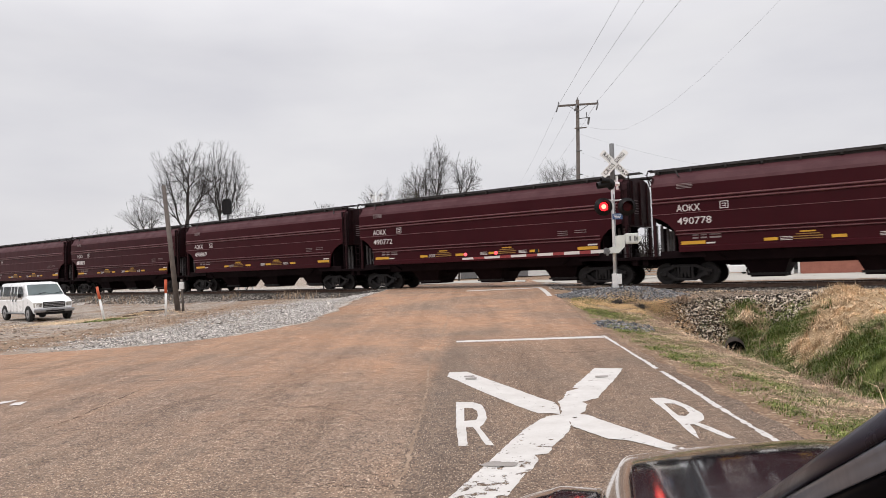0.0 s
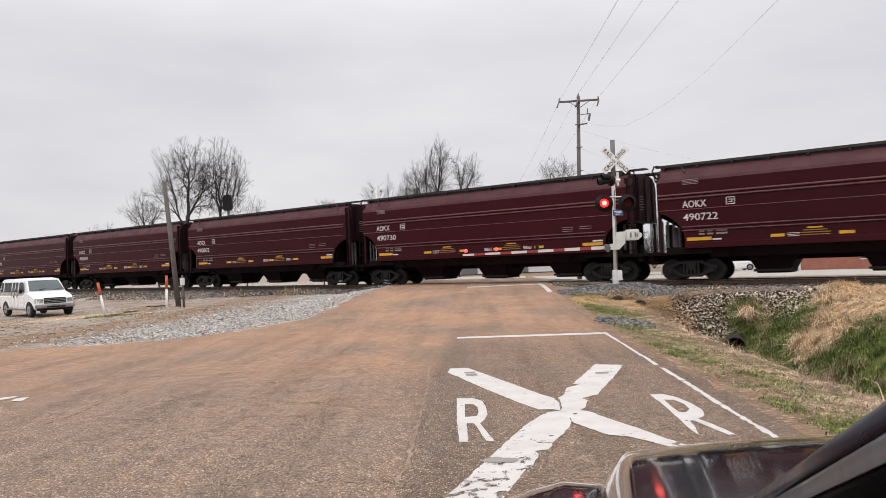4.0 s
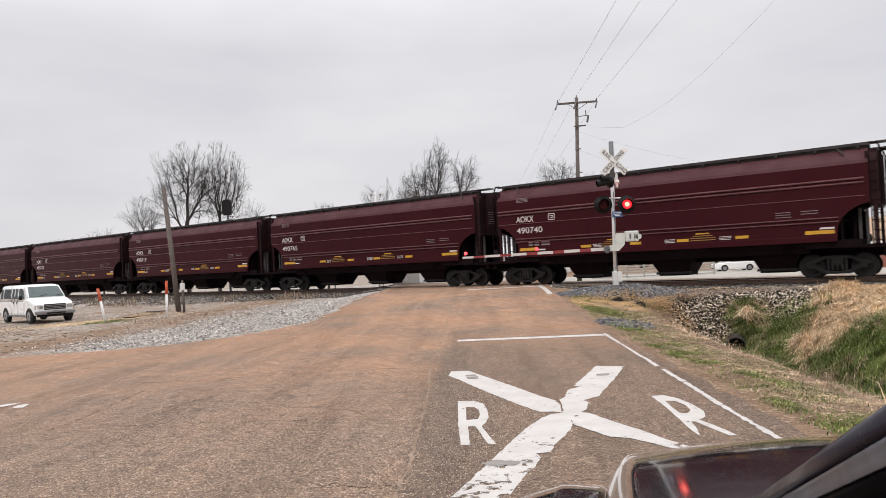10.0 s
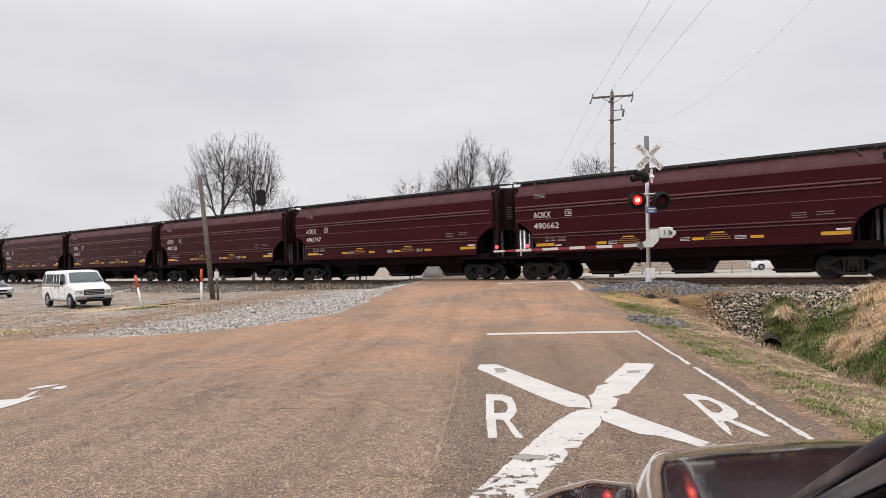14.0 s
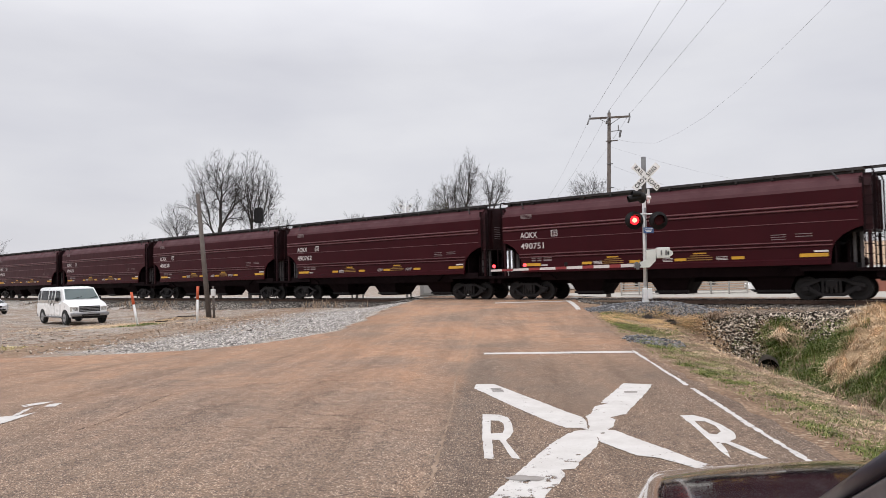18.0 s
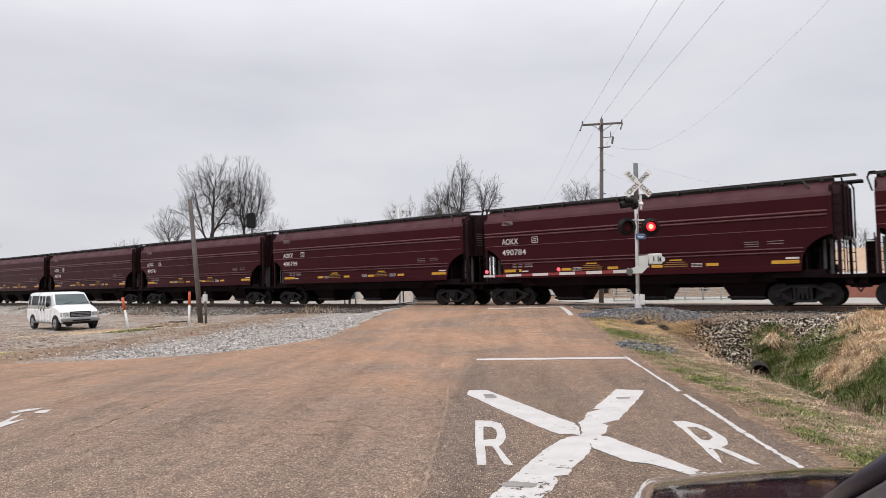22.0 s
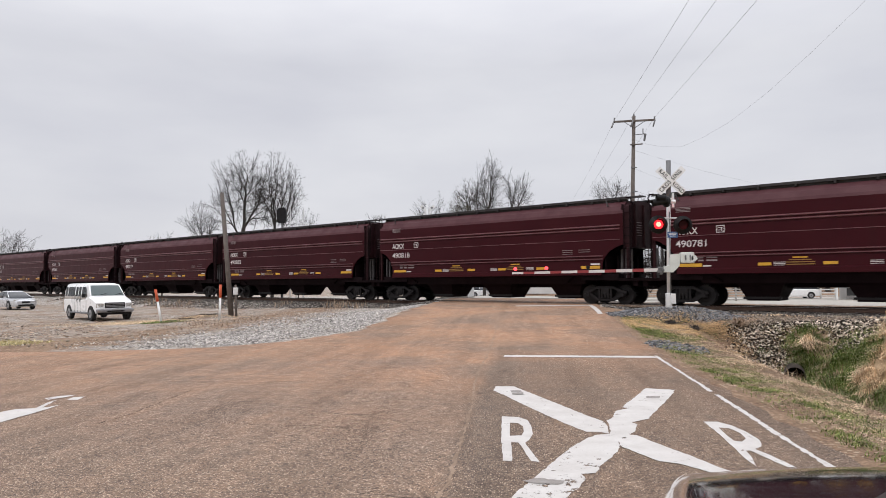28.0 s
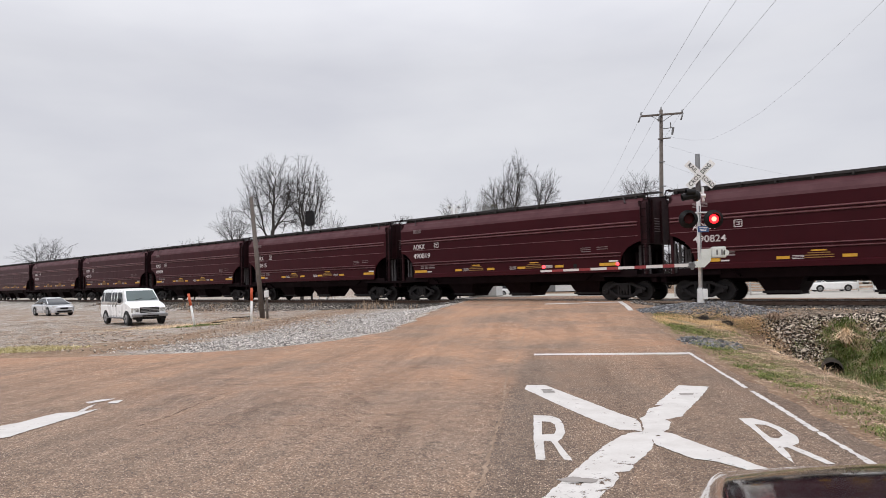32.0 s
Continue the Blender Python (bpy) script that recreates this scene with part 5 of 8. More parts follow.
def blades(name, xy, tall, wide, lean, mat, label, category, rng, droop=0.3, comb=None, spread=0.9):
    """Grass: each blade a bent strip of two quads that ends narrow."""
    n = len(xy)
    h = tall * rng.lognormal(0, 0.3, n)
    a = rng.uniform(0, 2 * np.pi, n) if comb is None else rng.normal(comb, spread, n)
    l = np.abs(rng.normal(0, lean, n)) + 0.05
    d = np.column_stack([np.cos(a), np.sin(a)])
    w = np.column_stack([-np.sin(a), np.cos(a)]) * (wide * rng.uniform(0.6, 1.4, n))[:, None]
    z0 = height(xy[:, 0], xy[:, 1]) - 0.01
    p0 = np.column_stack([xy, z0])
    p1 = np.column_stack([xy + d * (h * l * 0.45)[:, None], z0 + h * 0.62])
    p2 = np.column_stack([xy + d * (h * l * (1.0 + droop))[:, None], z0 + h * np.clip(1.0 - droop * l, 0.25, 1.0)])
    W = np.column_stack([w, np.zeros(n)])
    V = np.stack([p0 - W, p0 + W, p1 + W * 0.8, p1 - W * 0.8, p2 + W * 0.2, p2 - W * 0.2], 1).reshape(-1, 3)
    i = np.arange(n) * 6
    F = np.stack([np.stack([i, i + 1, i + 2, i + 3], 1), np.stack([i + 3, i + 2, i + 4, i + 5], 1)], 1).reshape(-1, 4)
    me = bpy.data.meshes.new(name)
    me.vertices.add(len(V))
    me.vertices.foreach_set("co", V.reshape(-1).astype(np.float32))
    me.loops.add(F.size)
    me.loops.foreach_set("vertex_index", F.reshape(-1).astype(np.int32))
    me.polygons.add(len(F))
    me.polygons.foreach_set("loop_start", np.arange(0, F.size, 4).astype(np.int32))
    me.update()
    return tagged(obj(name, me, mat), label, category, kind="stuff")


def scatter(n, x0, x1, y0, y1, keep, rng):
    x, y = rng.uniform(x0, x1, n), rng.uniform(y0, y1, n)
    k = rng.uniform(0, 1, n) < keep(x, y)
    return np.column_stack([x[k], y[k]])


def ditch_mid(y):
    return np.interp(y, [-60, 6, 12, 18.5, 60], [6.6, 6.6, 6.7, 7.0, 7.6])


def build_cover():
    rng = np.random.default_rng(4)

    def patchy(x, y, f, lo, hi, seed):
        return smoothstep(lo, hi, wavy(x, y, f, seed) + 0.45 * wavy(x, y, f * 3.1, seed + 2))

    # crushed stone on the lot side of the road
    g = scatter(150000, -17, -4.4, 14.6, 34, lambda x, y: smoothstep(0.0, 0.5, pave_left(y) - x) * smoothstep(10.0, 3.0, pave_left(y) - x) * smoothstep(-12.0, -6.5, x) * (0.15 + 0.85 * patchy(x, y, 0.8, -0.5, 0.3, 4)) * smoothstep(14.5, 17.5, y), rng)
    rocks("gravel_strip", g, 0.022, M_GRAVEL, "pale grey crushed stone beside the road", rng)
    g = scatter(34000, -34, -8, 15.5, 40, lambda x, y: 0.6 * smoothstep(1, 5, pave_left(y) - x) * (0.2 + 0.8 * patchy(x, y, 0.5, -0.3, 0.5, 6)), rng)
    rocks("lot_gravel", g, 0.022, M_LOTSTONE, "loose gravel on the bare lot", rng)
    # ballast along the track
    s, off = rng.uniform(-12, 75, 30000), rng.normal(0, 1, 30000)
    off = np.where(rng.uniform(0, 1, 30000) < 0.8, -rng.uniform(1.35, 4.4, 30000) + 0.0, rng.uniform(-0.6, 0.6, 30000))
    P = np.array(ACROSS)[None, :2] * (TRACK + off)[:, None] + np.array(ALONG)[None, :2] * s[:, None]
    keep = (P[:, 0] < pave_left(P[:, 1]) - 0.2) | (P[:, 0] > pave_right(P[:, 1]) + 0.2)
    keep = keep & ((P[:, 0] < 7.2) | (off > -2.6) | (rng.uniform(0, 1, 30000) < 0.25))
    rocks("ballast", P[keep], 0.045, M_BALLAST, "dark grey track ballast", rng)
    # the heap at the mast and a spill of stone by the verge
    g = scatter(22000, 3.0, 9.5, 22.9, 27.6, lambda x, y: smoothstep(2.1, 1.5, np.hypot((x - 5.3) * 0.8, (y - 25.0) * 1.15)), rng)
    rocks("gravel_heap", g, 0.029, M_HEAP, "heap of blue-grey stone round the signal mast", rng)
    g = scatter(2500, 2.8, 4.6, 15.2, 18.4, lambda x, y: smoothstep(1.0, 0.6, np.hypot((x - 3.55) / 0.75, (y - 16.6) / 1.3)), rng)
    rocks("gravel_spill", g, 0.03, M_HEAP, "spilled blue-grey stone on the verge", rng)
    # riprap above the culvert and along the foot of the track bed, parted by a tongue of grass
    def stony(x, y):
        tongue = smoothstep(0.62, 0.35, np.abs(x - 8.22 - 0.10 * (y - 20.5)) - 0.12 * wavy(x, y, 3.1, 5)) * smoothstep(22.9, 22.0, y)
        low = np.where(x < 8.3, 20.5, 20.2 - 1.9 * (x - 8.6)) + 0.25 * wavy(x, y, 2.0, 4)
        m = smoothstep(-0.1, 0.4, y - low) * smoothstep(23.6, 22.7, y - 0.12 * (x - 8)) * smoothstep(5.9, 6.9, x - 0.2 * wavy(x, y, 2.4, 2)) * smoothstep(0.15, -0.25, x - thatch_edge(y) - 0.05)
        return m * (1 - tongue) * (0.35 + 0.65 * patchy(x, y, 1.6, -0.5, 0.2, 8))
    g = scatter(70000, 5.2, 13.5, 19.6, 24.6, stony, rng)
    rocks("riprap", g, 0.027, M_RIPRAP, "broken pale stone with near-black pieces as shaded gaps, on the ditch head", rng, 0.45)
    v = scatter(16000, 5.4, 8.4, 19.4, 22.6, lambda x, y: smoothstep(0.0, 0.6, wavy(x, y, 1.9, 14) - 0.15 + 0.35 * (20.9 - y)), rng)
    blades("head_grass", v, 0.10, 0.006, 0.6, M_GREEN, "green grass creeping over the stone head", "grass", rng, 0.5)
    v = scatter(9000, 5.2, 9.0, 19.4, 23.4, lambda x, y: smoothstep(-0.1, 0.6, wavy(x, y, 2.3, 17)), rng)
    blades("head_stalks", v, 0.08, 0.005, 1.0, M_DEAD, "dead stalks between the stones", "grass", rng, 0.7)
    g = scatter(16000, 4.2, 13.0, 22.6, 26.4, lambda x, y: 0.8 * smoothstep(22.6, 23.4, y - 0.1 * (x - 8)) * smoothstep(0.3, 1.2, x - pave_right(y) - 0.6) * (0.2 + 0.8 * patchy(x, y, 1.1, -0.4, 0.4, 25)), rng)
    rocks("bed_stones", g, 0.026, M_BEDSTONE, "mixed brown stones at the foot of the track bed", rng)
    v = scatter(30000, 6.5, 15.0, 21.0, 27.0, lambda x, y: smoothstep(0.9, 0.3, np.abs(x * ACROSS.x + y * ACROSS.y - TRACK + 3.5)) * patchy(x, y, 1.3, -0.5, 0.5, 27), rng)
    blades("bed_straw", v, 0.05, 0.008, 2.0, M_STRAW, "trampled straw and dirt beside the track bed", "straw", rng, 0.85)
    # verge: bare brown soil with straw litter, green between
    v = scatter(90000, 2.75, 6.4, 4.5, 21, lambda x, y: smoothstep(0.05, 0.7, x - pave_right(y)) * (0.05 + 0.80 * patchy(x, y, 1.7, -0.1, 0.8, 1)) * smoothstep(21, 18, y), rng)
    blades("dead_grass", v, 0.035, 0.004, 3.0, M_DEAD, "flattened dead grass on the verge", "grass", rng, 0.85)
    v = scatter(60000, 3.2, 5.6, 5.0, 21, lambda x, y: smoothstep(0.5, 1.5, x - pave_right(y)) * patchy(x, y, 3.1, -0.1, 0.5, 11) * smoothstep(21, 18, y), rng)
    blades("straw_litter", v, 0.030, 0.0035, 1.9, M_STRAW, "pale straw litter along the ditch edge", "straw", rng, 0.85)
    # broken stalks lying across one another towards the lip of the ditch, some still standing
    v = scatter(26000, 3.3, 5.4, 5.0, 22, lambda x, y: smoothstep(0.5, 1.3, x - pave_right(y)) * (0.1 + 0.9 * patchy(x, y, 2.6, -0.2, 0.5, 31)), rng)
    blades("broken_stalks", v, 0.036, 0.0030, 1.9, M_LITTER, "broken brown stalks strewn on the verge", "straw", rng, 0.75)
    v = scatter(900, 3.9, 5.4, 6.0, 21, lambda x, y: smoothstep(0.5, 0.1, np.abs(x - 4.55 - 0.25 * wavy(x, y, 1.1, 3))) * patchy(x, y, 1.7, -0.3, 0.5, 33), rng)
    blades("standing_stalks", v, 0.17, 0.0035, 0.45, M_STRAW, "thin dry stalks standing on the lip of the ditch", "grass", rng, 0.4)
    flake = np.array([(-0.6, -0.2, 0), (0.5, -0.3, 0.12), (0.6, 0.25, 0.02), (-0.4, 0.3, 0.14)])
    v = scatter(170000, 2.8, 8.0, 4.5, 24.4, lambda x, y: smoothstep(0.15, 0.9, x - pave_right(y)) * (0.2 + 0.8 * patchy(x, y, 2.0, -0.4, 0.4, 15)) * smoothstep(24.4, 22.5, y), rng)
    R = spins(len(v), rng, 0.8) * (0.015 * rng.lognormal(0, 0.45, len(v)))[:, None, None]
    clumps("leaf_litter", (R, np.column_stack([v, height(v[:, 0], v[:, 1]) + 0.008])), flake, np.array([(0, 1, 2, 3)]), M_LITTER, "dry leaf and stalk litter on the verge", "litter")
    v = scatter(7000, -24, -8, 19, 34, lambda x, y: smoothstep(2, 5, pave_left(y) - x) * patchy(x, y, 0.7, -0.1, 0.5, 16), rng)
    R = spins(len(v), rng, 0.8) * (0.05 * rng.lognormal(0, 0.5, len(v)))[:, None, None]
    clumps("lot_litter", (R, np.column_stack([v, height(v[:, 0], v[:, 1]) + 0.012])), flake, np.array([(0, 1, 2, 3)]), M_LITTER, "scattered bark and straw on the lot", "litter")
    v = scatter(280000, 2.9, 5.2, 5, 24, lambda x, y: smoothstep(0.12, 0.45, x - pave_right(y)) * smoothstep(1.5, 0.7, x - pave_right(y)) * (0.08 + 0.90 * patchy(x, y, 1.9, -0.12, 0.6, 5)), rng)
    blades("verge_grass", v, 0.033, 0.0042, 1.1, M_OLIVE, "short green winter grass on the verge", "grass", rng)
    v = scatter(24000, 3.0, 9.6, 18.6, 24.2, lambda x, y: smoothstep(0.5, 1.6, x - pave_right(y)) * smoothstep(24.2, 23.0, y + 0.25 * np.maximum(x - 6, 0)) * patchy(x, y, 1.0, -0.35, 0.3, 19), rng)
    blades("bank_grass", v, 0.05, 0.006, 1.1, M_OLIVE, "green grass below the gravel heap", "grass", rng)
    v = scatter(75000, 2.9, 7.4, 19.8, 24.2, lambda x, y: smoothstep(0.1, 0.4, x - pave_right(y)) * smoothstep(1.3, 0.6, np.hypot((x - 4.7) / 1.9, (y - 22.2) / 1.8)) * patchy(x, y, 1.2, -0.6, 0.2, 9), rng)
    blades("straw_patch", v, 0.035, 0.010, 2.2, M_GOLD, "golden straw in front of the gravel heap", "grass", rng, 0.8)
    # ditch: green grass on the far slope, dry thatch above it
    def bare_head(x, y):
        return 1 - smoothstep(0.0, 0.4, y - np.where(x < 8.3, 20.2, 20.1 - 1.9 * (x - 8.6))) * smoothstep(0.35, 0.62, np.abs(x - 8.22 - 0.10 * (y - 20.5)))

    def tufts(count, x0, x1, y0, y1, keep, each, r):
        """Centres of tufts, and the blades round each: their places and the tuft they belong to."""
        c = scatter(count, x0, x1, y0, y1, keep, rng)
        k = rng.integers(each // 2, each * 3 // 2, len(c))
        own = np.repeat(np.arange(len(c)), k)
        return c, own, c[own] + rng.normal(0, r, (len(own), 2))

    v = scatter(70000, 6.2, 10.6, 6.0, 22.6, lambda x, y: smoothstep(-0.05, 0.45, x - ditch_mid(y) + 0.3 * wavy(x, y, 2.6, 6)) * smoothstep(0.55, -0.35, x - thatch_edge(y) + 0.5 * wavy(x, y, 1.7, 2)) * (0.25 + 0.75 * patchy(x, y, 1.3, -0.5, 0.2, 7)) * bare_head(x, y) * smoothstep(22.8, 21.6, y), rng)
    blades("ditch_grass", v, 0.10, 0.005, 1.0, M_GREEN, "lush green grass on the ditch side", "grass", rng, 0.5)
    c, own, v = tufts(1500, 6.3, 10.6, 6.0, 22.4, lambda x, y: smoothstep(-0.1, 0.3, x - ditch_mid(y)) * smoothstep(0.7, -0.2, x - thatch_edge(y) + 0.5 * wavy(x, y, 1.7, 2)) * bare_head(x, y), 70, 0.085)
    blades("grass_tufts", v, 0.135 * rng.uniform(0.6, 1.4, len(c))[own], 0.005, 0.55, M_GREEN, "thick green grass tufts hanging down the ditch side", "grass", rng, 0.7, rng.normal(3.3, 0.5, len(c))[own], 0.6)
    v = scatter(60000, 7.4, 18.0, 6.0, 25.5, lambda x, y: smoothstep(-0.35, 0.45, x - thatch_edge(y) + 0.5 * wavy(x, y, 1.7, 2)) * smoothstep(25.6, 24.6, y + 0.05 * (x - 9)), rng)
    blades("dry_thatch", v, 0.055, 0.008, 3.0, M_STRAW, "matted dry grass on the bank", "grass", rng, 0.8, 3.6)
    # the mat hangs over the edge in combed tufts, long at the lip and short behind
    c, own, v = tufts(2000, 7.4, 15.0, 6.5, 24.6, lambda x, y: smoothstep(-0.25, 0.4, x - thatch_edge(y) + 0.4 * wavy(x, y, 1.7, 2)) * smoothstep(25.0, 24.0, y) * smoothstep(15, 11.5, x), 85, 0.07)
    lip = smoothstep(1.6, 0.0, c[:, 0] - thatch_edge(c[:, 1]))
    blades("straw_tufts", v, ((0.045 + 0.15 * lip) * rng.uniform(0.7, 1.3, len(c)))[own], 0.0055, 0.6, M_STRAW, "combed tufts of dry grass hanging over the bank", "grass", rng, 0.85, rng.normal(3.55, 0.45, len(c))[own], 0.28)
    c, own, v = tufts(40, 7.2, 9.8, 7.0, 20.0, lambda x, y: 0.8 * smoothstep(1.6, 0.4, np.abs(x - thatch_edge(y) + 0.9)), 60, 0.05)
    blades("hanging_straw", v, 0.15, 0.004, 0.6, M_STRAW, "straw wisps among the green of the slope", "grass", rng, 0.9, rng.normal(3.4, 0.4, len(c))[own], 0.3)
    c = scatter(150, 5.2, 9.6, 7.0, 20.5, lambda x, y: smoothstep(1.4, 0.4, np.abs(x - ditch_mid(y) - 0.6)), rng)
    a = np.concatenate([q + rng.normal(0, 0.10, (90, 2)) for q in c])
    blades("stalk_tufts", a, 0.17, 0.005, 0.6, M_DEAD, "tufts of grey dead stalks in the ditch", "grass", rng, 0.9)
    v = scatter(60000, 4.6, 7.6, 6.0, 21.5, lambda x, y: smoothstep(1.5, 0.3, np.abs(x - ditch_mid(y) + 0.8)) * (0.3 + 0.7 * patchy(x, y, 1.9, -0.4, 0.3, 3)), rng)
    blades("ditch_stalks", v, 0.06, 0.005, 1.4, M_DEAD, "grey dead stalks in the ditch", "grass", rng, 0.8)
    for x, y, r, h, mat in ((7.6, 15.3, 0.22, 0.2, M_DEAD), (8.2, 12.6, 0.2, 0.22, M_DEAD), (5.35, 22.3, 0.10, 0.16, M_TIE), (4.75, 22.9, 0.10, 0.16, M_TIE), (6.9, 23.0, 0.18, 0.22, M_DEAD)):
        a = rng.normal(0, r * 0.5, (600, 2)) + (x, y)
        blades("grass_tussock", a, h * 0.85, 0.006, 0.8, mat, "drooping tussock of dead grass", "grass", rng, 1.0)
    a = rng.normal(0, 0.06, (500, 2)) * (1.0, 1.6) + (8.32, 21.35)
    blades("grass_tussock", a, 0.26, 0.005, 0.7, M_STRAW, "pale tussock of dead grass drooping over the culvert", "grass", rng, 0.95, 4.3, 0.45)
    v = scatter(16000, -26, -11, 27, 34, lambda x, y: smoothstep(1.1, 0.3, np.hypot((x + 18.2) / 5.5, (y - 30.6) / 2.6)) * patchy(x, y, 0.8, -0.5, 0.4, 21), rng)
    blades("lot_straw", v, 0.035, 0.012, 2.4, M_STRAW, "flattened straw round the marker posts", "straw", rng, 0.85)
    # scrub on the lot and in the yellow patch
    v = scatter(7000, -24, -8, 21, 36, lambda x, y: 0.8 * smoothstep(2, 5, pave_left(y) - x) * patchy(x, y, 0.45, 0.0, 0.5, 12), rng)
    blades("lot_weeds", v, 0.10, 0.009, 1.2, M_DEAD, "thin dead weeds on the lot", "grass", rng, 0.6)
    v = scatter(16000, -20, -11, 14.6, 19.4, lambda x, y: smoothstep(1.15, 0.5, np.hypot((x + 15.6) / 3.0, (y - 17.0) / 1.6)), rng)
    blades("yellow_grass", v, 0.05, 0.012, 1.3, M_YELGRASS, "yellowish grass patch at the edge of the lot", "grass", rng, 0.5)
    v = scatter(2500, -18, -14, 27.5, 30.5, lambda x, y: smoothstep(1.0, 0.3, np.hypot((x + 16.0) / 1.5, (y - 29.0) / 1.0)), rng)
    blades("lot_grass", v, 0.09, 0.009, 0.8, M_GREEN, "small green patch beside the marker posts", "grass", rng, 0.5)
    s, off = rng.uniform(12, 75, 3500), rng.uniform(3.0, 5.0, 3500)
    P = np.array(ACROSS)[None, :2] * (TRACK - off)[:, None] + np.array(ALONG)[None, :2] * s[:, None]
    P = P[P[:, 0] < pave_left(P[:, 1]) - 2.5]
    P = P[smoothstep(-0.1, 0.5, wavy(P[:, 0], P[:, 1], 0.8, 3)) > rng.uniform(0, 1, len(P))]
    blades("track_weeds", P, 0.3, 0.012, 0.5, M_DEAD, "brown dead weeds at the foot of the track bed", "grass", rng, 0.4)
    v = scatter(15000, -20, -12, 28.5, 33.5, lambda x, y: smoothstep(1.15, 0.3, np.hypot((x + 15.4) / 3.4, (y - 31.0) / 1.7)) * patchy(x, y, 1.3, -0.4, 0.3, 41), rng)
    blades("mound_straw", v, 0.04, 0.009, 1.6, M_STRAW, "brown straw on the mound between the posts", "straw", rng, 0.8)
    v = scatter(320, -17, -13, 30.2, 32.2, lambda x, y: smoothstep(1.0, 0.4, np.hypot((x + 15.0) / 1.7, (y - 31.1) / 0.8)), rng)
    blades("mound_twigs", v, 0.09, 0.010, 1.4, M_TIE, "dark rotten twigs lying on the mound", "twigs", rng, 0.7)
    # scraps of wood lying by the posts
    r2 = random.Random(3)
    for x, y, l, a in ((-15.6, 30.5, 0.8, 12), (-15.0, 31.1, 0.6, -18), (-14.9, 31.9, 0.5, 35), (-16.1, 30.1, 0.55, 24), (-15.2, 32.1, 0.4, -30), (-14.6, 31.3, 0.45, 50)):
        b = box("driftwood", (0, 0, 0.03), (l, 0.10, 0.05), M_TIE, None, "", 0.015)
        b.matrix_basis = pose(x, y, land(x, y), r2.uniform(-6, 6), r2.uniform(-4, 4), a)
        tagged(b, "rotten dark scrap of timber on the lot", "timber", "timber scraps")


# ---- crossing signal ----
GATE_Y = 24.62


def lamp_unit(parent, x, z, face, y=24.5):
    """A round black backing with visor and a lens that turns: lit on one face, dark on the other. face: +1 looks at the road."""
    bm = bmesh.new()
    add_cyl(bm, (x, y, z), (x, y + 0.03 * face, z), 0.32, 0.32, 32)
    back = part("backing", bm, M_BLACK, parent, "", True)
    bm = bmesh.new()
    add_cyl(bm, (x, y + 0.02 * face, z), (x, y + 0.22 * face, z), 0.17, 0.13, 20)
    part("housing", bm, M_BLACK, back)
    bm = bmesh.new()
    n = 20
    rings = []
    for j, yy in enumerate((0.0, -0.30)):
        ring = []
        for i in range(n + 1):
            a = radians(-35 + 250 * i / n)
            ring.append(bm.verts.new((x + 0.19 * math.cos(a), y + yy * face * (0.55 + 0.45 * max(0.0, math.sin(a))), z + 0.19 * math.sin(a))))
        rings.append(ring)
    for i in range(n):
        bm.faces.new((rings[0][i], rings[0][i + 1], rings[1][i + 1], rings[1][i]))
    part("visor", bm, M_BLACK, back, "", True)
    lens = None
    bm = bmesh.new()
    add_cyl(bm, (0, -0.012, 0), (0, -0.022, 0), 0.158, 0.14, 28)
    lens = part("lens", bm, M_REDON, parent, "red signal lens")
    lens.matrix_basis = pose(x, y - 0.05 * face, z)
    bm = bmesh.new()
    add_cyl(bm, (0, -0.023, 0), (0, -0.028, 0), 0.085, 0.05, 20)
    part("bulb", bm, M_REDCORE, lens)
    bm = bmesh.new()
    add_cyl(bm, (0, 0.012, 0), (0, 0.02, 0), 0.158, 0.13, 28)
    part("dark_face", bm, M_REDOFF, lens)
    bm = bmesh.new()
    add_cyl(bm, (0, -0.012, 0), (0, 0.012, 0), 0.162, 0.162, 28)
    part("lens_ring", bm, M_BLACK, lens)
    return lens


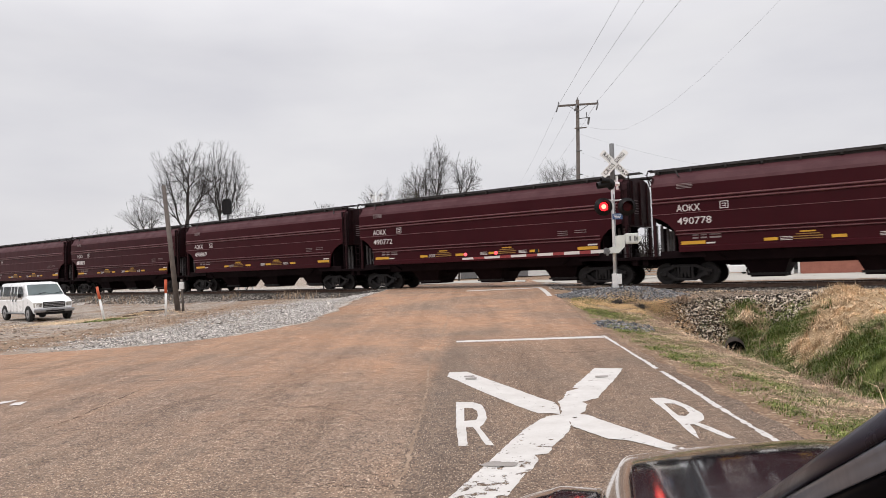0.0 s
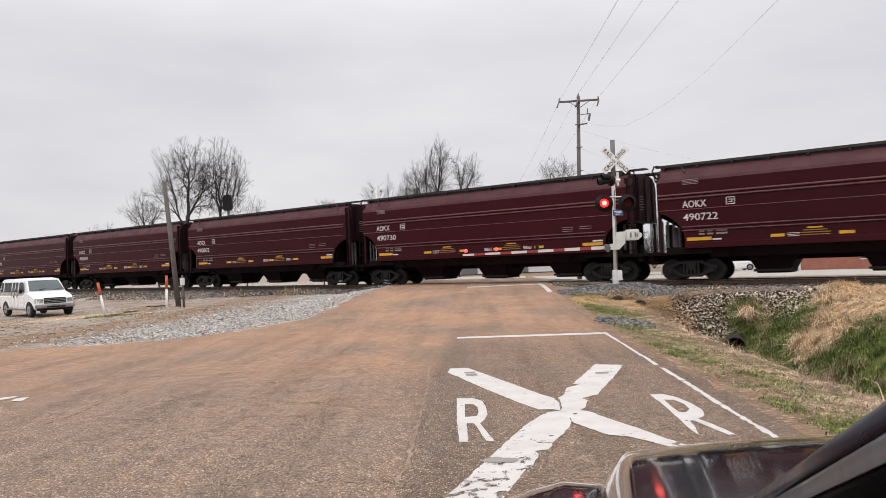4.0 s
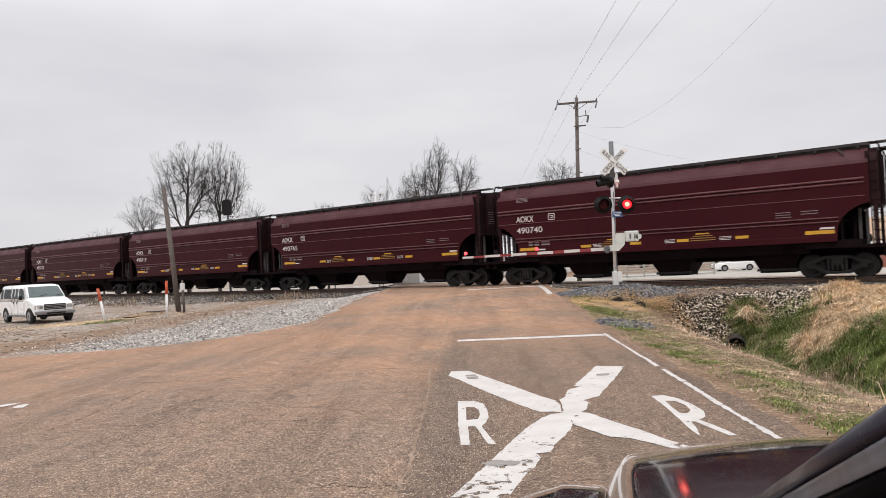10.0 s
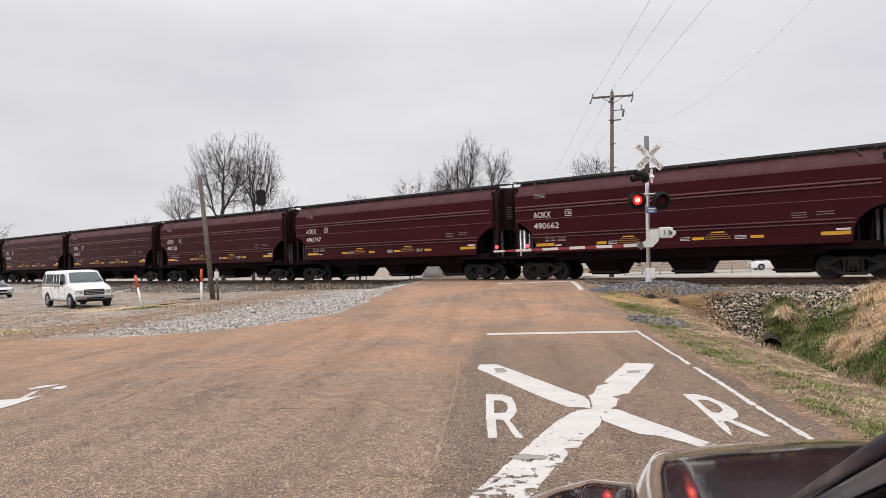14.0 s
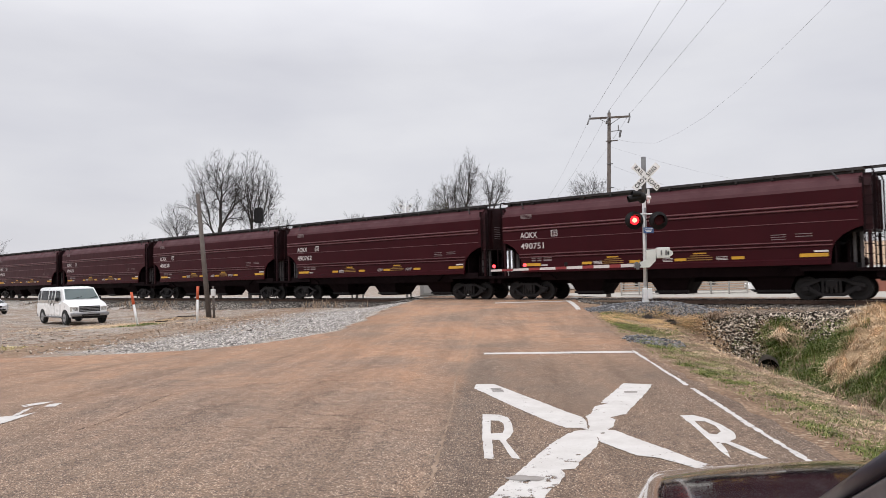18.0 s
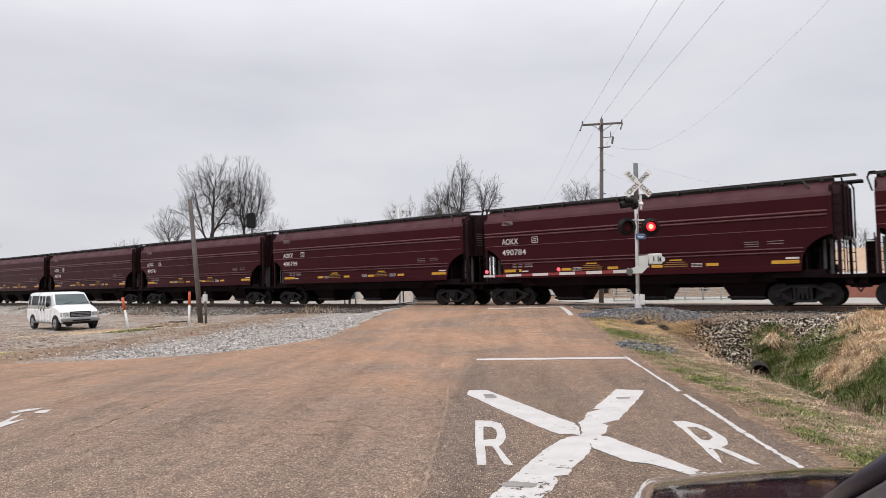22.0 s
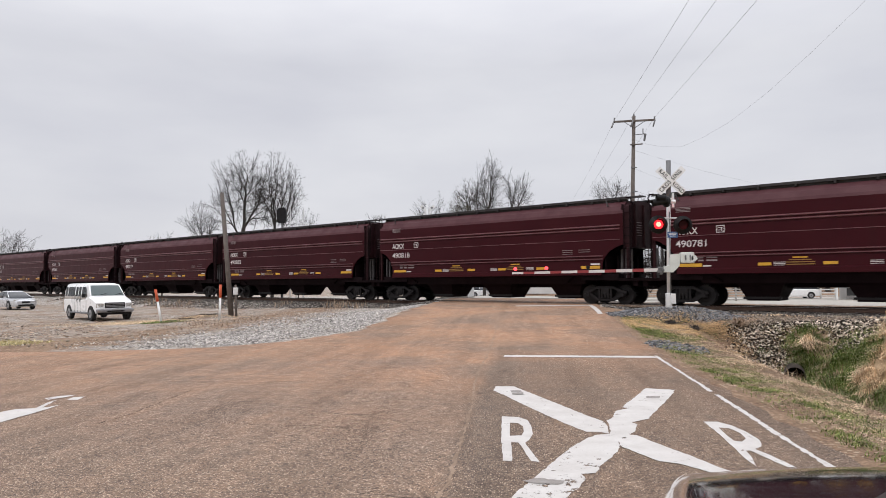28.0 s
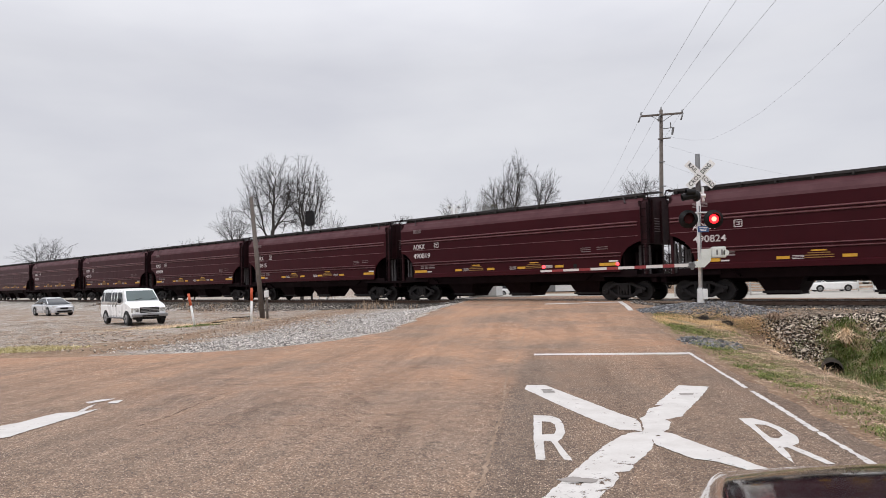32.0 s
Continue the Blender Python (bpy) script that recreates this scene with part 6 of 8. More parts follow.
def build_signal():
    sig = thing("crossing_signal", pose(0, 0, 0), "silver railway crossing signal with crossbuck and red lamps", "crossing signal")
    bx, by, bz = 5.07, 24.7, 0.60
    bm = bmesh.new()
    add_cyl(bm, (bx, by, bz), (bx + 0.075, by, 4.95), 0.07, 0.066, 20)
    part("mast", bm, M_ALU, sig, "", True)
    bm = bmesh.new()
    add_cyl(bm, (bx + 0.07, by, 4.3), (bx + 0.092, by, 5.72), 0.085, 0.085, 16)
    part("mast_top", bm, M_GREYTRIM, sig, "grey sleeve", True)
    # crossbuck
    c = Vector((5.2, 24.58, 4.985))
    for ang, dy, text in ((-45, 0.0, ("RAIL", "ROAD")), (45, -0.025, ("CROS", "SING"))):
        bm = bmesh.new()
        add_box(bm, (0, 0, 0), (1.22, 0.012, 0.235), 0.004)
        blade = part("crossbuck_blade", bm, M_WHITE, sig, "white blade with black capitals")
        m = Matrix.Translation(c + Vector((0, dy, 0))) @ pose(0, 0, 0, 0, -ang, 0)
        blade.matrix_basis = m
        for word, dx in zip(text, (-0.34, 0.34)) if ang < 0 else zip(text, (-0.275, 0.275)):
            letters("lettering", word, 0.205, M_SIGNINK, Matrix.Translation((dx, -0.0085, 0)) @ pose(0, 0, 0, 90, 0, 0), blade, "", 0.84 if ang < 0 else 0.86, 0.004, 1.14)
    # upper pair of lamps, seen from the side
    bm = bmesh.new()
    add_cyl(bm, (5.12, 24.68, 4.32), (5.12, 24.2, 4.32), 0.03, seg=8)
    add_cyl(bm, (5.12, 24.68, 4.32), (5.35, 24.9, 4.32), 0.03, seg=8)
    part("upper_arm", bm, M_ALU, sig)
    up = bmesh.new()
    add_cyl(up, (5.02, 24.35, 4.22), (4.96, 24.32, 4.22), 0.19, 0.19, 24)
    side_back = part("side_backing", up, M_BLACK, sig, "", True)
    for dz in (0.0,):
        bm = bmesh.new()
        add_cyl(bm, (4.98, 24.3, 4.26), (4.50, 24.25, 4.18), 0.13, 0.12, 16, False)
        part("side_visor", bm, M_BLACK, side_back, "", True)
        bm = bmesh.new()
        add_cyl(bm, (4.92, 24.2, 4.34), (4.62, 24.15, 4.36), 0.10, 0.10, 16, False)
        part("side_visor", bm, M_BLACK, side_back, "", True)
        bm = bmesh.new()
        add_cyl(bm, (5.03, 24.3, 4.20), (5.10, 24.28, 4.20), 0.075, 0.06, 16)
        part("side_lens", bm, M_REDSMALL, side_back, "red back light")
    bm = bmesh.new()
    add_cyl(bm, (5.27, 24.6, 4.55), (5.27, 24.6, 4.05), 0.045, seg=8)
    add_cyl(bm, (5.2, 24.6, 4.25), (5.35, 24.6, 4.25), 0.07, seg=8)
    part("bracket", bm, M_ALU, sig)
    # main pair
    bm = bmesh.new()
    add_cyl(bm, (4.72, 24.6, 3.68), (5.57, 24.6, 3.66), 0.028, seg=8)
    add_cyl(bm, (4.73, 24.6, 3.68), (4.73, 24.6, 3.45), 0.025, seg=8)
    add_cyl(bm, (5.56, 24.6, 3.66), (5.56, 24.6, 3.43), 0.025, seg=8)
    part("lamp_arm", bm, M_ALU, sig)
    left = lamp_unit(sig, 4.73, 3.45, 1)
    right = lamp_unit(sig, 5.56, 3.42, 1)
    for l in (left, right):
        l["label"] = "red signal lens that flashes in turn"
    sign = box("small_sign", (5.22, 24.55, 3.09), (0.36, 0.012, 0.21), M_BLUE, sig, "blue information plate", 0.004)
    for i in range(3):
        box("text_bar", (5.22, 24.542, 3.14 - 0.05 * i), (0.28 - 0.05 * i, 0.006, 0.02), M_WHITE, sign)
    # gate mechanism
    bm = bmesh.new()
    add_prism(bm, [(4.88, 1.78), (5.20, 1.78), (5.42, 2.0), (5.46, 2.42), (5.12, 2.40), (5.10, 2.02), (4.88, 1.98)], "y", 24.5, 24.66)
    mech = part("gate_mechanism", bm, M_GATEBOX, sig, "off-white gate drive arm")
    bm = bmesh.new()
    add_box(bm, (5.68, 24.55, 2.28), (0.46, 0.3, 0.38), 0.05)
    add_cyl(bm, (5.90, 24.4, 2.26), (5.90, 24.72, 2.26), 0.10, seg=14)
    motor = part("motor_box", bm, M_GATEBOX, mech)
    for x in (5.60, 5.76):
        box("slot", (x, 24.39, 2.28), (0.05, 0.03, 0.17), M_GREYTRIM, motor, "", 0.008)
    bm = bmesh.new()
    for p in ((4.86, 1.86), (4.76, 1.95), (4.70, 1.82), (4.80, 1.74)):
        add_cyl(bm, (p[0], 24.42, p[1]), (p[0], 24.66, p[1]), 0.035, seg=8)
    add_box(bm, (4.79, 24.55, 1.86), (0.2, 0.1, 0.2), 0.02)
    part("arm_clamp", bm, M_GREYTRIM, mech)
    box("junction_box", (5.19, 24.58, 0.86), (0.16, 0.16, 0.36), M_ALU, sig, "", 0.015)
    box("mast_base", (5.07, 24.7, 0.80), (0.2, 0.2, 0.5), M_ALU, sig, "", 0.02)
    bar("conduit", (5.12, 24.6, 1.0), (5.14, 24.6, 3.9), 0.018, M_GREYTRIM, sig, seg=8)
    # arm
    gate = thing("gate_arm", pose(4.78, GATE_Y, 1.87, 0, 180 - 0.8, 0), "lowered gate arm striped red and white with lamps", "gate arm")
    bm = bmesh.new()
    L = 5.15
    add_prism(bm, [(0.0, -0.06), (L, -0.036), (L, 0.036), (0.0, 0.06)], "y", -0.022, 0.022)
    part("arm", bm, M_GATE, gate)
    turning = []
    for x, on in ((L - 0.12, 2), (L - 1.22, 0), (L - 2.68, 1)):
        box("lamp_foot", (x, 0, -0.075), (0.09, 0.06, 0.06), M_BLACK, gate, "", 0.01)
        bm = bmesh.new()
        add_cyl(bm, (0, -0.03, 0), (0, -0.055, 0), 0.062, 0.04, 16)
        l = part("gate_lamp", bm, M_REDSMALL, gate, "small red lamp")
        l.matrix_basis = pose(x, 0, -0.15)
        bm = bmesh.new()
        add_cyl(bm, (0, -0.03, 0), (0, 0.045, 0), 0.066, 0.066, 16)
        part("lamp_case", bm, M_BLACK, l)
        turning.append((l, on, (x, 0, -0.15)))
    return left, right, turning


def flips(phase_on, at, base):
    """Rows that turn a lens to show its lit face for half of each flash, its dark face for the other."""
    rows = []
    beat = lambda n: float(np.interp(n, [-2, 8, 26, 28, 39, 63, 73], [-4.227, 1.2, 10.97, 12.05, 17.955, 30.93, 36.33]))
    # angle 0: lit face to the road; 180: dark face
    ang = 180.0 if phase_on == 1 else 0.0
    rows.append((0.0, ang))
    n = 0
    while True:
        t = beat(n)
        n += 1
        if t <= 0.05:
            continue
        if t > 31.9:
            break
        rows.append((t - 0.045, ang))
        for j in range(4):
            rows.append((t + (j - 1.5) / 60.0, ang + 60.0 * j))
        rows.append((t + 0.045, ang + 180.0))
        ang += 180.0
    rows.append((32.0, ang))
    return [(t, pose(*base, 0, 0, a)) for t, a in rows]


# ---- poles and wires ----


def wire(name, a, b, sag, parent, r=0.006, n=14):
    a, b = Vector(a), Vector(b)
    bm = bmesh.new()
    pts = []
    for i in range(n + 1):
        u = i / n
        p = a.lerp(b, u)
        p.z -= 4 * sag * u * (1 - u)
        pts.append(p)
    rings = []
    for i, p in enumerate(pts):
        d = (pts[min(i + 1, n)] - pts[max(i - 1, 0)]).normalized()
        s = d.cross(Vector((0, 0, 1))).normalized()
        t = s.cross(d)
        rings.append([bm.verts.new(p + (s * math.cos(k * 2.094) + t * math.sin(k * 2.094)) * r) for k in range(3)])
    for q, w in zip(rings, rings[1:]):
        for k in range(3):
            bm.faces.new((q[k], q[(k + 1) % 3], w[(k + 1) % 3], w[k]))
    ob = part(name, bm, M_WIRE, parent)
    if parent is None:
        tagged(ob, "thin overhead power line", "wire", "overhead wires")
    return ob


def utility_pole(x, y, top, lean, fittings=True):
    z0 = land(x, y) - 0.3
    pole = thing("utility_pole", pose(x, y, z0), "weathered wooden utility pole with a crossarm", "utility pole", "utility poles")
    h = top - z0
    bar("pole", (0, 0, 0), (lean, 0, h), 0.15, M_POLE, pole, "", 0.10, 14)
    bm = bmesh.new()
    add_box(bm, (lean, -0.13, h - 0.32), (2.45, 0.09, 0.115), 0.01, pose(0, 0, 0, 0, -1.0, 0))
    arm = part("crossarm", bm, M_POLE, pole)
    for dx in (-1.18, 0.0, 1.18):
        bm = bmesh.new()
        z = h - 0.25 if dx else h
        add_cyl(bm, (lean + dx, -0.13 if dx else 0, z), (lean + dx, -0.13 if dx else 0, z + 0.16), 0.055, 0.03, 10)
        part("insulator", bm, M_GREYTRIM, arm)
    for s in (-1, 1):
        bar("brace", (lean, -0.1, h - 0.75), (lean + s * 0.62, -0.13, h - 0.36), 0.018, M_GREYTRIM, pole, seg=6)
    if fittings:
        for dx in (-1.22, 1.2, -0.1):
            bar("cutout", (lean + dx, -0.2, h - 0.33), (lean + dx - 0.16, -0.42, h - 0.75), 0.045, M_GREYTRIM, pole, seg=8)
        bm = bmesh.new()
        add_cyl(bm, (lean, 0, h - 1.15), (lean + 0.62, -0.1, h - 1.12), 0.025, seg=6)
        add_cyl(bm, (lean + 0.5, -0.1, h - 0.8), (lean + 0.5, -0.1, h - 1.15), 0.03, seg=6)
        part("bracket", bm, M_GREYTRIM, pole)
        bm = bmesh.new()
        add_cyl(bm, (lean + 0.56, -0.1, h - 1.55), (lean + 0.64, -0.1, h - 1.12), 0.06, 0.07, 12)
        part("coil", bm, M_GREYTRIM, pole)
        bm = bmesh.new()
        add_box(bm, (lean + 0.1, -0.1, h - 1.75), (0.8, 0.06, 0.07), 0.0, pose(0, 0, 0, 0, -6, 20))
        part("lower_arm", bm, M_POLE, pole)
        for dz in (3.15, 4.6):
            bm = bmesh.new()
            add_box(bm, (lean * 0.8, -0.12, h - dz), (0.36, 0.06, 0.06), 0.01)
            part("drop_clamp", bm, M_GREYTRIM, pole)
    return pole


def build_poles():
    utility_pole(6.43, 42.0, 11.4, 0.4)
    utility_pole(6.6, 104.0, 11.2, 0.0, False)
    utility_pole(7.2, -24.0, 11.6, 0.0, False)
    for a, b, c in (((5.65, 41.9, 11.15), (5.9, -24, 11.55), (5.4, 104, 11.1)), ((6.83, 42, 11.55), (7.2, -24, 11.9), (6.6, 104, 11.4)), ((8.0, 41.9, 11.22), (8.3, -24, 11.55), (7.8, 104, 11.1))):
        wire("overhead_wire", a, b, 0.35, None)
        wire("overhead_wire", a, c, 0.9, None)
    # a slack line that crosses the view, held by a pole out on the near side
    bm_pts = [(0.0, 9.95), (0.05, 9.25), (0.1, 8.7), (0.162, 8.16), (0.225, 8.11), (0.286, 8.23), (0.358, 8.65), (0.421, 9.2), (0.478, 9.75), (0.56, 10.7), (0.66, 12.0)]
    P0, P1 = Vector((6.85, 42, 0)), Vector((14, 0, 0))
    utility_pole(P0.lerp(P1, 0.66).x, P0.lerp(P1, 0.66).y, 12.3, 0.0, False)
    bm = bmesh.new()
    ring0 = None
    for u, z in bm_pts:
        p = P0.lerp(P1, u)
        p.z = z
        ring = [bm.verts.new(p + Vector((0.0035 * math.cos(k * 2.094), 0, 0.0035 * math.sin(k * 2.094)))) for k in range(3)]
        if ring0:
            for k in range(3):
                bm.faces.new((ring0[k], ring0[(k + 1) % 3], ring[(k + 1) % 3], ring[k]))
        ring0 = ring
    tagged(part("service_wire", bm, M_WIRE), "slack thin service line from the pole", "wire", "overhead wires")
    wire("service_wire", (6.8, 41.9, 9.3), (30, 62, 8.4), 0.7, None, 0.0035)
    wire("service_wire", (6.75, 41.9, 8.2), (32, 66, 6.0), 0.9, None, 0.004)
    wire("service_wire", (6.7, 41.9, 6.9), (34, 70, 4.5), 0.9, None, 0.004)
    # leaning timber post with a smaller companion
    x, y = POST
    z = land(x, y)
    post = thing("timber_post", pose(x, y, z - 0.2), "bare leaning timber post without wires", "post")
    bar("pole", (0, 0, 0), (-0.58, 0.1, 6.3), 0.128, M_POLE, post, "", 0.095, 12)
    x2, y2 = x + 0.33, y - 0.2
    p2 = thing("meter_post", pose(x2, y2, land(x2, y2) - 0.1), "short grey post with a small meter box", "post")
    bar("post", (0, 0, 0), (-0.05, 0, 1.65), 0.06, M_POLE, p2, "", 0.05, 8)
    box("meter_box", (-0.02, -0.06, 1.35), (0.2, 0.14, 0.34), M_SIDING, p2, "", 0.02)
    for x, y, dx, h, label in (WHITE1, WHITE2):
        m = thing("marker_post", pose(x, y, land(x, y) - 0.05), label, "marker post", "marker posts")
        bar("post", (0, 0, 0), (dx * 0.64, 0, h * 0.64), 0.05, M_WHITE, m, "white lower part", 0.05, 12)
        bar("sleeve", (dx * 0.64, 0, h * 0.64), (dx, 0, h), 0.062, M_ORANGE, m, "orange-red top", 0.058, 12)


POST = (-14.09, 31.97)
WHITE1 = (-16.36, 29.56, -0.31, 1.56, "white plastic marker post with an orange top, leaning")
WHITE2 = (-13.76, 29.92, 0.04, 1.66, "white plastic marker post with an orange top")


# ---- vehicles ----


def loft(bm, sections, cap=True):
    """Skin a row of rings of equal length."""
    rings = [[bm.verts.new(p) for p in s] for s in sections]
    n = len(rings[0])
    for a, b in zip(rings, rings[1:]):
        for i in range(n):
            bm.faces.new((a[i], a[(i + 1) % n], b[(i + 1) % n], b[i]))
    if cap:
        bm.faces.new(rings[0][::-1])
        bm.faces.new(rings[-1])


def tub(x, half, z0, z1, inset=0.06, tuck=0.04):
    """One cross ring of a car body at x: lower edge, belt and top, with rounded corners."""
    return [(x, -half + tuck, z0), (x, -half, z0 + 0.18), (x, -half, z1 - 0.12), (x, -half + inset, z1), (x, half - inset, z1), (x, half, z1 - 0.12), (x, half, z0 + 0.18), (x, half - tuck, z0)]


def road_wheel(parent, x, y, r, w=0.22):
    s = 1 if y > 0 else -1
    bm = bmesh.new()
    add_cyl(bm, (x, y - s * w, r), (x, y, r), r * 0.97, r * 0.95, 26)
    add_cyl(bm, (x, y - s * w * 0.85, r), (x, y - s * w * 0.15, r), r, r, 26)
    wheel = part("wheel", bm, M_TYRE, parent, "", False)
    bm = bmesh.new()
    add_cyl(bm, (x, y, r), (x, y + s * 0.012, r), r * 0.62, r * 0.56, 22)
    part("rim", bm, M_RIM, wheel)
    bm = bmesh.new()
    add_cyl(bm, (x, y + s * 0.012, r), (x, y + s * 0.035, r), r * 0.2, r * 0.16, 12)
    part("hub", bm, M_GREYTRIM, wheel)
    return wheel


def wheel_arch(parent, x, y, r):
    """Black half-round plate on the side of a body, standing for the shaded wheel opening."""
    s = 1 if y > 0 else -1
    bm = bmesh.new()
    add_prism(bm, [(x + r * math.cos(a), 0.30 + max(0.0, r * math.sin(a)) + 0.04) for a in np.linspace(0, math.pi, 13)] + [(x - r, 0.30), (x + r, 0.30)], "y", y - s * 0.10, y)
    part("wheel_arch", bm, M_BLACK, parent)


def pane(name, pts, mat, parent, label="", thick=0.012):
    bm = bmesh.new()
    f = bm.faces.new([bm.verts.new(p) for p in pts])
    bmesh.ops.solidify(bm, geom=[f], thickness=thick)
    return part(name, bm, mat, parent, label)


def build_van():
    """Full-size passenger van, x forward."""
    h = radians(-38)
    fr = Vector((-22.46, 33.50, 0))
    o = fr - Vector((math.cos(h) * 1.785 + math.sin(h) * 0.946, math.sin(h) * 1.785 - math.cos(h) * 0.946, 0))
    van = thing("passenger_van", pose(o.x, o.y, land(o.x, o.y) + 0.02, 0, 0, -38) @ Matrix.Scale(0.965, 4), "white full-size passenger van parked on the gravel lot", "van")
    W = 1.0
    bm = bmesh.new()
    loft(bm, [tub(-2.75, W - 0.05, 0.42, 1.15), tub(-2.6, W, 0.38, 1.18), tub(1.1, W, 0.36, 1.22), tub(1.5, W, 0.36, 1.35, 0.14), tub(1.85, W - 0.005, 0.36, 1.31, 0.20), tub(2.2, W - 0.03, 0.40, 1.20, 0.24), tub(2.44, W - 0.07, 0.42, 1.09, 0.24), tub(2.56, W - 0.12, 0.45, 1.0, 0.22), tub(2.60, W - 0.16, 0.47, 0.94, 0.2)])
    part("body", bm, M_VAN, van)
    bm = bmesh.new()
    def ring(x, b, t, zt):
        half = [(b, 1.14), ((b + t) / 2 + 0.03, 1.55), (t + 0.01, zt - 0.16), (t - 0.03, zt - 0.085), (t - 0.11, zt - 0.03), (t - 0.30, zt)]
        return [(x, -y, z) for y, z in half] + [(x, y, z) for y, z in half[::-1]]
    loft(bm, [ring(-2.72, 0.95, 0.82, 1.95), ring(-2.5, 0.99, 0.86, 2.04), ring(0.55, 0.99, 0.86, 2.05), ring(0.72, 0.985, 0.85, 2.03), ring(0.88, 0.98, 0.83, 1.98), ring(0.97, 0.97, 0.80, 1.925)])
    part("cabin", bm, M_VAN, van, "", True)
    bm = bmesh.new()
    loft(bm, [[(0.83, -0.98, 1.14), (0.83, -0.83, 1.98), (0.83, 0.83, 1.98), (0.83, 0.98, 1.14)], [(1.1, -0.97, 1.14), (0.92, -0.82, 1.95), (0.92, 0.82, 1.95), (1.1, 0.97, 1.14)], [(1.66, -0.94, 1.14), (1.54, -0.90, 1.35), (1.54, 0.90, 1.35), (1.66, 0.94, 1.14)]])
    part("cowl", bm, M_VAN, van)
    pane("windscreen", [(1.55, -0.86, 1.365), (1.55, 0.86, 1.365), (1.00, 0.74, 1.915), (1.00, -0.74, 1.915)], M_SCREEN, van, "greenish windscreen", 0.02)
    for y in (-0.4, 0.42):
        bar("wiper", (1.54, y, 1.40), (1.44, y + 0.42, 1.49), 0.012, M_BLACK, van, seg=5)
    for s in (-1, 1):
        def side(x0, x1, lean=0.0, name="side_window"):
            pane(name, [(x0, s * 0.992, 1.31), (x1 + lean, s * 0.992, 1.31), (x1, s * 0.92, 1.84), (x0, s * 0.92, 1.84)], M_GLASS, van)
        side(0.32, 0.86, 0.30, "front_window")
        side(-0.20, 0.15)
        side(-0.68, -0.33)
        side(-1.95, -0.85)
        side(-2.45, -2.1)
        for x in (0.22, -0.26, -0.76):
            box("door_seam", (x, s * 0.992, 0.95), (0.012, 0.02, 1.0), M_GREYTRIM, van)
        for x in (0.12, -0.38):
            box("door_handle", (x, s * 1.005, 1.08), (0.07, 0.03, 0.12), M_BLACK, van, "", 0.01)
        for x in (1.85, -1.68):
            wheel_arch(van, x, s * 1.004, 0.48)
            road_wheel(van, x, s * 1.015, 0.38)
        bm = bmesh.new()
        add_box(bm, (1.0, s * 1.10, 1.36), (0.08, 0.17, 0.22), 0.03)
        part("door_mirror", bm, M_BLACK, van)
        box("headlamp", (2.53, s * 0.71, 0.84), (0.14, 0.30, 0.24), M_LAMPCLEAR, van, "", 0.03)
        box("corner_lamp", (2.45, s * 0.895, 0.84), (0.20, 0.07, 0.24), M_LAMPCLEAR, van, "", 0.02)
        box("running_board", (-0.1, s * 0.98, 0.40), (2.6, 0.14, 0.08), M_GREYTRIM, van, "", 0.02)
    grille = box("grille", (2.56, 0, 0.84), (0.12, 1.06, 0.30), M_BLACK, van, "", 0.03)
    for i in range(3):
        box("grille_bar", (2.627, 0, 0.76 + 0.08 * i), (0.02, 0.98, 0.034), M_RIM, grille)
    box("emblem", (2.64, 0, 0.82), (0.012, 0.11, 0.05), M_GREYTRIM, grille, "", 0.01)
    box("bumper_intake", (2.762, 0, 0.52), (0.012, 0.9, 0.07), M_BLACK, van)
    box("valance", (2.56, 0, 0.40), (0.16, 1.72, 0.14), M_BLACK, van, "", 0.03)
    box("bumper", (2.64, 0, 0.55), (0.20, 1.92, 0.19), M_RIM, van, "grey front bumper", 0.05)
    box("number_plate", (2.768, 0, 0.615), (0.012, 0.28, 0.09), M_RIM, van)
    box("rear_bumper", (-2.78, 0, 0.50), (0.18, 1.9, 0.2), M_GREYTRIM, van, "", 0.04)


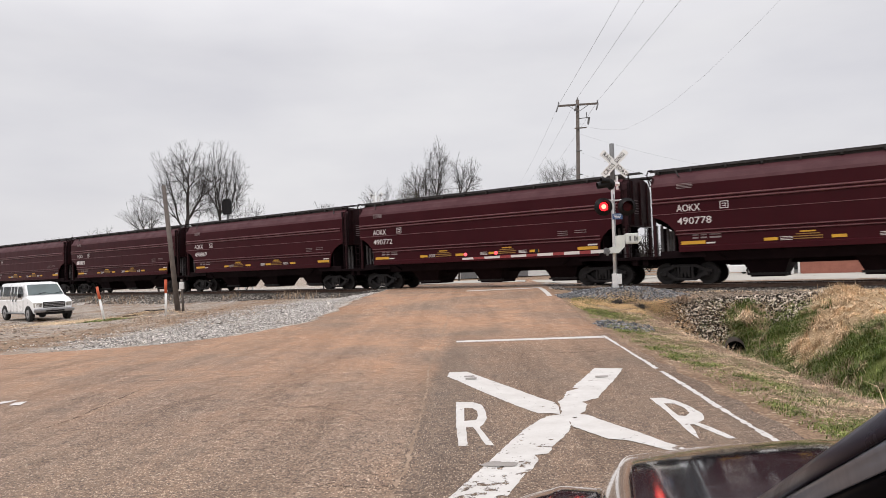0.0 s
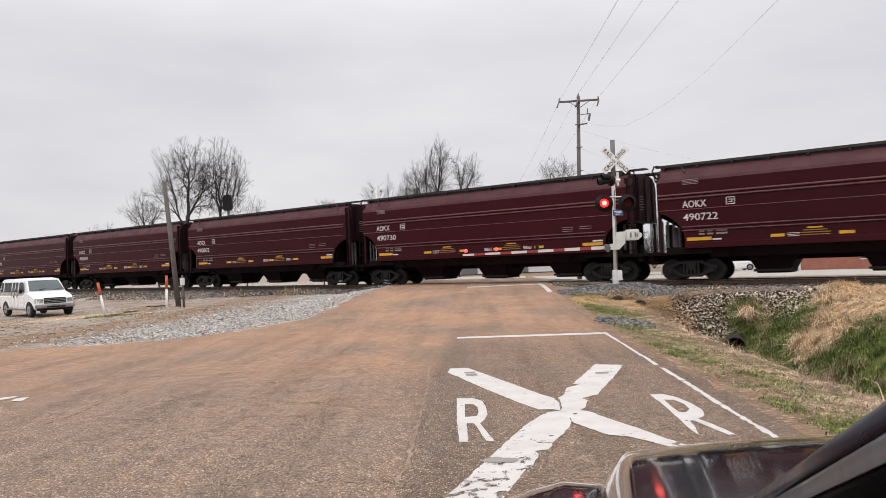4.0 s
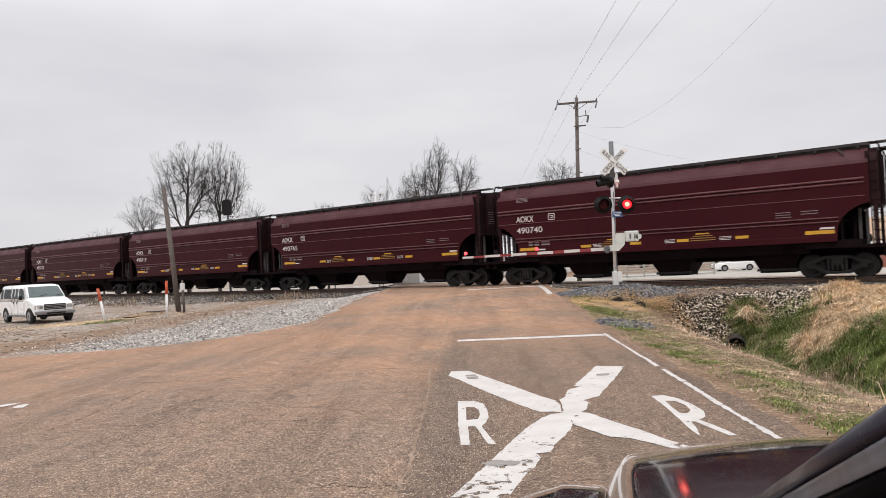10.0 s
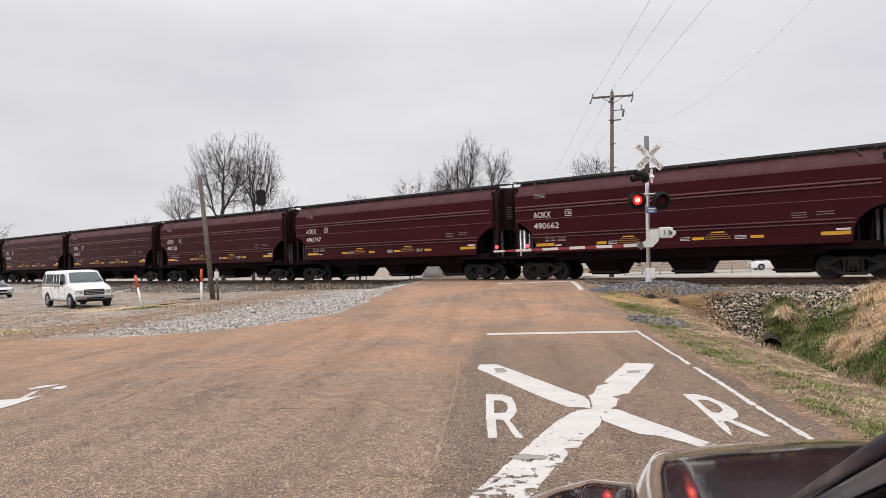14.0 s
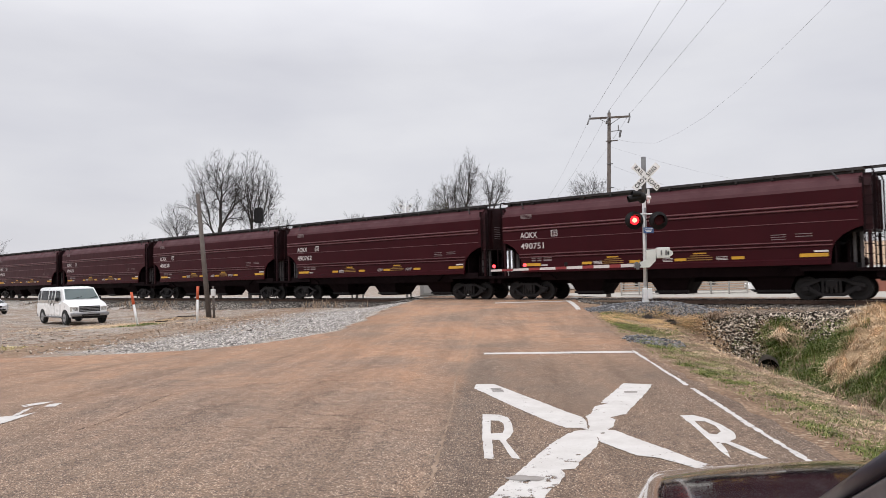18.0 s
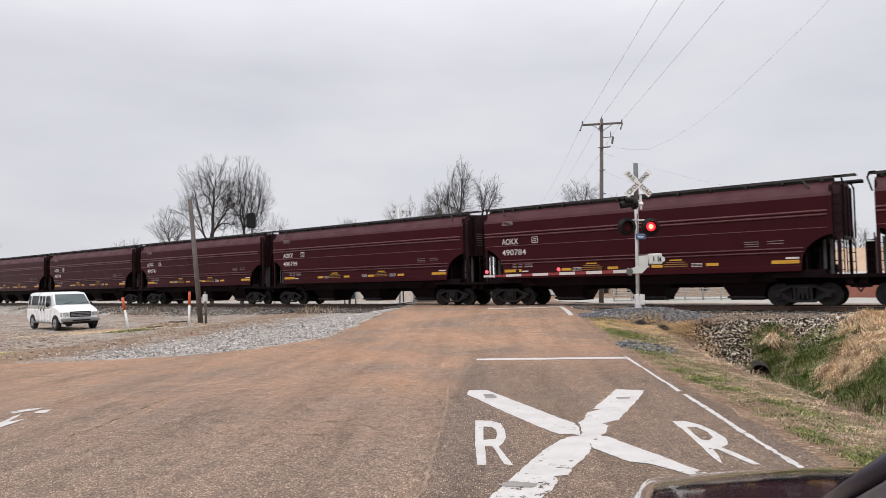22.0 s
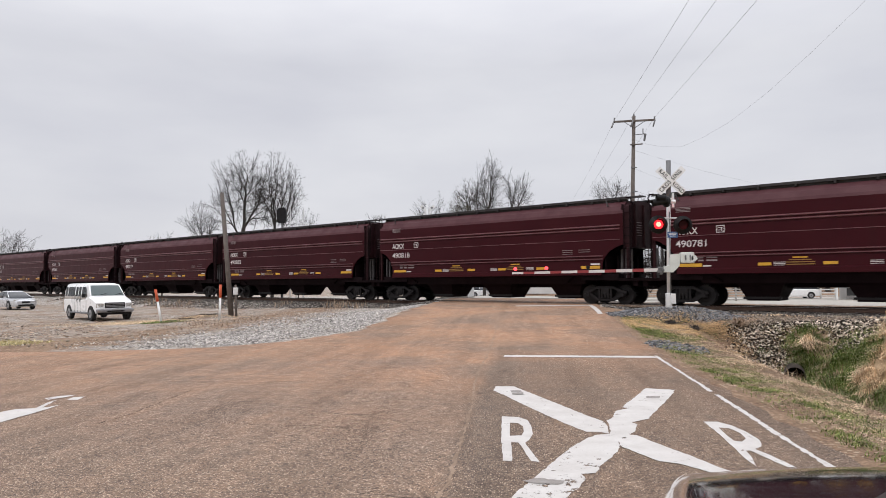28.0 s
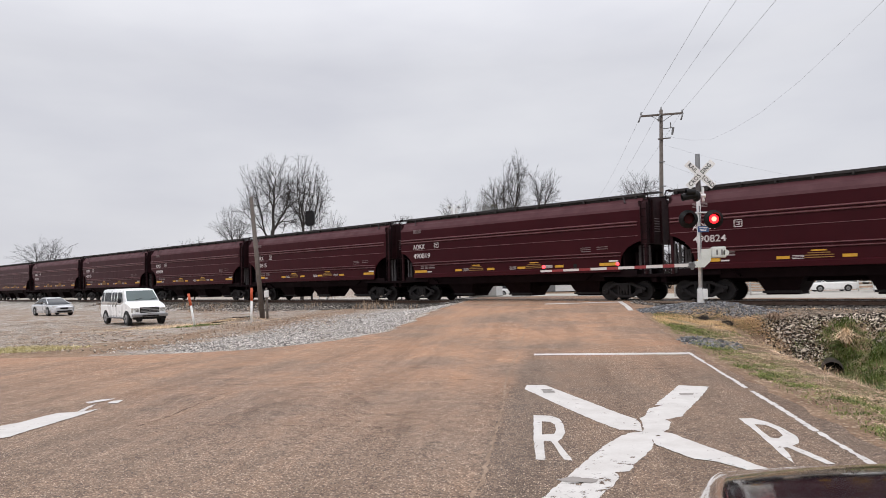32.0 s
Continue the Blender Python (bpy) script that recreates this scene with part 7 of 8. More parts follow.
def sedan_like(name, m, label, L, W, H, mat, suv=False):
    c = thing(name, m, label, "car")
    hw, f, r = W / 2, L / 2, -L / 2
    belt = H * 0.62
    bm = bmesh.new()
    nose = belt * (0.88 if not suv else 0.92)
    loft(bm, [tub(r, hw - 0.12, 0.34, belt * 0.92), tub(r + 0.18, hw - 0.03, 0.26, belt * 0.98), tub(r + 1.0, hw, 0.22, belt), tub(f - 1.35, hw, 0.22, belt), tub(f - 0.7, hw - 0.02, 0.22, belt * 0.95), tub(f - 0.18, hw - 0.09, 0.24, nose), tub(f, hw - 0.26, 0.3, nose * 0.84)])
    part("body", bm, mat, c)
    bm = bmesh.new()
    rear = r + (0.10 if suv else 0.55)
    span = f - 1.05 - rear
    def top(u):
        """Roof line from the tail (0) to the foot of the windscreen (1)."""
        k = np.interp(u, [0, 0.10 if suv else 0.16, 0.30, 0.48, 0.62, 0.74, 0.88, 1.0], [0.04, 0.72 if suv else 0.48, 0.93, 1.0, 0.97, 0.80, 0.38, 0.02])
        return belt + (H - belt) * float(k)

    def ring(u, grow=0.0, zb=belt - 0.03):
        z = top(u) + grow
        lift = (z - belt) / (H - belt)
        b, t = hw - 0.07 + grow, hw - 0.10 - 0.17 * lift + grow
        x = rear + span * u
        return [(x, -b, zb), (x, -t - 0.02, belt + (z - belt) * 0.6), (x, -t + 0.03, z - 0.08 * lift), (x, -t + 0.16, z), (x, t - 0.16, z), (x, t - 0.03, z - 0.08 * lift), (x, t + 0.02, belt + (z - belt) * 0.6), (x, b, zb)]
    loft(bm, [ring(u) for u in (0.0, 0.08, 0.16, 0.30, 0.48, 0.62, 0.74, 0.88, 1.0)])
    part("cabin", bm, M_GLASS, c, "dark glazed cabin", True)
    bm = bmesh.new()
    us = (0.12, 0.20, 0.30, 0.48, 0.62, 0.70) if suv else (0.24, 0.30, 0.40, 0.50, 0.62, 0.70)
    loft(bm, [[(p[0], p[1], p[2]) for p in ring(u, 0.012)[2:6]] + [(ring(u)[4][0], ring(u)[4][1], ring(u)[4][2] - 0.05), (ring(u)[3][0], ring(u)[3][1], ring(u)[3][2] - 0.05)] for u in us])
    part("roof", bm, mat, c, "", True)
    for s in (-1, 1):
        i = 6 if s > 0 else 1
        for u0, u1 in ((0.97, 0.70), (0.50, 0.50), (0.04, 0.24 if not suv else 0.12)):
            lo, hi = ring(u0), ring(u1)
            bar("pillar", lo[i], hi[5 if s > 0 else 2], 0.035 if u0 != u1 else 0.02, mat if u0 != u1 else M_BLACK, c, seg=6)
            if u0 == u1:
                bar("door_pillar", ring(0.5)[7 if s > 0 else 0], ring(0.5)[i], 0.022, M_BLACK, c, seg=6)
        wb = L * 0.29
        for x in (wb, -wb):
            wheel_arch(c, x, s * (hw + 0.004), 0.40)
            road_wheel(c, x, s * (hw + 0.015), 0.34, 0.2)
        box("headlamp", (f - 0.28, s * (hw - 0.28), nose * 0.92), (0.34, 0.34, 0.13), M_LAMPCLEAR, c, "", 0.04)
        bm = bmesh.new()
        add_box(bm, (f - 1.45, s * (hw + 0.08), belt + 0.05), (0.12, 0.18, 0.13), 0.04)
        part("door_mirror", bm, mat, c)
        box("fog_lamp", (f - 0.12, s * (hw - 0.36), 0.38), (0.08, 0.22, 0.07), M_RIM, c, "", 0.02)
    box("grille", (f - 0.03, 0, nose * 0.74), (0.10, 0.62, 0.16), M_BLACK, c, "", 0.04)
    box("lower_grille", (f - 0.0, 0, 0.36), (0.08, 1.1, 0.12), M_BLACK, c, "", 0.03)
    return c


def build_cars():
    h = -32.0
    sedan_like("sedan", pose(-40.7, 50.8, land(-40.7, 50.8) + 0.02, 0, 0, h), "silver four-door sedan parked on the gravel lot", 4.8, 1.82, 1.47, M_SILVER)
    sedan_like("suv", pose(29.65, 79.0, land(29.65, 79) + 0.035, 0, 0, 178), "white SUV parked beyond the railway", 4.7, 1.9, 1.68, M_VAN, True)
    sedan_like("suv", pose(-7.2, 96.0, land(-7.2, 96) + 0.02, 0, 0, 150), "small white SUV waiting far beyond the crossing", 4.5, 1.85, 1.65, M_VAN, True)


def build_own_car():
    """The car that the view is taken from: bonnet, wing and windscreen pillar beside the eye."""
    car = thing("parked_car", pose(0, 0, 0), "dark taupe car with a polished bonnet waiting at the crossing", "car")
    CX = 1.20

    def side(y):
        return 0.19 * y                                     # the shoulder line between wing and bonnet

    def dome(x, y):
        return 1.116 - 0.142 * (y - 1.94) - 0.10 * (0.9 - x) ** 2 * (1.0 if x < 0.9 else 0.7)

    def flank(u, y):
        return 1.010 + 0.19 * u - 0.35 * max(0.0, -u - 0.2) ** 1.5 - 0.120 * (y - 1.94)

    def rolled(d, r):
        if d >= r:
            return 0.0
        w = min(1.0, 1 - max(d, 0.0) / r)
        return r * (1 - math.sqrt(max(0.0, 1 - w * w)))

    def bonnet(u, y):
        x = side(y) + u
        g = math.sin(math.pi / 2 * min(1.0, max(0.0, (u + 0.030) / 0.078))) ** 0.85
        z = flank(min(u, -0.02), y) * (1 - g) + dome(x, y) * g
        return z - rolled(4.18 - 0.05 * (CX - x) ** 2 - y, 2.70) - rolled(2.05 - x, 0.12)

    def wing(u, y):
        return flank(u, y) + 0.34 * min(0.1, max(0.0, -u - 0.03)) - rolled(2.45 + 0.25 * u - y, 0.80) - rolled(u + 0.42, 0.10)

    def sheet(name, fz, us, ys, mat, label=""):
        verts = [(side(y) + u, y, fz(u, y)) for y in ys for u in us]
        n = len(us)
        faces = [(j * n + i, j * n + i + 1, (j + 1) * n + i + 1, (j + 1) * n + i) for j in range(len(ys) - 1) for i in range(n - 1)]
        # folded-down rim gives it thickness
        rim = [i for i in range(n)] + [j * n + n - 1 for j in range(1, len(ys))] + [(len(ys) - 1) * n + i for i in range(n - 2, -1, -1)] + [j * n for j in range(len(ys) - 2, 0, -1)]
        b = len(verts)
        verts += [(verts[i][0], verts[i][1], verts[i][2] - 0.12) for i in rim]
        k = len(rim)
        faces += [(rim[i], b + i, b + (i + 1) % k, rim[(i + 1) % k]) for i in range(k)]
        return pydata(name, verts, faces, mat, car, label, True)

    ys = np.concatenate([np.linspace(0.95, 1.86, 24), np.linspace(1.88, 2.26, 26)])
    sheet("bonnet", bonnet, np.concatenate([np.linspace(-0.026, 0.06, 20), np.linspace(0.075, 1.45, 44), np.linspace(1.48, 1.66, 8)]), ys, M_HOOD)
    sheet("wing", wing, np.concatenate([np.linspace(-0.41, -0.3, 10), np.linspace(-0.28, -0.030, 18)]), np.concatenate([np.linspace(0.95, 1.84, 20), np.linspace(1.86, 1.985, 14)]), M_HOOD)
    bm = bmesh.new()
    add_box(bm, (CX, 1.2, 0.62), (2.1, 1.3, 0.50), 0.08)
    add_box(bm, (CX, -0.9, 0.62), (2.06, 2.9, 0.6), 0.08)
    part("lower_body", bm, M_HOOD, car)
    # the pillar stands between windscreen and door: a dark glossy face, a grey strip for its sky highlight, a rubber
    # seal and the door frame side by side
    foot, head = Vector((0.392, 1.05, 1.211)), Vector((0.102, 0.07, 1.625))
    d = (head - foot).normalized()
    away = Vector((0.37, 0.85, -0.26))
    u = away.cross(d).normalized() * -1
    if u.x < 0:
        u = -u
    n = u.cross(d).normalized()
    if n.y > 0:
        n = -n

    def strip(name, prof, mat, label):
        bm = bmesh.new()
        loft(bm, [[tuple(p + u * (q * k + 0.007) + n * w * k) for q, w in prof] for p, k in ((foot, 1.35), (foot.lerp(head, 0.5), 1.0), (head, 0.72))])
        part(name, bm, mat, car, label, True)
    strip("windscreen_pillar", [(-0.008, -0.02), (-0.007, -0.006), (-0.004, 0.0), (-0.002, 0.002), (0.001, 0.003), (0.0012, -0.02)], M_PILLAR, "glossy black pillar")
    # no separate trim: this paler strip stands for the pillar's sky highlight
    strip("pillar_sheen", [(0.0015, -0.02), (0.0015, 0.0025), (0.0045, 0.0037), (0.008, 0.0065), (0.0115, 0.0095), (0.0125, 0.0098), (0.013, -0.02)], M_SATIN, "grey strip standing for the sky sheen on the pillar")
    strip("door_seal", [(0.0135, -0.02), (0.0135, 0.008), (0.019, 0.010), (0.028, 0.009), (0.034, 0.004), (0.035, -0.02)], M_TRIM, "black rubber seal")
    strip("door_frame", [(0.0355, -0.04), (0.0355, 0.002), (0.05, 0.016), (0.08, 0.042), (0.12, 0.06), (0.121, -0.05)], M_SATIN, "satin grey door frame")
    bm = bmesh.new()
    f = bm.faces.new([bm.verts.new(p) for p in ((0.52, 0.98, 1.18), (1.80, 0.98, 1.18), (1.78, 0.2, 1.62), (0.54, 0.2, 1.62))])
    bmesh.ops.solidify(bm, geom=[f], thickness=0.006)
    part("windscreen", bm, M_GLASS, car)
    box("dashboard", (CX, 0.62, 1.02), (1.3, 0.6, 0.12), M_TRIM, car, "", 0.04)
    for s, x in ((-1, 0.16), (1, 2.16)):
        for y in (1.35, -1.5):
            bm = bmesh.new()
            add_cyl(bm, (x - 0.02, y, 0.37), (x + 0.02, y, 0.37), 0.25, 0.25, 20)
            add_cyl(bm, (x - 0.015 + s * -0.1, y, 0.37), (x + s * -0.1 + 0.22 * -s * 0.5, y, 0.37), 0.37, 0.36, 26)
            part("wheel", bm, M_TYRE, car)
    return car


# ---- trees ----


def tubes(name, segs, sides, mat, parent, label=""):
    """Round-ish bars from a list of (a, b, ra, rb)."""
    A = np.array([s[0] for s in segs])
    B = np.array([s[1] for s in segs])
    ra, rb = np.array([s[2] for s in segs]), np.array([s[3] for s in segs])
    D = B - A
    D /= np.linalg.norm(D, axis=1)[:, None] + 1e-9
    up = np.where(np.abs(D[:, 2:3]) < 0.9, np.array([[0, 0, 1.0]]), np.array([[1.0, 0, 0]]))
    U = np.cross(D, up)
    U /= np.linalg.norm(U, axis=1)[:, None]
    W = np.cross(D, U)
    ang = np.arange(sides) * 2 * np.pi / sides
    ring = U[:, None, :] * np.cos(ang)[None, :, None] + W[:, None, :] * np.sin(ang)[None, :, None]
    V = np.concatenate([A[:, None, :] + ring * ra[:, None, None], B[:, None, :] + ring * rb[:, None, None]], 1).reshape(-1, 3)
    i = (np.arange(len(segs)) * 2 * sides)[:, None]
    k = np.arange(sides)[None, :]
    F = np.stack([i + k, i + (k + 1) % sides, i + sides + (k + 1) % sides, i + sides + k], 2).reshape(-1, 4)
    me = bpy.data.meshes.new(name)
    me.vertices.add(len(V))
    me.vertices.foreach_set("co", V.reshape(-1).astype(np.float32))
    me.loops.add(F.size)
    me.loops.foreach_set("vertex_index", F.reshape(-1).astype(np.int32))
    me.polygons.add(len(F))
    me.polygons.foreach_set("loop_start", np.arange(0, F.size, 4).astype(np.int32))
    me.update()
    return obj(name, me, mat, parent, label)


def bare_tree(x, y, bole, crowns, seed, label, n=700, twig=0.017, leaves=0, lean=0.0):
    """A bare tree that grows into its crown. crowns: (dx, z, half width, half height) of each round mass of twigs."""
    rng = np.random.default_rng(seed)
    e = thing("bare_tree", pose(x, y, land(x, y) - 0.1), label, "tree", "bare winter trees")
    pts = []
    share = np.array([c[2] * c[2] * c[3] for c in crowns])
    for c, k in zip(crowns, share / share.sum()):
        q = rng.normal(0, 1, (int(0.25 * n * k) + 4, 3))
        q *= (rng.uniform(0, 1, (len(q), 1)) ** 0.45) * rng.uniform(0.82, 1.14, (len(q), 1)) / np.linalg.norm(q, axis=1)[:, None]
        q = q[(q[:, 2] > -0.75 + 0.75 * np.hypot(q[:, 0], q[:, 1]) ** 2 - 0.25)]
        pts.append(q * (c[2], c[2] * 0.8, c[3]) + (c[0], 0, c[1]))
    goal = np.concatenate(pts)
    node = [np.array([0.0, 0, 0])]
    up = [-1]
    d = np.array([lean, 0, 1.0])
    while node[-1][2] < bole:
        d = d + rng.normal(0, 0.05, 3)
        d = d / np.linalg.norm(d)
        node.append(node[-1] + 0.5 * d)
        up.append(len(node) - 2)
    def grow(i, aims, d):
        """Carry a limb from node i towards the middle of its aims, then part them between two limbs."""
        v = aims.mean(0) - node[i]
        far = np.linalg.norm(v)
        run = far if len(aims) == 1 else max(0.25, far * rng.uniform(0.20, 0.40))
        for _ in range(max(1, int(round(run / 0.42)))):
            v = aims.mean(0) - node[i]
            d = 0.55 * d + 0.6 * v / max(np.linalg.norm(v), 1e-6) + rng.normal(0, 0.11, 3) + (0, 0, 0.03)
            d = d / np.linalg.norm(d)
            node.append(node[i] + d * min(run, 0.42))
            up.append(i)
            i = len(node) - 1
        if len(aims) == 1:
            return
        w = aims - node[i]
        w = w / np.maximum(np.linalg.norm(w, axis=1), 1e-6)[:, None]
        axis = np.linalg.svd(w - w.mean(0), full_matrices=False)[2][0]
        order = np.argsort(w @ axis)
        cut = min(len(aims) - 1, max(1, int(len(aims) * rng.uniform(0.22, 0.78))))
        grow(i, aims[order[:cut]], d)
        grow(i, aims[order[cut:]], d)

    grow(len(node) - 1, goal, d)
    m = len(node)
    area, child = np.zeros(m), np.zeros(m, int)
    for i in range(m - 1, 0, -1):
        if not child[i]:
            area[i] = twig ** 2.15
        area[up[i]] += area[i] + 1e-6
        child[up[i]] += 1
    rad = np.maximum(area, 1e-9) ** (1 / 2.15)
    wood = [[], [], []]                                       # trunk, limbs, twigs
    for i in range(1, m):
        j = up[i]
        kind = 0 if rad[i] > 0.11 else 1 if rad[i] > 0.04 else 2
        wood[kind].append((node[j], node[i], min(rad[j], rad[i] * 1.35), rad[i]))
        if rad[i] < 0.06:
            old = (node[i] - node[j]) / max(np.linalg.norm(node[i] - node[j]), 1e-6)
            for _ in range(1 if child[i] else 4):
                p, v = node[i], old
                for k in range(3):
                    v = v + rng.normal(0, 0.22 if k else 0.50, 3) + (0, 0, 0.07)
                    v = v / np.linalg.norm(v)
                    q = p + v * rng.uniform(0.16, 0.34)
                    wood[2].append((p, q, twig * 0.62, twig * 0.5))
                    p = q
    if not wood[0]:
        wood[0].append((np.zeros(3), np.array([0, 0, 0.6]), 0.1, 0.08))
    tubes("trunk", wood[0], 10, M_BARK, e)
    if wood[1]:
        tubes("branchwork", wood[1], 6, M_BARK, e)["kind"] = "stuff"
    c = tubes("crown", wood[2], 3, M_TWIG, e, "fine bare twigs")
    c["kind"] = "stuff"
    if leaves:
        tips = np.array([s[1] for s in wood[2]])
        pick = tips[rng.integers(0, len(tips), leaves)] + rng.normal(0, 0.2, (leaves, 3))
        quad = np.array([(-0.5, 0, 0), (0, -0.35, 0.1), (0.5, 0, 0), (0, 0.35, 0.1)])
        R = spins(leaves, rng) * rng.uniform(0.07, 0.16, (leaves, 1, 1))
        clumps("clinging_leaves", (R, pick), quad, np.array([(0, 1, 2, 3)]), M_IVY, "", "", e)
    return e


def build_trees():
    # two large trees whose crowns merge, smaller ones beside them
    bare_tree(-37.3, 88.0, 3.5, [(0.1, 15.0, 4.8, 5.4), (-2.8, 12.4, 2.7, 3.4), (2.4, 13.2, 3.2, 4.8)], 11, "large bare tree with a rounded crown of fine twigs", 2300, 0.0148)
    bare_tree(-33.6, 89.0, 4.0, [(0.6, 14.8, 4.0, 5.2), (1.8, 12.2, 2.6, 3.6)], 12, "large bare tree with a fan of rising limbs", 1600, 0.0148)
    bare_tree(-40.6, 87.0, 3.0, [(-2.4, 10.6, 2.7, 2.7), (-0.8, 9.8, 1.8, 2.2)], 3, "low bare tree leaning away from its neighbour", 620, 0.012, lean=-0.3)
    bare_tree(-30.6, 91.0, 3.5, [(1.0, 9.3, 2.2, 3.0)], 4, "slim bare tree beside the big one", 260, 0.011)
    bare_tree(-52.6, 95.0, 2.0, [(0, 7.0, 3.6, 2.8)], 8, "small bare tree far along the track", 420, 0.014)
    bare_tree(-60.0, 97.0, 2.0, [(0, 6.6, 3.6, 2.4)], 15, "small bare tree far along the track", 420, 0.014)
    bare_tree(-78.6, 97.0, 2.0, [(0, 7.2, 5.3, 3.2)], 14, "small wide bare tree far along the track", 700, 0.014)
    # group in the middle
    bare_tree(-19.3, 90.0, 2.0, [(0, 8.2, 2.9, 3.4)], 6, "low bare tree with a round crown", 800, 0.014)
    bare_tree(-12.0, 90.0, 3.0, [(-1.1, 10.4, 1.5, 3.2), (0.9, 10.8, 1.3, 3.3)], 9, "slim pale bare tree in a clump", 420, 0.011)
    bare_tree(-8.0, 89.0, 3.0, [(0, 9.9, 2.4, 3.1)], 21, "small tree with clinging brown leaves", 520, 0.015, 5200)
    bare_tree(-5.0, 90.0, 3.5, [(-1.8, 12.4, 2.6, 3.3), (1.0, 15.0, 2.0, 3.3), (0.4, 11.6, 2.4, 2.6)], 22, "tall dark bare tree with twisted limbs", 1500, 0.0145, 900)
    bare_tree(-1.9, 90.6, 5.0, [(1.2, 13.5, 2.3, 3.0)], 23, "bare tree with an open fan of branches", 460, 0.015)
    bare_tree(12.1, 92.0, 6.0, [(-0.3, 13.2, 2.7, 2.8)], 31, "bare tree with an open crown behind the pole", 560, 0.013)
    bare_tree(16.6, 95.0, 4.0, [(0, 11.4, 1.7, 2.6)], 33, "slim bare tree with an open crown", 200, 0.011)
    for i in range(12):                                       # a thicket along the far side of the yard
        x = 19.0 + 5.2 * i + (1.3 * math.sin(5 * i))
        bare_tree(x, 118.0 + 2.0 * math.sin(3 * i), 0.6, [(0, 3.4 + 0.6 * math.sin(2 * i), 3.6, 3.3)], 60 + i, "low bare tree in a thicket beyond the yard", 1500, 0.026)
    bare_tree(62.0, 122.0, 2.0, [(0, 8.0, 4.0, 3.4)], 37, "bare tree behind the brick building", 350)


# ---- beyond the railway ----


def build_beyond():
    # block signal
    s = thing("rail_signal", pose(-18.8, 52.0, land(-18.8, 52.0)), "black railway block signal head on a tall mast", "rail signal")
    bar("mast", (0, 0, 0), (0, 0, 6.3), 0.09, M_GREYTRIM, s, "", 0.08, 10)
    bm = bmesh.new()
    add_prism(bm, [(-0.36, 6.24), (-0.27, 6.05), (0.27, 6.05), (0.36, 6.24), (0.36, 7.08), (0.25, 7.25), (-0.25, 7.25), (-0.36, 7.08)], "y", -0.2, 0.05)
    part("backing", bm, M_BLACK, s)
    for z in (6.36, 6.66, 6.96):
        bar("visor", (0, 0.05, z), (0, 0.34, z - 0.02), 0.115, M_BLACK, s, seg=14)
    bm = bmesh.new()
    for x, z in ((0.65, 7.15), (1.2, 6.7), (1.75, 7.2)):
        add_cyl(bm, (x, 0, 0), (x, 0, z), 0.035, seg=6)
    for z in (5.7, 6.0, 6.3, 6.6):
        add_cyl(bm, (1.2, 0, z), (1.75, 0, z), 0.025, seg=6)
    add_cyl(bm, (0, 0, 5.6), (2.0, 0, 5.6), 0.04, seg=6)
    part("platform_rail", bm, M_ALU, s, "pale service platform rails")
    # equipment cabinet by the crossing
    c = thing("signal_cabinet", pose(-4.4, 46.5, land(-4.4, 46.5), 0, 0, -12), "silver-white railway equipment cabinet", "cabinet")
    box("body", (0, 0, 0.95), (1.9, 1.5, 1.75), M_SIDING, c, "", 0.03)
    box("roof", (0, 0, 1.87), (2.1, 1.7, 0.1), M_SIDING, c, "", 0.02)
    door = box("door", (-0.3, -0.76, 0.95), (0.8, 0.03, 1.5), M_WHITE, c, "", 0.01)
    box("handle", (-0.02, -0.79, 0.95), (0.05, 0.04, 0.16), M_BLACK, door)
    box("plinth", (0, 0, 0.04), (1.95, 1.55, 0.1), M_CONC, c)
    c = thing("relay_box", pose(-9.8, 46.0, land(-9.8, 46.0), 0, 0, -10), "small white relay box beside the track", "cabinet")
    box("body", (0, 0, 0.95), (1.0, 0.6, 0.9), M_SIDING, c, "", 0.03)
    box("lid", (0, 0, 1.42), (1.1, 0.7, 0.06), M_SIDING, c, "", 0.01)
    for x in (-0.4, 0.4):
        bar("leg", (x, 0, 0), (x, 0, 0.55), 0.05, M_GREYTRIM, c, seg=8)
    # white shed far down the road, grey building, brick building
    b = thing("white_shed", pose(2.0, 112.0, land(2, 112), 0, 0, 4), "long white metal shed", "building")
    box("wall", (0, 0, 1.7), (26, 9, 3.4), M_SIDING, b)
    bm = bmesh.new()
    add_prism(bm, [(-4.8, 3.4), (4.8, 3.4), (0, 5.0)], "x", -13.3, 13.3)
    part("roof", bm, M_ALU, b)
    for x in (-9, -3, 5):
        box("door", (x, -4.52, 1.3), (2.6, 0.06, 2.6), M_GREYTRIM, b)
    b = thing("brick_building", pose(32.9, 70.2, land(33, 70), 0, 0, -30), "low red brick building with tan gable roof and white porch", "building")
    box("wall", (12, 4.5, 1.15), (24, 9, 2.7), M_BRICK, b)
    box("back_wall", (-1.3, 6.0, 1.15), (2.6, 6.0, 2.7), M_SIDING, b, "pale porch wall")
    for z in (0.35, 1.2, 2.0):
        box("window_rail", (-1.2, 2.97, z), (1.5, 0.05, 0.07), M_WHITE, b)
    box("porch_window", (-1.2, 2.98, 1.2), (1.5, 0.03, 1.75), M_GLASS, b)
    box("porch_post", (-2.45, 0.1, 1.15), (0.16, 0.16, 2.6), M_WHITE, b)
    box("porch_post", (-0.75, 0.1, 1.15), (0.30, 0.16, 2.6), M_WHITE, b)
    box("porch_post", (-0.12, 0.0, 1.15), (0.18, 0.16, 2.6), M_WHITE, b)
    box("porch_floor", (-1.3, 1.2, -0.05), (2.8, 3.2, 0.2), M_CONC, b)
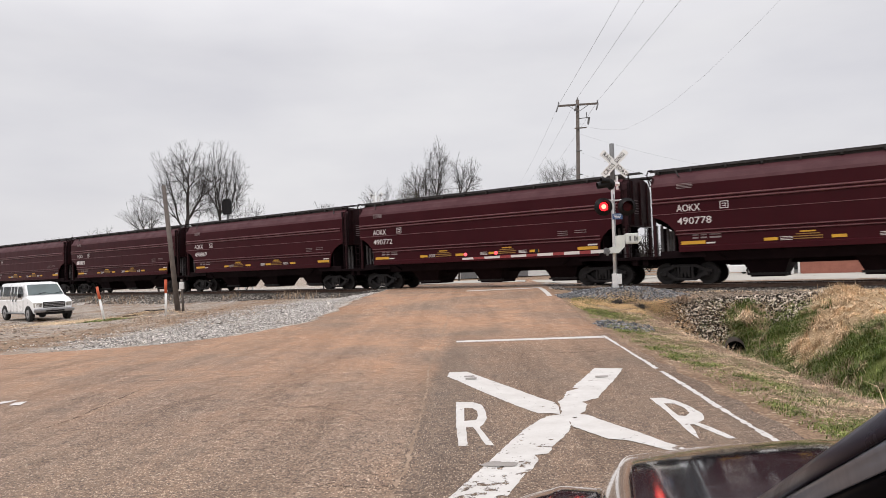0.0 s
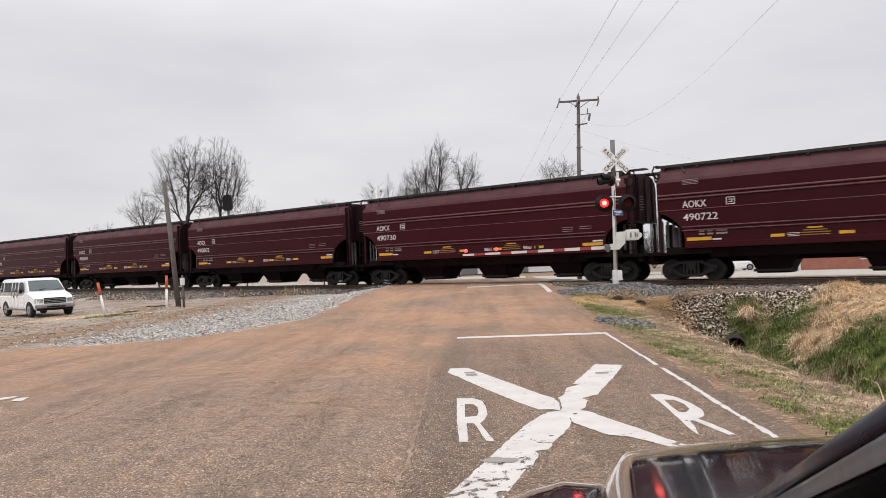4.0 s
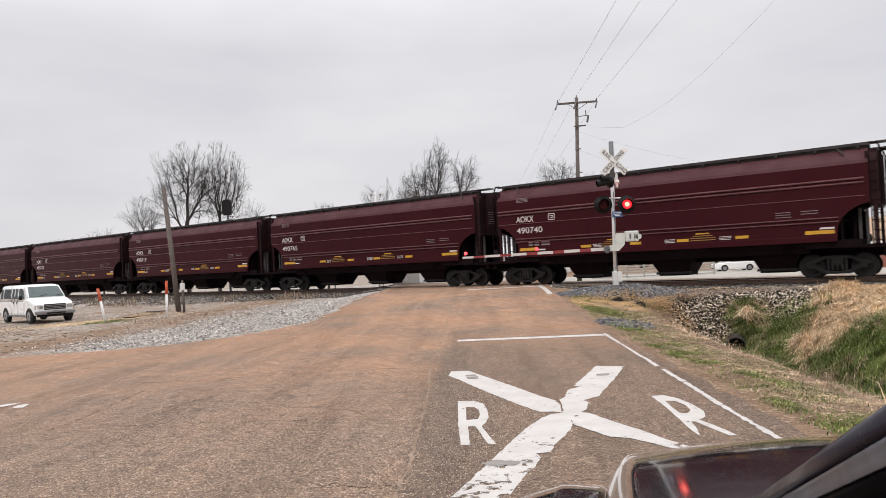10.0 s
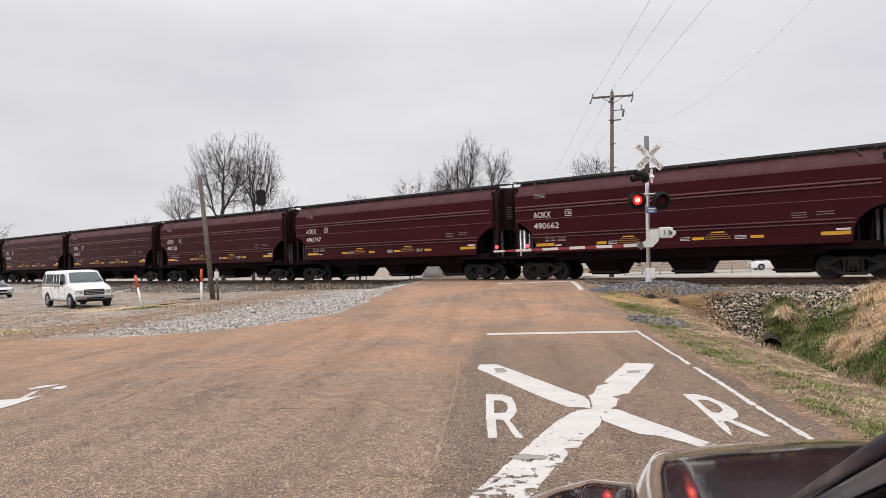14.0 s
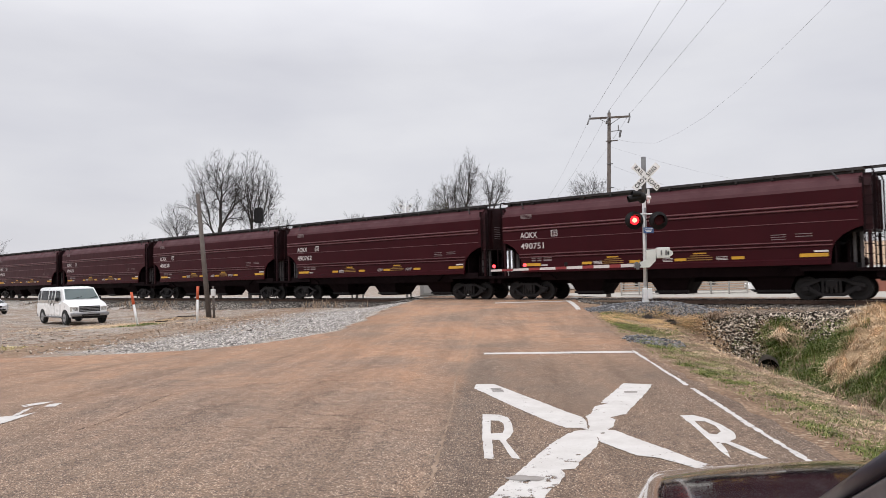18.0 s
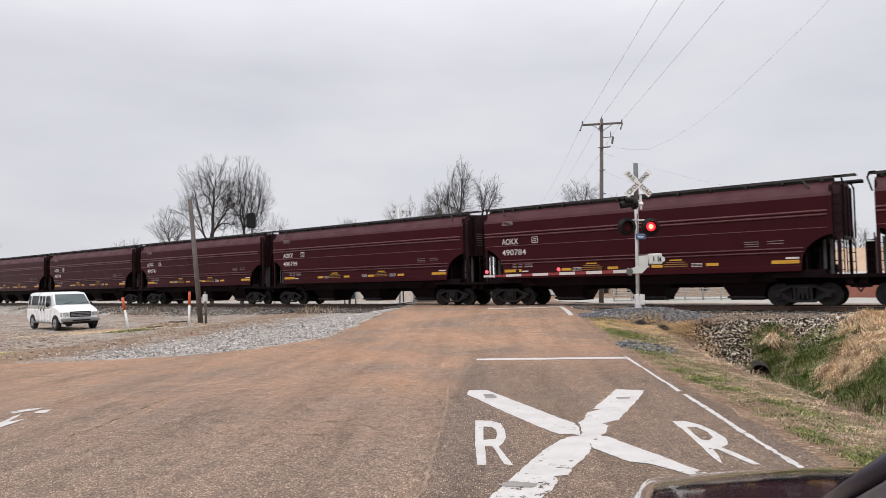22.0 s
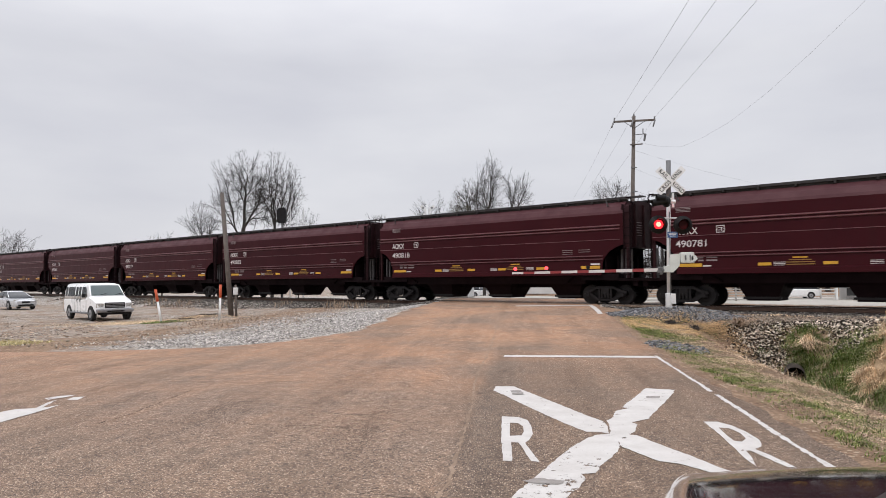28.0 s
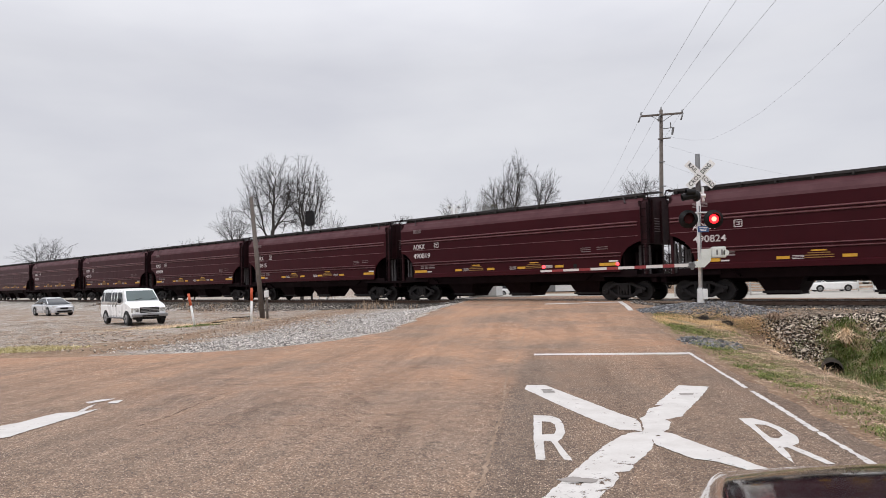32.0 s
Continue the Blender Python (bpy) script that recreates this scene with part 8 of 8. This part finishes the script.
    bm = bmesh.new()
    add_prism(bm, [(-0.6, 2.52), (4.5, 5.0), (9.6, 2.52), (9.6, 2.40), (-0.6, 2.40)], "x", -2.9, 24.5)
    part("roof", bm, M_SHINGLE, b, "tan shingled gable roof")
    box("fascia", (10.8, -0.62, 2.44), (27.4, 0.04, 0.2), M_WHITE, b)
    for x in (6.0, 12.0, 18.0):
        w = box("window", (x, -0.02, 1.5), (1.5, 0.06, 1.0), M_GLASS, b)
        box("frame", (x, -0.06, 0.98), (1.7, 0.06, 0.08), M_WHITE, w)
    # rail fence and pale yard
    f = thing("rail_fence", pose(0, 0, 0), "grey-white wooden rail fence beyond the track", "fence")
    y = 60.0
    for i in range(8):
        x = 10.3 + 1.5 * i
        box("post", (x, y, land(x, y) + 0.55), (0.12, 0.12, 1.3), M_WOODGREY, f)
    for i in range(7):
        for j in range(5):
            x = 11.05 + 1.5 * i
            box("rail", (x, y - 0.08, land(x, y) + 0.12 + 0.22 * j), (1.52, 0.04, 0.09), M_WOODGREY, f)
    f = thing("rail_fence", pose(32.2, 78.6, land(32.2, 78.6)), "short white rail fence beside the porch", "fence")
    for x in (0.0, 1.5):
        box("post", (x, 0, 0.55), (0.12, 0.12, 1.2), M_WHITE, f)
    for z in (0.3, 0.65, 1.0):
        box("rail", (0.75, -0.08, z), (1.6, 0.04, 0.12), M_WHITE, f)
    c00, c10, c11, c01 = np.array((-14.0, 48)), np.array((80.0, 22)), np.array((95.0, 84)), np.array((-10.0, 84))
    g = [(u, v) for v in np.linspace(0, 1, 22) for u in np.linspace(0, 1, 34)]
    q = [(c00 * (1 - u) + c10 * u) * (1 - v) + (c01 * (1 - u) + c11 * u) * v for u, v in g]
    tagged(pydata("yard", [(x, y, land(x, y) + 0.03) for x, y in q], [(34 * j + i, 34 * j + i + 1, 34 * j + i + 35, 34 * j + i + 34) for j in range(21) for i in range(33)], M_CONC), "pale concrete yard beyond the track", "yard", kind="structure")
    # the crossing signal for the other side, seen from behind
    k = thing("crossing_signal", pose(-6.25, 45.0, land(-6.25, 45.0)), "silver crossing signal on the other side of the track", "crossing signal")
    top = 6.12 - land(-6.25, 45.0)
    bar("mast", (0, 0, 0), (0, 0, top + 0.5), 0.065, M_ALU, k, seg=12)
    for ang in (45, -45):
        blade = box("crossbuck_blade", (0, 0, 0), (1.22, 0.014, 0.23), M_WHITE, k, "white blade seen from the back", 0.004)
        blade.matrix_basis = Matrix.Translation((0, 0.09 if ang > 0 else 0.12, top)) @ pose(0, 0, 0, 0, ang, 0)
        for dx in (-0.42, 0.42):
            box("brace_plate", (dx, -0.012, 0), (0.14, 0.01, 0.14), M_GREYTRIM, blade)
    for dx in (-0.4, 0.4):
        lamp = bar("lamp_backing", (dx, 0.06, 3.1), (dx, 0.10, 3.1), 0.25, M_BLACK, k, seg=20)
        bar("lamp_case", (dx, -0.12, 3.1), (dx, 0.06, 3.1), 0.11, M_BLACK, lamp, seg=14)
    bar("lamp_arm", (-0.4, 0, 3.35), (0.4, 0, 3.35), 0.025, M_ALU, k, seg=8)
    # culvert under the ditch head
    k = thing("culvert_pipe", pose(7.43, 20.02, -1.17, 0, 0, -20), "rusty corrugated culvert pipe at the ditch head", "pipe")
    bm = bmesh.new()
    rings = []
    for i in range(15):
        yy = -0.12 + 0.12 * i
        r = 0.265 + (0.010 if i % 2 else 0.0)
        rings.append([(r * math.cos(a), yy, r * math.sin(a)) for a in np.linspace(0, 2 * math.pi, 25)[:-1]])
    loft(bm, rings, False)
    bmesh.ops.solidify(bm, geom=bm.faces[:], thickness=0.015)
    part("pipe", bm, M_RUST, k, "", True)
    # a near-black disc stands for the dark depth of the pipe
    bm = bmesh.new()
    add_cyl(bm, (0, 0.5, 0), (0, 0.55, 0), 0.27, 0.27, 20)
    part("shade_plug", bm, M_HOLE, k)


build_ground()
build_road()
build_markings()
cars = build_train()
build_cover()
left_lens, right_lens, gate_lamps = build_signal()
build_poles()
build_van()
build_cars()
build_own_car()
build_trees()
build_beyond()
build_track()


def motions():
    for k, c in cars.items():
        walk(c, [(t, car_pose(k, t)) for t in BEATS])
    walk(left_lens, flips(0, None, tuple(left_lens.matrix_basis.translation)))
    walk(right_lens, flips(1, None, tuple(right_lens.matrix_basis.translation)))
    for lamp, on, base in gate_lamps:
        if on < 2:
            walk(lamp, flips(on, None, base))


motions()
